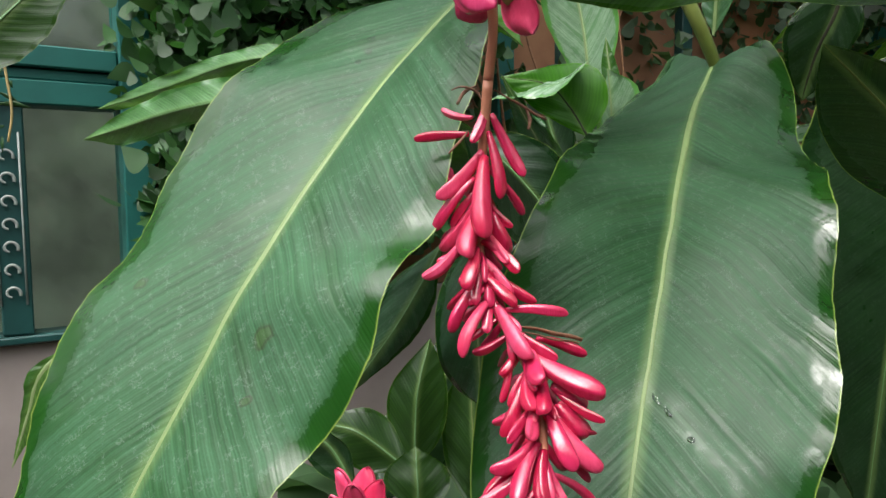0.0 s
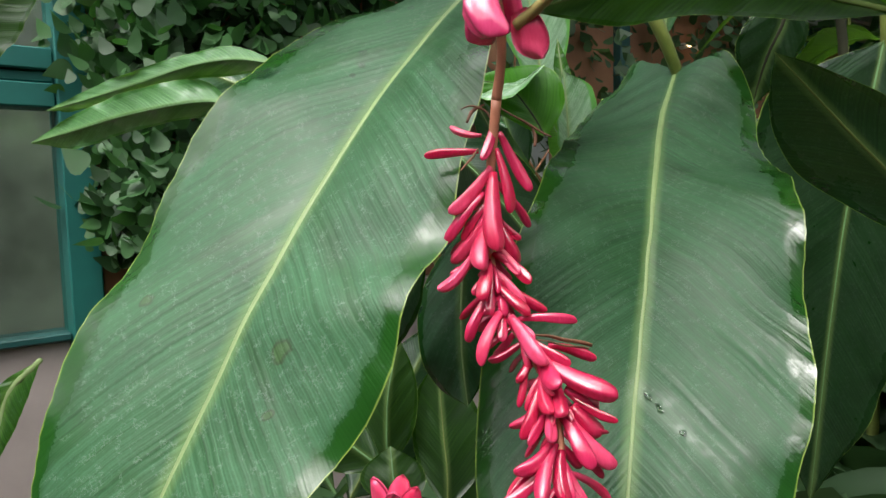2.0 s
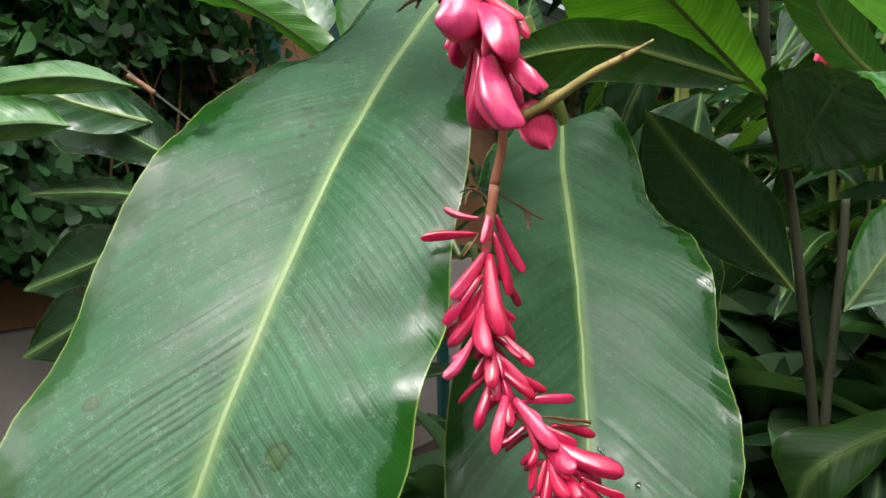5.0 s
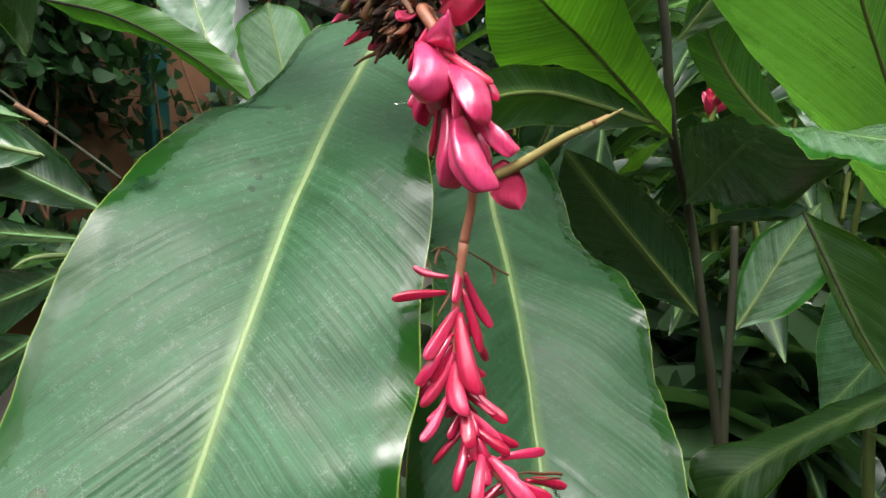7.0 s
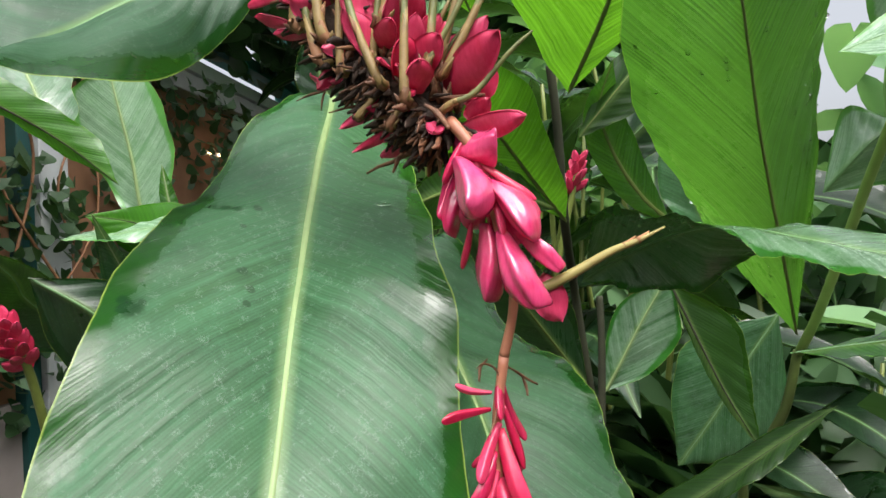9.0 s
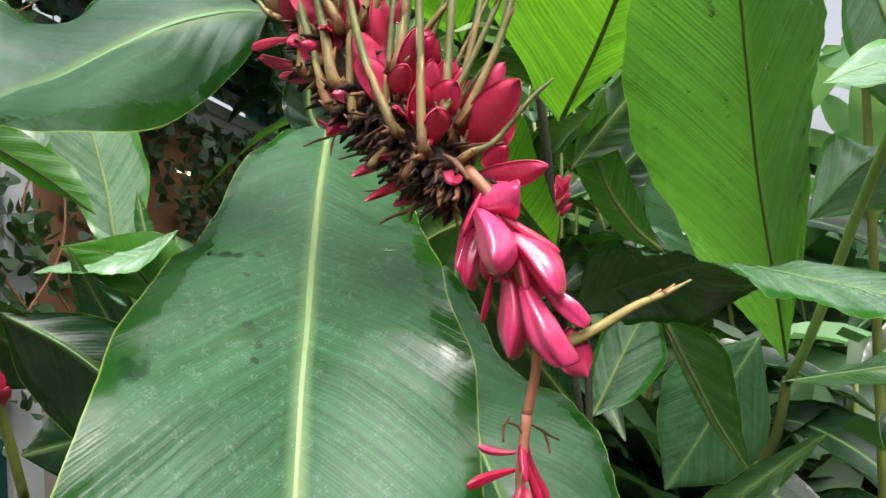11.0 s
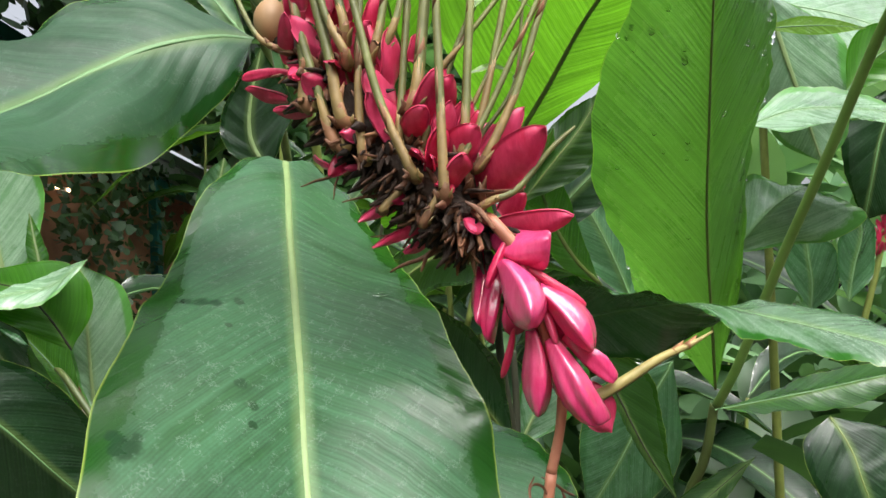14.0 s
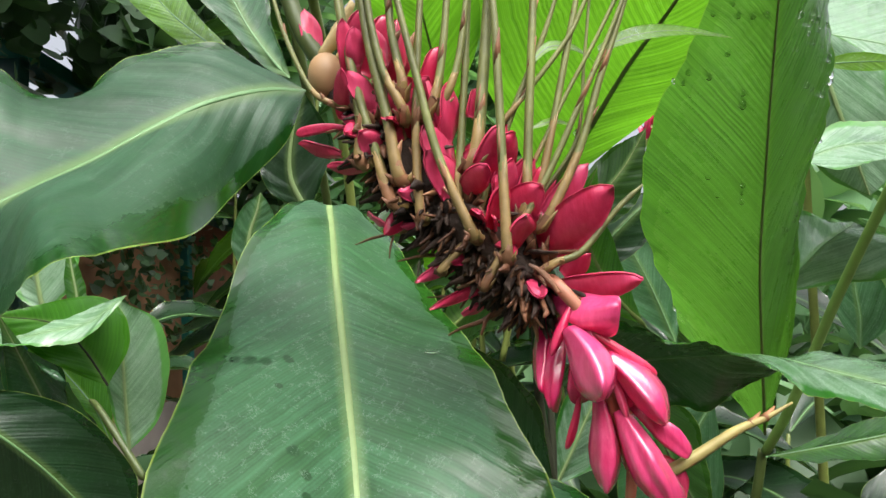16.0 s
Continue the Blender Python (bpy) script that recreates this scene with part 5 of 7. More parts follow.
# ---- the flower ----
CORE = [Vector(p) for p in ((-0.0131, 0.4923, 1.6659), (-0.0035, 0.4506, 1.6167), (0.0058, 0.4212, 1.5790), (0.0158, 0.3969, 1.5527), (0.0239, 0.3819, 1.5367))]
HANG = [(0.0239, 0.3819, 1.5367), (0.0110, 0.3700, 1.5345), (0.0157, 0.3557, 1.5115), (0.0211, 0.3510, 1.4792), (0.0256, 0.3457, 1.4470)]
SPIKE = [(0.0239, 0.3539, 1.4093), (0.0210, 0.3590, 1.3723), (0.0190, 0.3569, 1.3355), (0.0202, 0.3485, 1.3147), (0.0260, 0.3399, 1.2947), (0.0362, 0.3306, 1.2754), (0.0445, 0.3212, 1.2571), (0.0462, 0.3127, 1.2368), (0.0453, 0.3002, 1.2080), (0.0460, 0.2981, 1.1810)]
flower = thing("ginger_flower", "red ginger flower head trailing a long hanging spike of buds", "flower", "ginger flowers", at=(-0.013, 0.49, 1.6))
RND = random.Random(11)
counted = collections.Counter()


def bud_mesh(base, tip, width, bell=False, crease=0.0):
    """A folded bud, three-sided; a bell flares towards a pinched, toothed lip."""
    base, tip = Vector(base), Vector(tip)
    d = tip - base
    length = d.length
    d.normalize()
    side = d.cross(Vector((RND.uniform(-0.3, 0.3), 1, 0.2))).normalized()
    up = side.cross(d)
    bend = up * RND.uniform(-0.09, 0.09) * length + side * RND.uniform(-0.08, 0.08) * length
    prof = ((0, 0.42), (0.1, 0.54), (0.25, 0.70), (0.45, 0.86), (0.62, 0.97), (0.76, 1.0), (0.87, 0.92), (0.94, 0.76), (0.98, 0.54), (1.0, 0.30))
    if bell:
        prof = ((0, 0.34), (0.08, 0.43), (0.2, 0.57), (0.36, 0.75), (0.52, 0.90), (0.68, 1.0), (0.80, 1.0), (0.89, 0.97), (0.95, 0.88), (0.985, 0.76), (1.0, 0.58))
    bm = bmesh.new()
    rings = []
    ph = RND.uniform(0, 6.28)
    twist = RND.uniform(-0.5, 0.5)
    skew = side * RND.choice((-1, 1)) * width * (0.20 if bell else 0.14)
    n = 30
    for s, r in prof:
        c = base + d * length * s + bend * 4 * s * (1 - s) + skew * max(0, s - 0.7) / 0.3
        thick = 0.92 - (0.66 if bell else 0.35) * s**4
        ring = []
        for k in range(n):
            a = 2 * math.pi * k / n
            q = 3 * a + ph + twist * s * 3
            keel = 0.5 / math.cos((q / 3) % (2 * math.pi / 3) - math.pi / 3) - 0.66
            groove = 0.10 * s * (1 + math.cos(5 * a + ph * 2)) * (0.5 if bell else 0.3)
            fold = 0.20 * s * math.exp(-(((a - ph) % 6.283 - 3.1) ** 2) * 9)
            rr = r * width / 2 * (1.02 + 0.05 * math.cos(2 * a + ph) + ((0.75 if bell else 0.30) + 0.35 * s) * keel - fold - groove)
            ring.append(bm.verts.new(c + (side * math.cos(a) + up * math.sin(a) * thick) * rr))
        rings.append(ring)
    for a, b in zip(rings, rings[1:]):
        for k in range(n):
            bm.faces.new((a[k], a[(k + 1) % n], b[(k + 1) % n], b[k]))
    bm.faces.new(rings[0][::-1])
    end = bm.verts.new(tip + skew + d * length * 0.015)
    for k in range(n):
        bm.faces.new((rings[-1][k], rings[-1][(k + 1) % n], end))
    return bm


def bud(base, tip, width, scale=1.0, bell=False, owner=None):
    return under(part("bud", bud_mesh(base, tip, width * scale * (1.3 if bell else 0.86), bell), "bell" if bell else "pink" if RND.random() < 0.72 else "bract"), owner or flower)


def bract(base, tip, width, owner=None, core=None):
    """A spoon-shaped bract, hollow towards the flower's axis."""
    base, tip = Vector(base), Vector(tip)
    d = tip - base
    length = d.length
    d.normalize()
    mid = (base + tip) / 2
    # reach back to the core
    near = min((a.lerp(b, k / 8) for a, b in zip(core or CORE, (core or CORE)[1:]) for k in range(9)), key=lambda q: (q - mid).length)
    out = mid - near + Vector((-0.35, -0.9, 0.1)) * 0.02
    out = (out - d * out.dot(d)).normalized()
    side = d.cross(out).normalized()
    bm = bmesh.new()
    skins = []
    for lift in (0.0, -0.0011):
        rows = []
        for i in range(13):
            s = i / 12
            w = width / 2 * (0.35 + 0.65 * math.sin(math.pi * min(1, s * 0.95 + 0.03) ** 0.9) ** 0.8) if s < 0.5 else width / 2 * max(0.03, math.cos((s - 0.5) * math.pi) ** 0.6)
            row = []
            for j in range(-4, 5):
                x = j / 4
                cup = -0.14 * width * x * x * (1 - 0.4 * s) + 0.03 * width * math.sin(3 * x + 9 * s)
                arch = 0.07 * length * math.sin(math.pi * s) + 0.05 * length * s * s
                row.append(bm.verts.new(base + d * length * s + side * w * x + out * (cup + arch + lift)))
            rows.append(row)
        skins.append(rows)
    for rows, flip in ((skins[0], False), (skins[1], True)):
        for a, b in zip(rows, rows[1:]):
            for j in range(8):
                q = (a[j], a[j + 1], b[j + 1], b[j])
                bm.faces.new(q[::-1] if flip else q)
    a, b = skins
    loop_a = [r[0] for r in a] + a[-1][1:] + [r[8] for r in a[::-1]][1:] + a[0][::-1][1:-1]
    loop_b = [r[0] for r in b] + b[-1][1:] + [r[8] for r in b[::-1]][1:] + b[0][::-1][1:-1]
    for k in range(len(loop_a)):
        m = (k + 1) % len(loop_a)
        bm.faces.new((loop_a[k], loop_b[k], loop_b[m], loop_a[m]))
    return under(part("bract", bm, "bract"), owner or flower)


def stalk(pts, r0, r1, owner=None):
    """A plantlet's stalk rising from the core through split papery sheaths."""
    owner = owner or flower
    first = Vector(pts[0])
    back = (first - Vector(pts[1])).normalized()
    root = min(glide(CORE, 40), key=lambda q: (q - first).length)
    end = Vector(pts[-1])
    on = (end - Vector(pts[-2])).normalized()
    more = [end + on * 0.04 + Vector((0, 0, 0.004)), end + on * 0.085 + Vector((0, 0, 0.012))] if end.z > 1.64 else []
    line = glide([first + back * 0.007 + (root - first) * 0.25, *pts, *more], 46)
    r0 *= 0.80
    r1 *= 0.95
    st = under(part("stalk", tube(bmesh.new(), line, [r0 * 0.4, r0 * 1.05, r0, r0 * 0.95, r0 * 0.85, r1, r1, r1 * 0.4], 10), "cane"), owner)
    for lo, hi, w, m in ((0, 8, 1.4, "brown"), (3, 14, 1.18, "olive")):
        hi += RND.randrange(-2, 4)
        b = tube(bmesh.new(), line[lo:hi], [r0 * w * (0.35 if lo == 0 else 1), r0 * w * 1.08, r0 * w * 1.0, r0 * w * 0.95, r0 * w * 0.85], 9)
        # the mouth is cut aslant
        b.verts.ensure_lookup_table()
        top = b.verts[-9:]
        d = (line[hi] - line[hi - 1]).normalized()
        for k, v in enumerate(top):
            v.co += d * r0 * 2.2 * math.cos(2 * math.pi * k / 9 + hi)
        part("sheath", b, m).parent = st
    for k in range(3):
        a = k * 2.1 + RND.random()
        o = Vector((math.cos(a), math.sin(a), 0.0)) * r0
        part("scale", tube(bmesh.new(), [line[0] + o * 0.5, line[2] + o * 1.6, line[5] + o * 1.5, line[7] + o * 2.4], [r0 * 0.5, r0 * 0.9, r0 * 0.7, 0.0003], 6, 0.5), ("brown", "dry", "olive")[k]).parent = st
    for k in range(2):
        m = RND.randrange(8, 30)
        o = Vector((RND.uniform(-1, 1), RND.uniform(-1, 0.2), RND.uniform(0.2, 0.9))) * r0 * 2.0
        part("scale", tube(bmesh.new(), [line[m], line[m + 1] + o * 0.4, line[m + 2] + o], [r0 * 1.15, r0 * 0.8, 0.0003], 6, 0.5), "brown").parent = st
    return st


def dried(pts, r0, r1):
    line = glide(pts, 16)
    for i, p in enumerate(line):
        line[i] = p + Vector((noise.noise(p * 90), noise.noise(p * 80 + Vector((5, 0, 0))), noise.noise(p * 85))) * 0.0012
    return under(part("dried_strip", tube(bmesh.new(), line, [r0 * 0.3, (r0 + r1) * 0.4, r1 * 0.6], 7, 0.5), "dry"), flower)


def thorn(pts):
    st = under(part("stalk", tube(bmesh.new(), glide(pts, 24), [0.0032, 0.0028, 0.0022, 0.0015, 0.0005], 8), "thorn", None, "pointed bare stalk with a reddish tip"), flower)
    for k in (0.35, 0.6, 0.72):
        p = glide(pts, 24)[int(k * 24)]
        q = part("scale", tube(bmesh.new(), [p, p + Vector((0.003, -0.002, 0.002)), p + Vector((0.006, -0.004, 0.005))], [0.0022, 0.0016, 0.0003], 6), "brown")
        q.parent = st


b = tube(bmesh.new(), [p + Vector((-0.003, -0.001, -0.004)) for p in glide(CORE, 40)], [0.007, 0.012, 0.013, 0.012, 0.007], 16)
for v in b.verts:
    v.co += Vector((noise.noise(v.co * 130), noise.noise(v.co * 130 + Vector((9, 0, 0))), noise.noise(v.co * 130 + Vector((0, 9, 0))))) * 0.006
under(part("core", b, "husk", None, "dark brown husky core"), flower)
under(part("pedicel", tube(bmesh.new(), glide(HANG, 30), [0.0035, 0.003, 0.0027], 10), "pedicel"), flower)
under(part("pedicel", tube(bmesh.new(), glide([(0.0256, 0.3457, 1.4470), (0.0260, 0.3488, 1.4295), (0.0239, 0.3539, 1.4093)], 16), [0.0027, 0.0025, 0.0028], 10), "pedicel", None, "bare pinkish brown stalk"), flower)
under(part("pedicel", tube(bmesh.new(), glide(SPIKE, 60), [0.0028, 0.0022, 0.0022, 0.0018], 8), "pedicel"), flower)
under(part("stem", tube(bmesh.new(), glide([(-0.0125, 0.49, 1.663), (-0.022, 0.505, 1.70), (-0.025, 0.53, 1.80), (0.02, 0.60, 2.0), (0.1, 0.72, 2.2)], 40), [0.005, 0.005, 0.006], 10), "stem_mid"), flower)
core_line = glide(CORE, 60)
for k in range(230):
    i = int(RND.uniform(0.16, 0.97) * 58)
    p, along = core_line[i], (core_line[i + 1] - core_line[i]).normalized()
    d = Vector((RND.gauss(0, 1), RND.gauss(-0.4, 1), RND.gauss(0, 1))).normalized()
    d = (d - along * d.dot(along)).normalized()
    a = p + d * 0.009
    e = d * 0.55 - along * RND.uniform(-0.3, 0.8) + Vector((0, 0, 0.35))
    q = [a, a + e * 0.007, a + e * RND.uniform(0.012, 0.02)]
    under(part("scale", tube(bmesh.new(), q, [0.0022, 0.0026, 0.0004], 7, 0.45), ("brown", "dry", "husk", "dry")[k % 4]), flower)
for k in range(230):
    p = core_line[int(RND.uniform(0.14, 1.0) * 59)]
    d = Vector((RND.uniform(-1.0, 0.4), RND.uniform(-0.7, 0.6), RND.uniform(-1.0, 0.1))).normalized()
    a = p + d * 0.008
    e = RND.uniform(0.013, 0.024)
    o = Vector((RND.uniform(-1, 1), RND.uniform(-1, 1), RND.uniform(-1, 0.4))) * 0.003
    q = [a, a + d * e * 0.5 + o, a + d * e + Vector((-0.001, 0, -0.002))]
    r = RND.uniform(0.8, 1.6)
    under(part("scale", tube(bmesh.new(), q, [0.0016 * r, 0.0012 * r, 0.0005], 6), ("husk", "dry", "husk", "dry", "brown")[k % 5]), flower)
for k in range(330):  # ragged old husks along the under side
    p = core_line[int(RND.uniform(0.18, 1.0) * 59)]
    d = Vector((RND.uniform(-1.0, 0.0), RND.uniform(-0.4, 0.9), RND.uniform(-1.1, -0.15))).normalized()
    a = p + d * RND.uniform(0.011, 0.021)
    e = RND.uniform(0.008, 0.019)
    o = Vector((RND.uniform(-1, 1), RND.uniform(-1, 1), RND.uniform(-1, 0.6))) * 0.004
    r = RND.uniform(0.8, 1.9)
    under(part("scale", tube(bmesh.new(), [a, a + d * e * 0.5 + o, a + d * e + o * 0.6], [0.0019 * r, 0.0014 * r, 0.0007], 6, 0.7), ("husk", "husk", "dry", "husk")[k % 4]), flower)
b = bmesh.new()
bmesh.ops.create_uvsphere(b, u_segments=20, v_segments=14, radius=0.0108, matrix=pose(-0.0189, 0.4840, 1.6565) @ Matrix.Diagonal((0.95, 0.95, 1.2, 1)))
under(part("bulb", b, "cream", None, "round cream pink bulb"), flower)
for pts in ([(-0.016, 0.478, 1.664), (-0.010, 0.470, 1.675), (-0.002, 0.466, 1.690)], [(-0.020, 0.486, 1.668), (-0.012, 0.480, 1.682), (-0.006, 0.474, 1.70)]):
    under(part("sheath", tube(bmesh.new(), glide(pts, 12), [0.003, 0.005, 0.002], 8, 0.5), "straw"), flower)
bud((0.0159, 0.3571, 1.3911), (-0.0002, 0.3680, 1.3960), 0.0050)
bud((0.0142, 0.3573, 1.3826), (-0.0146, 0.3648, 1.3818), 0.0062)
bud((0.0252, 0.3565, 1.4038), (0.0160, 0.3512, 1.3774), 0.0066)
bud((0.0256, 0.3566, 1.3927), (0.0415, 0.3560, 1.3602), 0.0076)
bud((0.0240, 0.3567, 1.3837), (0.0304, 0.3486, 1.3493), 0.0076)
bud((0.0298, 0.3566, 1.3598), (0.0436, 0.3620, 1.3409), 0.0059)
bud((0.0208, 0.3570, 1.3737), (-0.0020, 0.3523, 1.3489), 0.0094)
bud((0.0220, 0.3569, 1.3707), (0.0192, 0.3383, 1.3301), 0.0128)
bud((0.0170, 0.3573, 1.3601), (-0.0034, 0.3606, 1.3320), 0.0077)
bud((0.0183, 0.3573, 1.3493), (-0.0020, 0.3609, 1.3226), 0.0087)
bud((0.0198, 0.3572, 1.3447), (0.0101, 0.3369, 1.3210), 0.0125)
bud((0.0091, 0.3518, 1.3268), (-0.0097, 0.3452, 1.3086), 0.0075)
bud((0.0259, 0.3569, 1.3415), (0.0345, 0.3541, 1.3199), 0.0111)
bud((0.0204, 0.3515, 1.3272), (0.0370, 0.3362, 1.3122), 0.0077)
bud((0.0175, 0.3502, 1.3237), (0.0100, 0.3323, 1.3052), 0.0100)
bud((0.0189, 0.3477, 1.3179), (0.0467, 0.3382, 1.2979), 0.0069)
bud((0.0204, 0.3453, 1.3121), (0.0361, 0.3319, 1.2970), 0.0071)
bud((0.0161, 0.3431, 1.3064), (0.0022, 0.3340, 1.2840), 0.0077)
bud((0.0146, 0.3432, 1.3065), (0.0148, 0.3461, 1.2932), 0.0066)
bud((0.0230, 0.3394, 1.2984), (0.0078, 0.3242, 1.2735), 0.0081)
bud((0.0301, 0.3371, 1.2935), (0.0614, 0.3346, 1.2910), 0.0065)
bud((0.0272, 0.3378, 1.2950), (0.0394, 0.3163, 1.2736), 0.0103)
bud((0.0366, 0.3322, 1.2833), (0.0543, 0.3200, 1.2733), 0.0069)
bud((0.0450, 0.3305, 1.2805), (0.0688, 0.3257, 1.2726), 0.0070)
bud((0.0428, 0.3270, 1.2731), (0.0736, 0.3058, 1.2601), 0.0129)
bud((0.0417, 0.3284, 1.2758), (0.0424, 0.3069, 1.2642), 0.0112)
bud((0.0401, 0.3236, 1.2659), (0.0386, 0.3061, 1.2521), 0.0089)
bud((0.0475, 0.3217, 1.2627), (0.0458, 0.3015, 1.2525), 0.0099)
bud((0.0514, 0.3202, 1.2601), (0.0684, 0.3193, 1.2496), 0.0120)
bud((0.0538, 0.3182, 1.2562), (0.0727, 0.3045, 1.2466), 0.0055)
bud((0.0535, 0.3167, 1.2524), (0.0654, 0.3137, 1.2357), 0.0129)
bud((0.0389, 0.3221, 1.2628), (0.0275, 0.3117, 1.2378), 0.0073)
bud((0.0328, 0.3275, 1.2733), (0.0281, 0.3217, 1.2511), 0.0052)
bud((0.0436, 0.3172, 1.2526), (0.0390, 0.2988, 1.2405), 0.0082)
bud((0.0489, 0.3153, 1.2487), (0.0567, 0.2966, 1.2269), 0.0098)
bud((0.0514, 0.3142, 1.2461), (0.0702, 0.3037, 1.2234), 0.0099)
bud((0.0401, 0.3142, 1.2451), (0.0344, 0.3222, 1.2367), 0.0074)
bud((0.0422, 0.3110, 1.2376), (0.0209, 0.2997, 1.2254), 0.0087)
bud((0.0404, 0.3090, 1.2327), (0.0170, 0.3016, 1.2136), 0.0082)
bud((0.0434, 0.3098, 1.2351), (0.0320, 0.2874, 1.2147), 0.0101)
bud((0.0445, 0.3087, 1.2326), (0.0543, 0.2978, 1.2088), 0.0071)
bud((0.0459, 0.3087, 1.2326), (0.0436, 0.2926, 1.2117), 0.0097)
bud((0.0397, 0.3059, 1.2255), (0.0139, 0.2998, 1.2082), 0.0081)
bud((0.0458, 0.3024, 1.2182), (0.0284, 0.2902, 1.1972), 0.0091)
bud((0.0458, 0.3024, 1.2182), (0.0610, 0.2926, 1.1972), 0.0091)
bud((0.0454, 0.3004, 1.2136), (0.0418, 0.2850, 1.1912), 0.0106)
bud((0.0449, 0.2983, 1.2089), (0.0221, 0.3016, 1.1858), 0.0081)
bud((0.0460, 0.2976, 1.2009), (0.0643, 0.2950, 1.1790), 0.0092)
bud((0.0460, 0.2974, 1.1982), (0.0328, 0.2862, 1.1747), 0.0095)
bud((0.0458, 0.2970, 1.1928), (0.0483, 0.2850, 1.1692), 0.0095)
bud((0.0457, 0.2966, 1.1874), (0.0297, 0.2995, 1.1639), 0.0081)
bud((0.0456, 0.2962, 1.1821), (0.0595, 0.2976, 1.1579), 0.0081)

bud((0.0243, 0.3785, 1.5307), (0.0103, 0.3418, 1.5152), 0.0153, 1.0, True)
bud((0.0305, 0.3844, 1.5261), (0.0128, 0.3800, 1.4823), 0.0106, 1.0, True)
bud((0.0312, 0.3771, 1.5197), (0.0084, 0.3765, 1.4768), 0.0100, 1.0, True)
bud((0.0059, 0.3634, 1.5137), (0.0002, 0.3479, 1.4820), 0.0189, 1.0, True)
bud((0.0136, 0.3591, 1.5138), (0.0288, 0.3321, 1.4903), 0.0064)
bud((0.0162, 0.3610, 1.5110), (0.0326, 0.3371, 1.4921), 0.0053)
bud((0.0172, 0.3582, 1.5081), (0.0340, 0.3327, 1.4833), 0.0082)
bud((0.0147, 0.3502, 1.5009), (0.0149, 0.3253, 1.4707), 0.0145, 1.0, True)
bud((0.0264, 0.3437, 1.4760), (0.0363, 0.3207, 1.4559), 0.0086, 1.0, True)
bud((0.0173, 0.3466, 1.4756), (0.0137, 0.3255, 1.4359), 0.0144, 1.0, True)
bud((0.0159, 0.3554, 1.4799), (0.0117, 0.3537, 1.4391), 0.0134, 1.0, True)
bud((0.0164, 0.3653, 1.4819), (0.0159, 0.3738, 1.4566), 0.0056)
bud((0.0180, 0.3647, 1.5055), (0.0207, 0.3669, 1.4775), 0.0121, 1.0, True)
bud((0.0237, 0.3563, 1.4910), (0.0323, 0.3470, 1.4680), 0.0111, 1.0, True)
bud((0.0293, 0.3538, 1.4766), (0.0324, 0.3503, 1.4460), 0.0098, 1.0, True)

bract((-0.0207, 0.4726, 1.6293), (-0.0369, 0.4576, 1.6500), 0.0084)
bract((-0.0165, 0.4530, 1.6316), (-0.0314, 0.4588, 1.6501), 0.0127)
bract((-0.0225, 0.4585, 1.6546), (-0.0293, 0.4543, 1.6730), 0.0121)
bract((-0.0153, 0.4564, 1.6223), (-0.0242, 0.4705, 1.6303), 0.0080)
bract((-0.0129, 0.4636, 1.6020), (-0.0259, 0.4798, 1.6050), 0.0081)
bract((-0.0176, 0.4777, 1.6109), (-0.0245, 0.5008, 1.6218), 0.0089)
bract((-0.0187, 0.4441, 1.6522), (-0.0219, 0.4489, 1.6741), 0.0133)
bract((-0.0154, 0.4354, 1.6510), (-0.0160, 0.4374, 1.6761), 0.0120)
bract((-0.0076, 0.4422, 1.6012), (-0.0202, 0.4333, 1.6334), 0.0102)
bract((-0.0035, 0.4194, 1.6139), (-0.0122, 0.4240, 1.6431), 0.0077)
bract((-0.0022, 0.4177, 1.6093), (-0.0060, 0.4140, 1.6401), 0.0143)
bract((-0.0094, 0.4258, 1.6352), (-0.0049, 0.4195, 1.6602), 0.0126)
bract((0.0004, 0.4174, 1.5945), (-0.0161, 0.4232, 1.6179), 0.0201)
bract((0.0043, 0.4141, 1.5778), (-0.0208, 0.4199, 1.6035), 0.0187)
bract((0.0086, 0.4007, 1.5810), (0.0075, 0.3910, 1.6162), 0.0201)
bract((0.0124, 0.4009, 1.5574), (-0.0063, 0.3873, 1.5833), 0.0225)
bract((0.0003, 0.4051, 1.6210), (0.0031, 0.4032, 1.6365), 0.0077)
bract((0.0150, 0.3841, 1.5774), (0.0198, 0.3775, 1.5945), 0.0083)
bract((0.0191, 0.3781, 1.5682), (0.0299, 0.3576, 1.5941), 0.0124)
bract((0.0199, 0.3822, 1.5520), (0.0176, 0.3412, 1.5790), 0.0223)
bract((0.0249, 0.3777, 1.5319), (0.0279, 0.3338, 1.5352), 0.0149)
bract((0.0255, 0.3726, 1.5390), (0.0316, 0.3602, 1.5494), 0.0124)
bract((0.0102, 0.4065, 1.5587), (-0.0144, 0.4354, 1.5405), 0.0083)
bract((0.0179, 0.3898, 1.5482), (-0.0088, 0.4315, 1.5270), 0.0071)
bract((-0.0034, 0.4416, 1.5813), (-0.0172, 0.4507, 1.5656), 0.0109)
bract((0.0012, 0.4327, 1.5692), (-0.0162, 0.4411, 1.5690), 0.0054)
bract((-0.0087, 0.4685, 1.5786), (-0.0132, 0.4522, 1.5710), 0.0068)
bract((0.0153, 0.4063, 1.5308), (0.0007, 0.4181, 1.5227), 0.0096)
bract((0.0029, 0.4113, 1.5924), (0.0064, 0.4022, 1.6036), 0.0119)
bud((-0.0224, 0.4683, 1.6240), (-0.0340, 0.4930, 1.6222), 0.0068)
bract((0.0311, 0.3339, 1.4501), (0.0437, 0.3296, 1.4264), 0.0191)

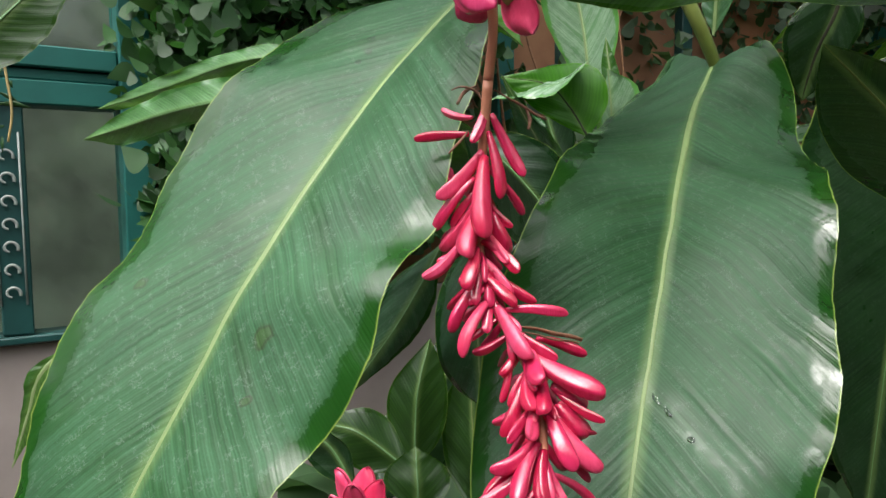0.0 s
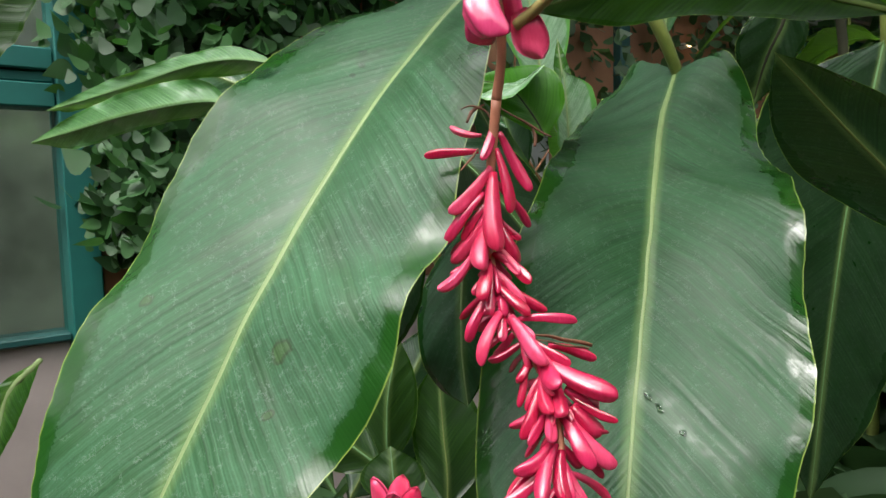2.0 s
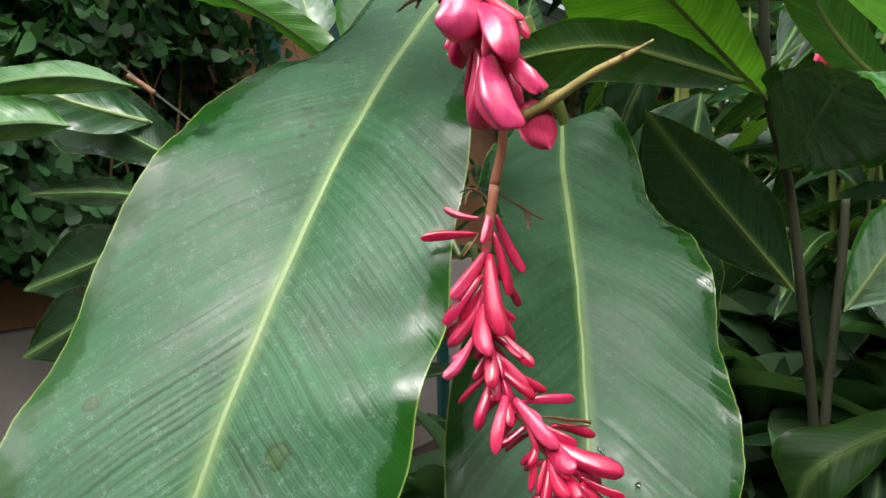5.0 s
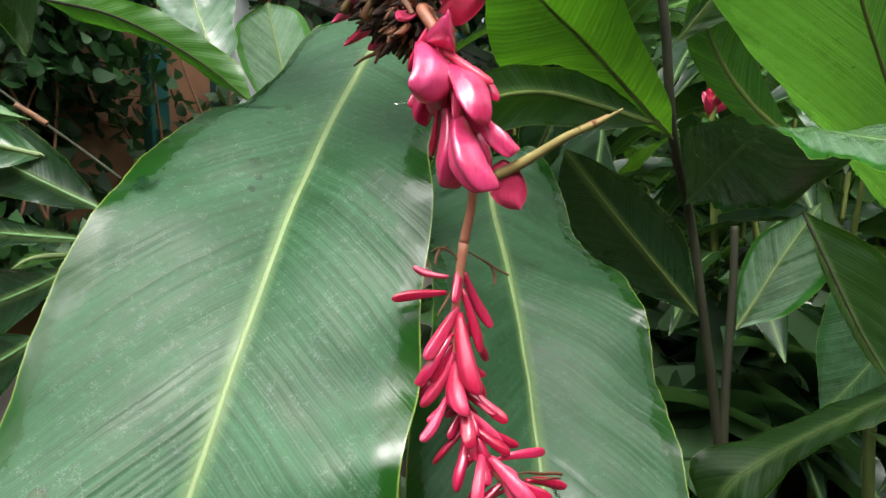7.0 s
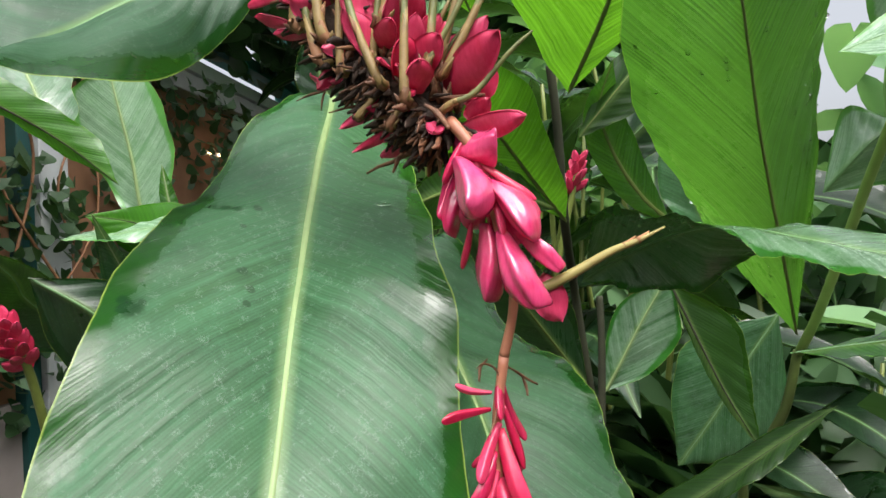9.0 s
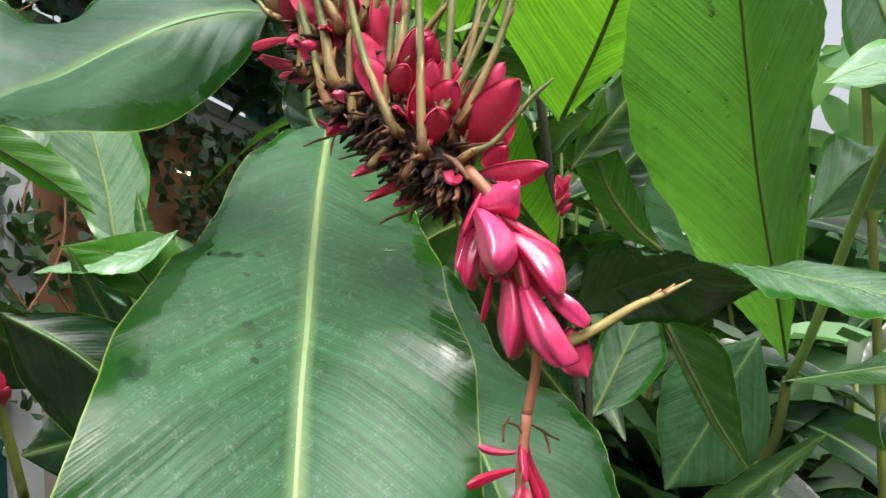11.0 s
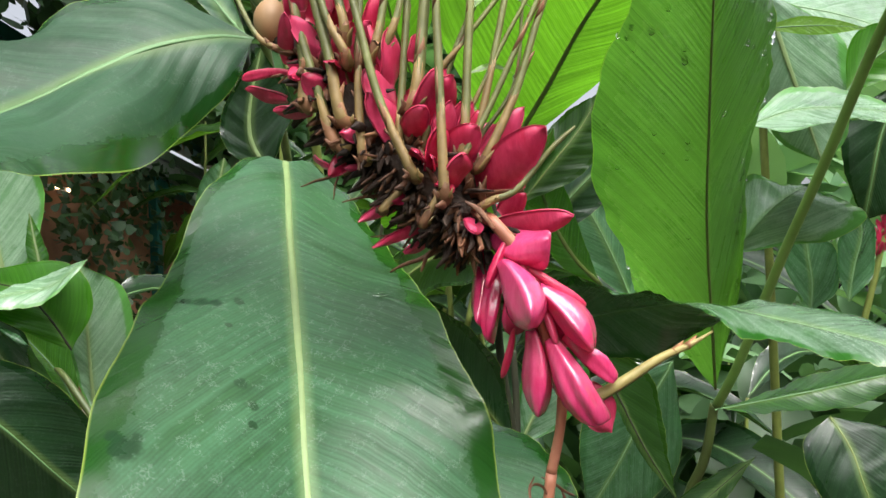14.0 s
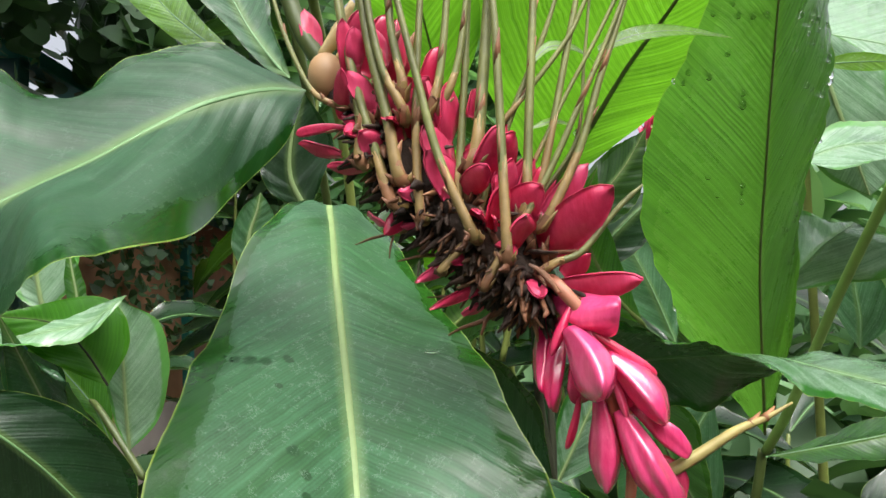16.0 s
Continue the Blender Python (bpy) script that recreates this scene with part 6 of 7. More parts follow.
stalk([(-0.0297, 0.4721, 1.6364), (-0.0337, 0.4795, 1.6423), (-0.0364, 0.4856, 1.6540), (-0.0394, 0.4944, 1.6774), (-0.0409, 0.4999, 1.6977)], 0.0018, 0.0012)
stalk([(-0.0225, 0.4410, 1.5811), (-0.0240, 0.4479, 1.6059), (-0.0258, 0.4565, 1.6377), (-0.0267, 0.4639, 1.6735), (-0.0267, 0.4687, 1.7034)], 0.0032, 0.0021)
stalk([(-0.0271, 0.4558, 1.6052), (-0.0252, 0.4564, 1.6255), (-0.0250, 0.4605, 1.6512), (-0.0252, 0.4645, 1.6742)], 0.0036, 0.0024)
stalk([(-0.0242, 0.4351, 1.5953), (-0.0240, 0.4404, 1.6255), (-0.0250, 0.4481, 1.6605), (-0.0248, 0.4527, 1.6897)], 0.0035, 0.0020)
stalk([(-0.0226, 0.4317, 1.6276), (-0.0255, 0.4396, 1.6460), (-0.0262, 0.4447, 1.6683), (-0.0261, 0.4478, 1.6877)], 0.0026, 0.0018)
stalk([(-0.0207, 0.4318, 1.6395), (-0.0207, 0.4344, 1.6537), (-0.0208, 0.4370, 1.6681), (-0.0195, 0.4394, 1.6940)], 0.0029, 0.0021)
stalk([(-0.0157, 0.4002, 1.5634), (-0.0196, 0.4138, 1.6006), (-0.0207, 0.4235, 1.6435), (-0.0215, 0.4310, 1.6784)], 0.0028, 0.0017)
stalk([(-0.0182, 0.4270, 1.5752), (-0.0143, 0.4295, 1.6226), (-0.0085, 0.4286, 1.6701), (-0.0052, 0.4278, 1.6962)], 0.0026, 0.0017)
stalk([(-0.0108, 0.4195, 1.6319), (-0.0065, 0.4165, 1.6536), (-0.0016, 0.4144, 1.6872)], 0.0027, 0.0018)
stalk([(-0.0061, 0.4124, 1.5807), (-0.0014, 0.4108, 1.6127), (0.0038, 0.4092, 1.6504), (0.0087, 0.4079, 1.6893)], 0.0026, 0.0018)
stalk([(-0.0071, 0.4136, 1.6346), (-0.0021, 0.4091, 1.6531), (0.0037, 0.4056, 1.6866)], 0.0024, 0.0018)
stalk([(-0.0056, 0.3999, 1.6038), (0.0003, 0.3973, 1.6403), (0.0067, 0.3948, 1.6845)], 0.0038, 0.0017)
stalk([(-0.0106, 0.3843, 1.5528), (-0.0056, 0.3863, 1.6013), (0.0001, 0.3887, 1.6620), (0.0019, 0.3908, 1.6905)], 0.0028, 0.0019)
stalk([(-0.0122, 0.4197, 1.5457), (-0.0018, 0.4070, 1.5657), (0.0139, 0.3918, 1.6184), (0.0272, 0.3777, 1.6590), (0.0337, 0.3710, 1.6816)], 0.0023, 0.0012)
stalk([(0.0074, 0.3817, 1.5766), (0.0135, 0.3800, 1.6189), (0.0200, 0.3779, 1.6660), (0.0235, 0.3768, 1.6919)], 0.0029, 0.0020)
stalk([(-0.0096, 0.3968, 1.5381), (0.0031, 0.3823, 1.5660), (0.0140, 0.3701, 1.5919), (0.0285, 0.3545, 1.6322), (0.0402, 0.3419, 1.6662)], 0.0022, 0.0011)
stalk([(0.0140, 0.3708, 1.5716), (0.0252, 0.3588, 1.6024), (0.0350, 0.3496, 1.6375), (0.0438, 0.3407, 1.6672)], 0.0026, 0.0014)
stalk([(0.0175, 0.3791, 1.5821), (0.0277, 0.3708, 1.6265), (0.0366, 0.3637, 1.6679), (0.0408, 0.3603, 1.6874)], 0.0024, 0.0015)
stalk([(0.0087, 0.3689, 1.5450), (0.0162, 0.3581, 1.5501), (0.0279, 0.3434, 1.5696), (0.0358, 0.3330, 1.5805)], 0.0023, 0.0014)
stalk([(0.0064, 0.3982, 1.6119), (0.0183, 0.3831, 1.6329), (0.0327, 0.3650, 1.6606), (0.0397, 0.3570, 1.6797)], 0.0018, 0.0012)
stalk([(0.0173, 0.3815, 1.5960), (0.0311, 0.3661, 1.6325), (0.0436, 0.3515, 1.6638)], 0.0015, 0.0012)
stalk([(0.0126, 0.3898, 1.5547), (0.0209, 0.3811, 1.5784), (0.0348, 0.3644, 1.6084), (0.0420, 0.3600, 1.6498)], 0.0015, 0.0009)

dried([(-0.0076, 0.4212, 1.5132), (0.0018, 0.4077, 1.5197), (0.0112, 0.3941, 1.5269), (0.0199, 0.3824, 1.5372)], 0.0020, 0.0026)
dried([(-0.0004, 0.4075, 1.5116), (0.0019, 0.4057, 1.5202), (0.0063, 0.3998, 1.5257)], 0.0026, 0.0012)
dried([(-0.0026, 0.3772, 1.5451), (0.0003, 0.3713, 1.5391), (0.0021, 0.3665, 1.5305)], 0.0025, 0.0022)
dried([(-0.0050, 0.4347, 1.5324), (0.0062, 0.4169, 1.5323), (0.0289, 0.3799, 1.5271)], 0.0012, 0.0015)
dried([(-0.0196, 0.4688, 1.5616), (-0.0140, 0.4606, 1.5648), (-0.0054, 0.4476, 1.5688)], 0.0009, 0.0012)
dried([(-0.0161, 0.4496, 1.5534), (-0.0150, 0.4490, 1.5589), (-0.0133, 0.4474, 1.5649)], 0.0009, 0.0009)
dried([(0.0087, 0.3846, 1.5503), (0.0158, 0.3736, 1.5508), (0.0250, 0.3589, 1.5500)], 0.0014, 0.0017)
dried([(-0.0133, 0.4461, 1.5520), (-0.0051, 0.4334, 1.5534), (0.0014, 0.4233, 1.5544)], 0.0012, 0.0015)
dried([(0.0049, 0.3576, 1.4051), (0.0110, 0.3577, 1.4068), (0.0176, 0.3567, 1.4039), (0.0210, 0.3554, 1.3992)], 0.0009, 0.0009)
dried([(0.0181, 0.3609, 1.4084), (0.0118, 0.3603, 1.4044), (0.0085, 0.3589, 1.3983)], 0.0015, 0.0012)
dried([(0.0272, 0.3605, 1.4058), (0.0376, 0.3583, 1.3987), (0.0465, 0.3566, 1.3936), (0.0539, 0.3552, 1.3891)], 0.0012, 0.0009)
dried([(0.0436, 0.3577, 1.3962), (0.0455, 0.3561, 1.3899), (0.0440, 0.3548, 1.3844)], 0.0015, 0.0012)
dried([(0.0130, 0.3513, 1.3835), (0.0089, 0.3501, 1.3781), (0.0036, 0.3489, 1.3722)], 0.0015, 0.0006)
dried([(0.0347, 0.3297, 1.2868), (0.0519, 0.3282, 1.2843), (0.0675, 0.3264, 1.2801)], 0.0012, 0.0017)
dried([(0.0360, 0.3286, 1.2847), (0.0502, 0.3271, 1.2816), (0.0659, 0.3256, 1.2786)], 0.0006, 0.0009)
thorn([(0.0316, 0.3345, 1.4437), (0.0422, 0.3207, 1.4515), (0.0538, 0.3043, 1.4620), (0.0614, 0.2925, 1.4670), (0.0695, 0.2816, 1.4733)])


for k in range(36):
    s = RND.uniform(0.03, 0.97)
    p = glide(CORE, 60)[int(s * 59)]
    d = Vector((RND.uniform(-0.5, 0.7), RND.uniform(-0.9, 0.5), RND.uniform(-0.2, 1.0))).normalized()
    q = p + d * 0.015
    e = q + (d * 0.75 + Vector((0.1, -0.15, 0.75)).normalized() * 0.5) * RND.uniform(0.022, 0.032)
    bract(q, e, RND.uniform(0.013, 0.019))

# darker bracts lying along the under side
for k in range(12):
    p = core_line[int(RND.uniform(0.05, 0.95) * 59)]
    d = Vector((RND.uniform(-1.0, -0.2), RND.uniform(-0.8, 0.3), RND.uniform(-0.5, 0.15))).normalized()
    bract(p + d * 0.010, p + d * RND.uniform(0.026, 0.036), RND.uniform(0.007, 0.012))

# slim buds crowding the hanging spike
spike_line = glide(SPIKE, 90)
for k in range(84):
    f = 0.12 + 0.88 * (k + RND.random()) / 84
    p = spike_line[min(88, int(f * 89))]
    a = k * 2.4 + RND.uniform(-0.4, 0.4)
    o = Vector((math.cos(a), math.sin(a), RND.uniform(-1.6, -0.5)))
    e = p + o.normalized() * RND.uniform(0.016, 0.032) * (0.8 + 0.35 * f)
    bud(p + o.normalized() * 0.001, e, RND.uniform(0.0042, 0.0068))

# slim buds inside the upper cluster
hang_line = glide(HANG[1:], 40)
for k in range(9):
    p = hang_line[int((0.1 + 0.85 * k / 16) * 39)]
    a = k * 2.4
    o = Vector((math.cos(a) * 0.5, math.sin(a) * 0.5, -1.0)).normalized()
    bud(p, p + o * RND.uniform(0.022, 0.03), RND.uniform(0.005, 0.007))

# leaflets on the plantlets
for pts, w, m in (
    ([(0.0173, 0.3790, 1.6464), (0.0269, 0.3725, 1.6570), (0.0411, 0.3640, 1.6581), (0.0532, 0.3572, 1.6519)], 0.0045, "lime"),
    ([(0.0540, 0.3561, 1.6589), (0.0718, 0.3439, 1.6687), (0.0988, 0.3254, 1.6755), (0.1341, 0.3008, 1.6752)], 0.0075, "lime"),
    ([(0.0182, 0.3815, 1.6143), (0.0312, 0.3736, 1.6193), (0.0423, 0.3673, 1.6162)], 0.003, "lime"),
):
    line = glide(pts, 7)
    lift = [Vector((0.2, 0.3, 0.9)) * w * math.sin(math.pi * min(1, 0.12 + 0.88 * i / 6)) for i in range(7)]
    leaf(flower, line, [x * 0.8 for x in lift], [Vector((-0.25, -0.35, -0.75)) * x.length * 0.8 for x in lift], m, "rib", wave=0.0005, bow=0.001, n=26, side=4, rib_r=0.0005, pleat=0.2)
b = bmesh.new()
bmesh.ops.create_uvsphere(b, u_segments=14, v_segments=10, radius=0.0019, matrix=pose(0.0425, 0.3670, 1.6140))
tagged(part("water_drop", b, "water"), "clear water drop hanging from a leaflet tip", "water drop")


# other flower heads among the leaves
def flower_head(at, size, tilt, seed, count=22):
    rnd = random.Random(seed)
    at = Vector(at)
    ob = thing("ginger_flower", "small upright red ginger flower head among leaves", "flower", "ginger flowers", at=at)
    d0 = Vector(tilt).normalized()
    axis = [at - d0 * size * 0.5, at, at + d0 * size]
    for k in range(count):
        s = (k + 0.5) / count
        p = at + d0 * size * (1.3 * s - 0.5)
        a = k * 2.4
        side = d0.orthogonal().normalized()
        o = side * math.cos(a) + d0.cross(side) * math.sin(a)
        e = p + (o * (0.55 - 0.25 * s) + d0 * 0.6) * size * rnd.uniform(0.75, 1.05)
        bract(p, e, size * 0.3, ob, axis)
    under(part("stalk", tube(bmesh.new(), glide([at + d0 * size * 0.6, at - d0 * size * 0.6, at - d0 * size * 2.2 + Vector((0, 0.02, -0.05))], 14), [size * 0.1, size * 0.12], 8), "stem"), ob)
    return ob


flower_head((-0.034, 0.283, 1.190), 0.036, (-0.1, -0.1, 1), 3)
flower_head((0.011, 1.158, 1.362), 0.055, (-0.4, -0.3, 0.8), 4)
flower_head((0.808, 0.796, 1.585), 0.05, (0.1, -0.2, 1), 5, 16)
flower_head((0.690, 0.513, 1.760), 0.045, (0.3, -0.3, 0.7), 6, 16)
flower_head((1.146, 0.183, 1.526), 0.05, (0.1, -0.2, 0.9), 7, 16)

# ---- the thicket behind: whole shoots with arching leaves ----
def wild_shoot(seed, height, count, at, spin, label):
    rnd = random.Random(seed)
    ob = thing("ginger_shoot", label, "plant", "thicket of ginger shoots", at=(0, 0, 0))
    lean = Vector((rnd.uniform(-0.15, 0.15), rnd.uniform(-0.15, 0.15), 1))
    line = glide([Vector((0, 0, -0.02)), lean * height * 0.5, lean * height + Vector((rnd.uniform(-0.1, 0.1), 0, 0))], 30)
    under(part("stem", tube(bmesh.new(), line, [0.013, 0.011, 0.005], 8), "stem"), ob)
    for k in range(count):
        f = 0.22 + 0.78 * k / (count - 1)
        p = line[int(f * 29)]
        a = k * math.pi + rnd.uniform(-0.6, 0.6)
        o = Vector((math.cos(a), math.sin(a), 0))
        length, w = rnd.uniform(0.42, 0.62), rnd.uniform(0.055, 0.085)
        rise = rnd.uniform(0.25, 0.9)
        mid = [p + o * length * s + Vector((0, 0, length * (rise * s - (rise * 0.45 + 0.55) * s * s))) for s in (0, 0.18, 0.38, 0.6, 0.8, 1.0)]
        side = Vector((-math.sin(a), math.cos(a), 0))
        twist = rnd.uniform(-0.5, 0.5)
        ws = (0.0, 0.75, 1.0, 0.9, 0.6, 0.02)
        l = [(side + Vector((0, 0, 0.35 + twist))) * w * x for x in ws]
        r = [(-side + Vector((0, 0, 0.35 - twist))) * w * x for x in ws]
        # these skins carry the thicket's shade in their colour
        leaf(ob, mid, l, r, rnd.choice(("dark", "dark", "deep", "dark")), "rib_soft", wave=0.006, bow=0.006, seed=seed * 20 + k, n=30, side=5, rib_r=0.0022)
    ob.matrix_basis = pose(*at, 0, 0, spin)
    return ob


protos = [
    wild_shoot(101, 1.9, 12, (1.95, 1.45, 0), 10, "tall ginger shoot with glossy arching leaves"),
    wild_shoot(102, 1.5, 10, (1.45, 1.05, 0), 80, "ginger shoot with glossy arching leaves, coloured dark for shade"),
    wild_shoot(103, 1.15, 9, (1.5, 0.62, 0), 60, "low ginger shoot with glossy leaves, coloured dark for shade"),
]
spots = [
    (3.83, 2.82, 2, 10, 1.34),
    (4.55, -0.18, 2, 30, 0.98),
    (1.43, 1.16, 0, 240, 1.0),
    (3.46, 1.8, 0, 130, 1.19),
    (2.73, 2.95, 0, 80, 1.27),
    (2.99, -0.89, 2, 0, 0.84),
    (5.0, 0.06, 2, 120, 0.91),
    (4.09, -0.45, 2, 120, 0.99),
    (2.6, -0.69, 2, 90, 0.85),
    (2.46, 3.29, 2, 0, 1.26),
    (4.23, -1.3, 2, 220, 0.96),
    (3.16, 0.23, 2, 300, 0.89),
    (1.73, -0.14, 2, 10, 0.99),
    (2.58, 0.77, 2, 350, 0.96),
    (2.62, 1.83, 0, 280, 1.07),
    (1.82, 2.91, 1, 220, 1.0),
    (3.31, 3.75, 1, 290, 1.09),
    (4.42, 3.16, 1, 20, 1.2),
    (5.5, -0.43, 2, 320, 0.92),
    (5.22, 0.37, 2, 340, 0.82),
    (4.12, 0.17, 2, 50, 0.93),
    (3.17, 2.69, 0, 340, 1.37),
    (1.05, 2.82, 1, 160, 1.0),
    (3.04, 0.87, 2, 30, 1.0),
    (3.9, 3.19, 1, 130, 1.1),
    (4.34, 4.09, 1, 60, 1.11),
    (2.65, -1.34, 2, 260, 0.86),
    (4.91, 4.25, 1, 310, 1.29),
    (2.39, -0.03, 2, 300, 0.88),
    (1.59, 0.6, 2, 340, 0.99),
    (3.85, 1.35, 1, 110, 1.08),
    (2.18, 3.07, 2, 230, 1.07),
    (4.64, 0.47, 2, 20, 0.95),
    (2.61, 2.6, 1, 310, 1.14),
    (5.51, 2.67, 1, 110, 1.25),
    (0.95, 1.64, 1, 200, 1.0),
    (4.74, 2.25, 1, 220, 1.15),
    (2.82, 3.93, 0, 280, 1.39),
    (5.4, 1.46, 2, 330, 1.0),
    (1.27, 2.39, 1, 100, 1.0),
    (3.8, 4.01, 2, 260, 1.16),
    (1.82, 1.88, 2, 110, 1.0),
    (1.93, 2.48, 0, 300, 1.39),
    (2.85, 0.44, 2, 40, 0.92),
    (2.21, 0.8, 2, 70, 0.94),
    (3.47, 4.18, 2, 190, 1.08),
    (4.75, 0.86, 2, 340, 0.87),
    (5.45, 2.01, 1, 0, 1.18),
    (5.02, 1.74, 1, 270, 1.39),
    (3.22, 1.23, 1, 240, 1.39),
    (3.82, 1.01, 2, 180, 0.81),
    (2.04, 1.19, 0, 150, 1.22),
    (4.87, 2.7, 1, 180, 1.22),
    (4.96, 3.67, 0, 10, 1.32),
    (2.31, 1.55, 1, 180, 1.31),
    (1.52, -1.68, 2, 350, 0.89),
    (3.46, -1.61, 2, 270, 0.92),
    (3.95, 3.54, 1, 300, 1.19),
    (4.9, -0.5, 2, 180, 0.89),
    (4.46, 0.15, 2, 0, 0.94),
    (5.21, -0.79, 2, 110, 0.88),
    (4.39, 3.66, 0, 0, 1.2),
    (3.82, -0.09, 2, 350, 0.85),
    (5.48, 3.23, 1, 290, 1.31),
    (1.25, 1.2, 0, 40, 0.95),
    (1.6, 1.1, 0, 200, 1.0),
    (1.5, 1.55, 1, 120, 1.1),
    (1.9, 1.0, 1, 300, 1.1),
]
for x, y, which, spin, size in spots:
    copy_thing(protos[which], pose(x, y, 0, 0, 0, spin) @ Matrix.Diagonal((size, size, size, 1)))


# ---- dense growth behind the shoots ----
def thicket(name, count, box_lo, box_hi, size, seed, label, material, gaps=-0.2):
    rnd = random.Random(seed)
    verts, faces = [], []
    for _ in range(count):
        c = Vector([rnd.uniform(a, b) for a, b in zip(box_lo, box_hi)])
        if noise.noise(c * 0.9) < gaps:
            continue
        s = rnd.uniform(0.6, 1.3) * size
        m = Matrix.Translation(c) @ pose(0, 0, 0, rnd.uniform(-60, 20), rnd.uniform(-40, 40), rnd.uniform(0, 360))
        n0 = len(verts)
        for i in range(7):
            u = i / 6
            w = 0.17 * math.sin(math.pi * (0.06 + 0.92 * u)) ** 0.7
            for x in (-1, 0, 1):
                verts.append(tuple(m @ Vector((x * w * s, (u - 0.5) * s, s * (0.06 * abs(x) - 0.5 * (u - 0.4) ** 2)))))
        for i in range(6):
            for x in (0, 1):
                a = n0 + 3 * i + x
                faces.append((a, a + 1, a + 4, a + 3))
    me = bpy.data.meshes.new(name)
    me.from_pydata(verts, [], faces)
    for p in me.polygons:
        p.use_smooth = True
    me.materials.append(M[material])
    return tagged(new(name, me), label, "foliage", kind="stuff")


thicket("far_foliage", 600, (3.2, 0.9, 1.1), (6.6, 3.0, 1.9), 0.5, 21, "dense far ginger leaves, soft sky sheen in their colour", "far")
thicket("far_foliage", 550, (3.0, 0.9, 0.3), (6.6, 3.0, 1.15), 0.5, 27, "low ginger leaves behind the shoots, coloured dark for shade", "ivy_dark")
thicket("far_foliage", 1000, (3.2, 3.0, 0.3), (6.6, 5.2, 4.2), 0.5, 26, "tall far ginger leaves, soft sky sheen in their colour", "far")
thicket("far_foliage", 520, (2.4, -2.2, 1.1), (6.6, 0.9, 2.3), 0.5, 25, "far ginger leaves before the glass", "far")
thicket("far_foliage", 450, (2.2, -2.2, 0.2), (6.6, 0.9, 1.15), 0.5, 28, "low ginger leaves before the glass, coloured dark for shade", "ivy_dark")
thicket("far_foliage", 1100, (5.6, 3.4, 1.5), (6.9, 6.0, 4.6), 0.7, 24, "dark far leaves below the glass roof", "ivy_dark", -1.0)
thicket("far_foliage", 1400, (0.95, -0.4, 0.1), (2.6, 2.2, 1.12), 0.42, 22, "leaf litter and low ginger leaves, shade under the shoots in their colour", "ivy_dark")
thicket("far_foliage", 260, (-0.3, 0.95, 0.1), (0.9, 1.6, 0.8), 0.35, 23, "low leaves under the flower, coloured dark for shade", "ivy_dark")


# ---- creepers on the wall ----
def creeper(name, count, span, reach, size, seed, label, material="ivy", gaps=-0.35):
    rnd = random.Random(seed)
    verts, faces = [], []
    shape = ((0, 0), (0.22, 0.02), (0.36, 0.14), (0.42, 0.32), (0.36, 0.55), (0.22, 0.80), (0.08, 1.02), (0, 1.16), (-0.08, 1.02), (-0.22, 0.80), (-0.36, 0.55), (-0.42, 0.32), (-0.36, 0.14), (-0.22, 0.02))
    for _ in range(count):
        x, z = rnd.uniform(span[0], span[1]), rnd.uniform(span[2], span[3])
        dens = noise.noise(Vector((x * 1.6, z * 1.6, seed)))
        if dens < gaps:
            continue
        y = -rnd.uniform(0.02, reach) * (0.5 + max(0, dens) + 0.3)
        s = rnd.uniform(0.6, 1.25) * size
        m = WALL @ pose(x, y, z, rnd.gauss(-35, 28), rnd.gauss(0, 30), rnd.gauss(0, 50)) @ pose(0, 0, 0, -90 + rnd.gauss(0, 15), 0, 0)
        m = m @ pose(0, 0, 0, 0, 0, rnd.gauss(180, 40))
        n0 = len(verts)
        verts.append(m @ Vector((0, 0.5 * s, 0.05 * s)))
        for a, b in shape:
            verts.append(m @ Vector((a * s * 0.95, b * s, 0.10 * s * abs(a) - 0.06 * s * b * b)))
        for k in range(len(shape)):
            faces.append((n0, n0 + 1 + k, n0 + 1 + (k + 1) % len(shape)))
    me = bpy.data.meshes.new(name)
    me.from_pydata([tuple(v) for v in verts], [], faces)
    for p in me.polygons:
        p.use_smooth = True
    me.materials.append(M[material])
    return tagged(new(name, me), label, "creeper", kind="stuff")


creeper("creeper", 9500, (0.05, 1.22, 1.2, 3.3), 0.6, 0.05, 1, "dense glossy green creeper leaves covering the wall")
creeper("creeper", 4800, (0.1, 1.05, 1.15, 3.3), 0.2, 0.07, 8, "inner creeper leaves close to the wall, recess shade in their colour", "ivy_dark", -0.6)
creeper("creeper", 420, (-0.05, 0.3, 1.25, 3.2), 0.5, 0.07, 9, "loose green creeper leaves hanging over a teal post", "ivy", -0.2)
creeper("creeper", 2000, (1.15, 2.35, 0.9, 3.3), 0.25, 0.065, 7, "loose dark creeper leaves beside the pale upright", "ivy_dark", -0.05)
creeper("creeper", 1500, (2.2, 4.6, 1.4, 2.5), 0.3, 0.065, 2, "loose dark creeper leaves on the brown wall", "ivy_dark", -0.08)
creeper("creeper", 12000, (1.7, 9.5, 2.7, 5.6), 0.9, 0.15, 3, "dark creeper leaves hanging from the roof", "ivy_dark", -0.9)
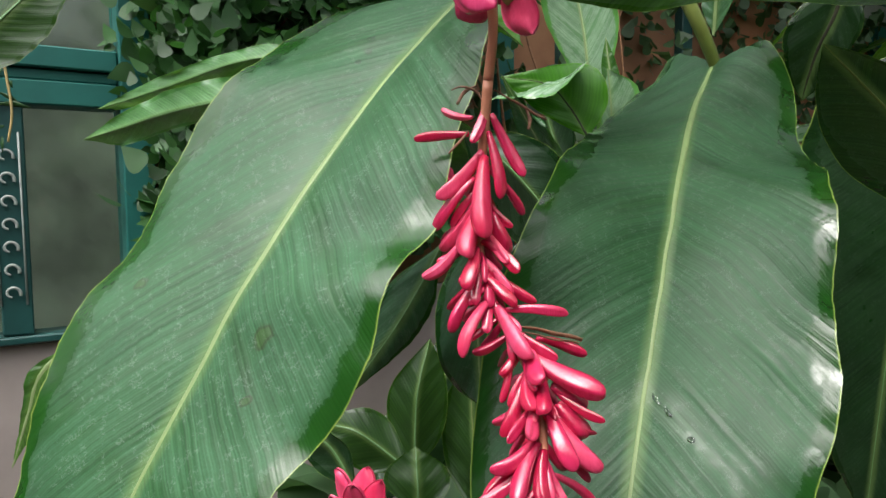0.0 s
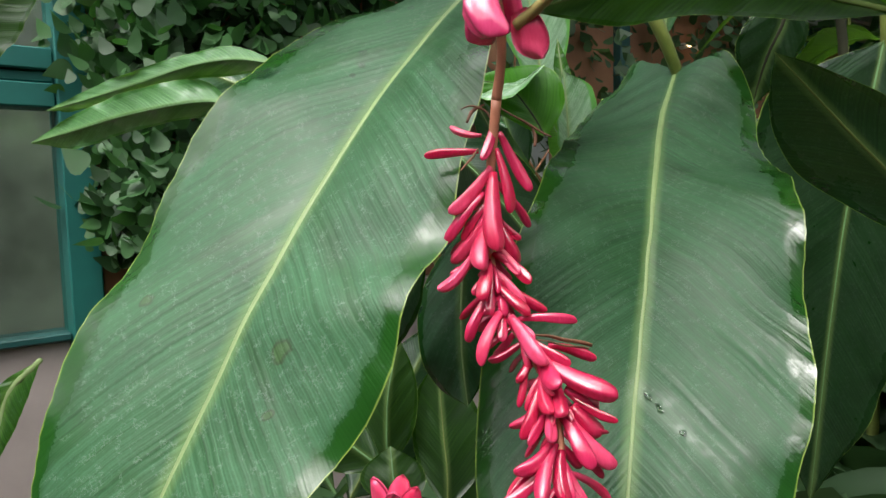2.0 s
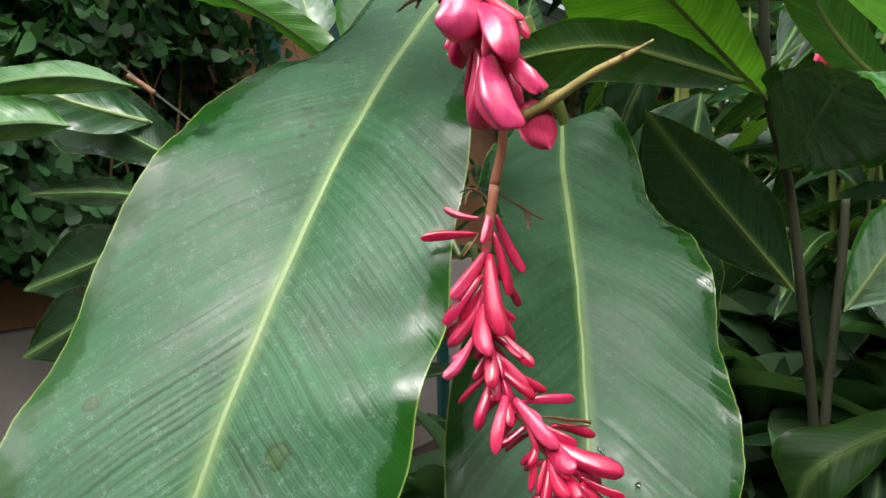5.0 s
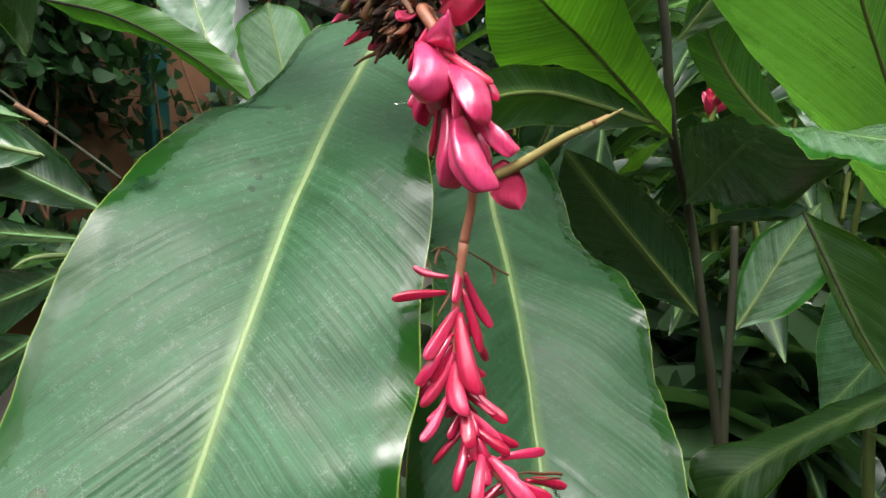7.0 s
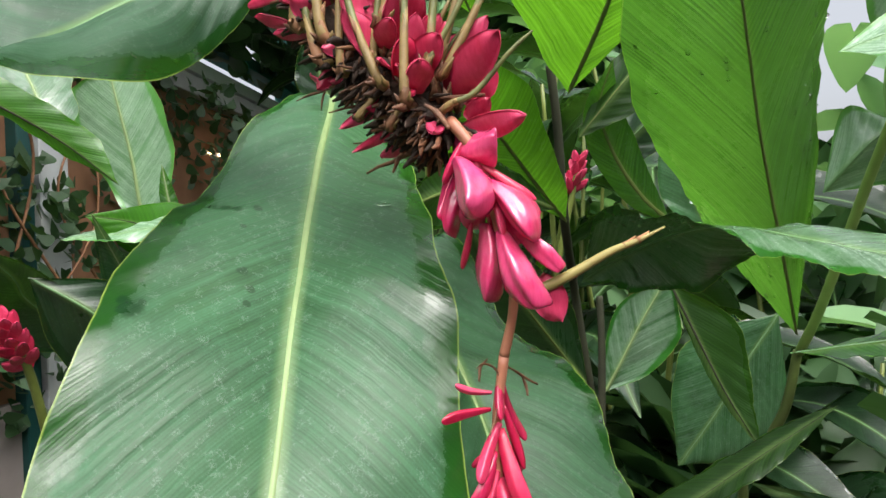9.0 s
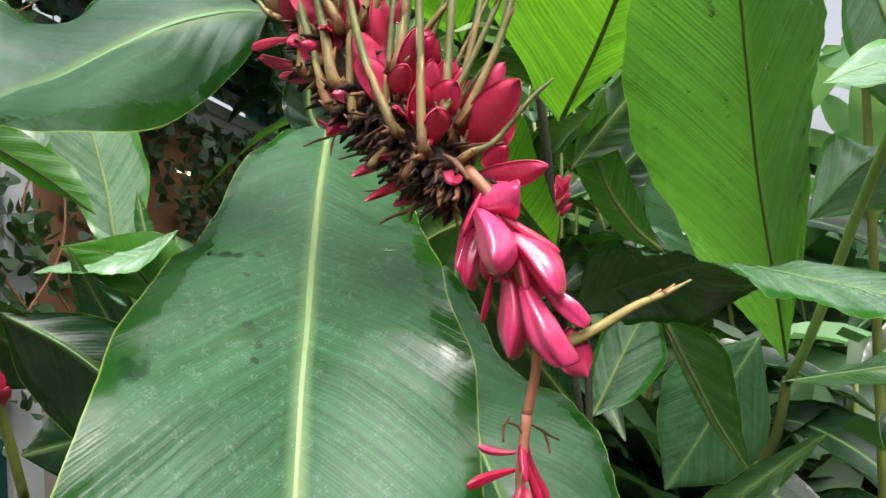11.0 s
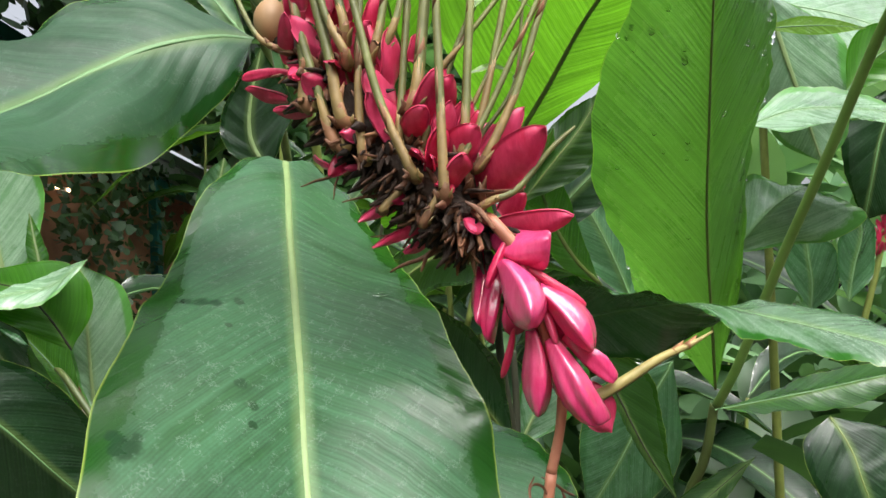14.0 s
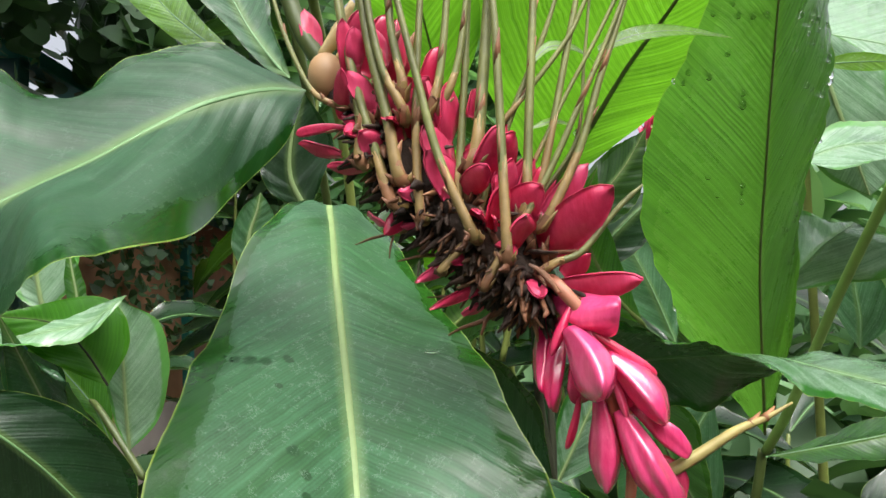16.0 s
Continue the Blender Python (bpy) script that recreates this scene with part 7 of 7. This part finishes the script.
for k in range(14):
    x = RND.uniform(0.45, 2.2)
    z = RND.uniform(1.15, 1.6)
    pts = [WALL @ Vector((x + RND.uniform(-0.25, 0.25), -0.05 - RND.uniform(0, 0.25), z + q * 0.45)) for q in range(4)]
    vine = tagged(part("vine_stem", tube(bmesh.new(), glide(pts, 24), [0.006, 0.003], 6), "brown"), "thin brown creeper stem climbing the wall", "creeper", "creeper stems")

vine = thing("hanging_vine", "pale twining vine with dry tips hanging before the window", "vine", at=(-0.66, 1.30, 1.80))
under(part("stem", tube(bmesh.new(), glide([(-0.6, 2.05, 2.4), (-0.62, 1.7, 2.2), (-0.64, 1.36, 1.92), (-0.66, 1.30, 1.80), (-0.68, 1.29, 1.735), (-0.74, 1.28, 1.715), (-0.79, 1.27, 1.70), (-0.80, 1.27, 1.62), (-0.79, 1.27, 1.52), (-0.80, 1.27, 1.46)], 50), [0.0045, 0.003, 0.002], 6), "straw"), vine)
for k in range(12):
    f = Vector((-0.795 + RND.uniform(-0.03, 0.03), 1.27, 1.69 - k * 0.02))
    e = f + Vector((RND.uniform(-0.05, 0.05), RND.uniform(-0.02, 0.02), RND.uniform(-0.06, 0.0)))
    under(part("leaf", tube(bmesh.new(), [f, (f + e) / 2 + Vector((0, 0, 0.004)), e], [0.002, 0.006, 0.001], 6, 0.3), "ivy"), vine)


# ---- rain drops on the tall leaf ----
tall = next(o for o in shoot_c.children if o.name.startswith("leaf"))
verts = [v.co.copy() for v in tall.data.vertices]
b = bmesh.new()
rnd = random.Random(77)
eye = Vector((-0.27, 0.2, 1.5))
for k in range(150):
    i = rnd.randrange(len(verts))
    if (i % 21) in (9, 10, 11):
        continue
    c = verts[i] + (eye - verts[i]).normalized() * 0.0006
    r = rnd.uniform(0.001, 0.0028)
    bmesh.ops.create_uvsphere(b, u_segments=8, v_segments=6, radius=r, matrix=Matrix.Translation(c) @ Matrix.Diagonal((1, 1, rnd.uniform(1.0, 1.7), 1)))
tagged(part("water_drops", b, "water"), "clear rain drops scattered on a green leaf", "water drops", kind="stuff")

# ---- single drops and a wet smear on the broad leaves ----
for x, y, z, wide, deep, turn in ((0.1283, 0.4052, 1.2270, 0.0022, 0.0040, 20), (0.1325, 0.3970, 1.2214, 0.0018, 0.0036, 25), (0.1407, 0.3806, 1.2102, 0.0022, 0.0022, 0), (0.0484, 0.4700, 1.5015, 0.0055, 0.0013, -30)):
    b = bmesh.new()
    bmesh.ops.create_uvsphere(b, u_segments=16, v_segments=10, radius=1.0, matrix=pose(x, y, z, 38, 0, turn) @ Matrix.Diagonal((wide, deep, 0.0011, 1)))
    for v in b.verts:
        v.co += Vector((noise.noise(v.co * 400), noise.noise(v.co * 400 + Vector((7, 0, 0))), 0)) * 0.0006
    tagged(part("water_drop", b, "water"), "flat clear water drop lying on a dusty leaf", "water drop", "drops on the broad leaves")
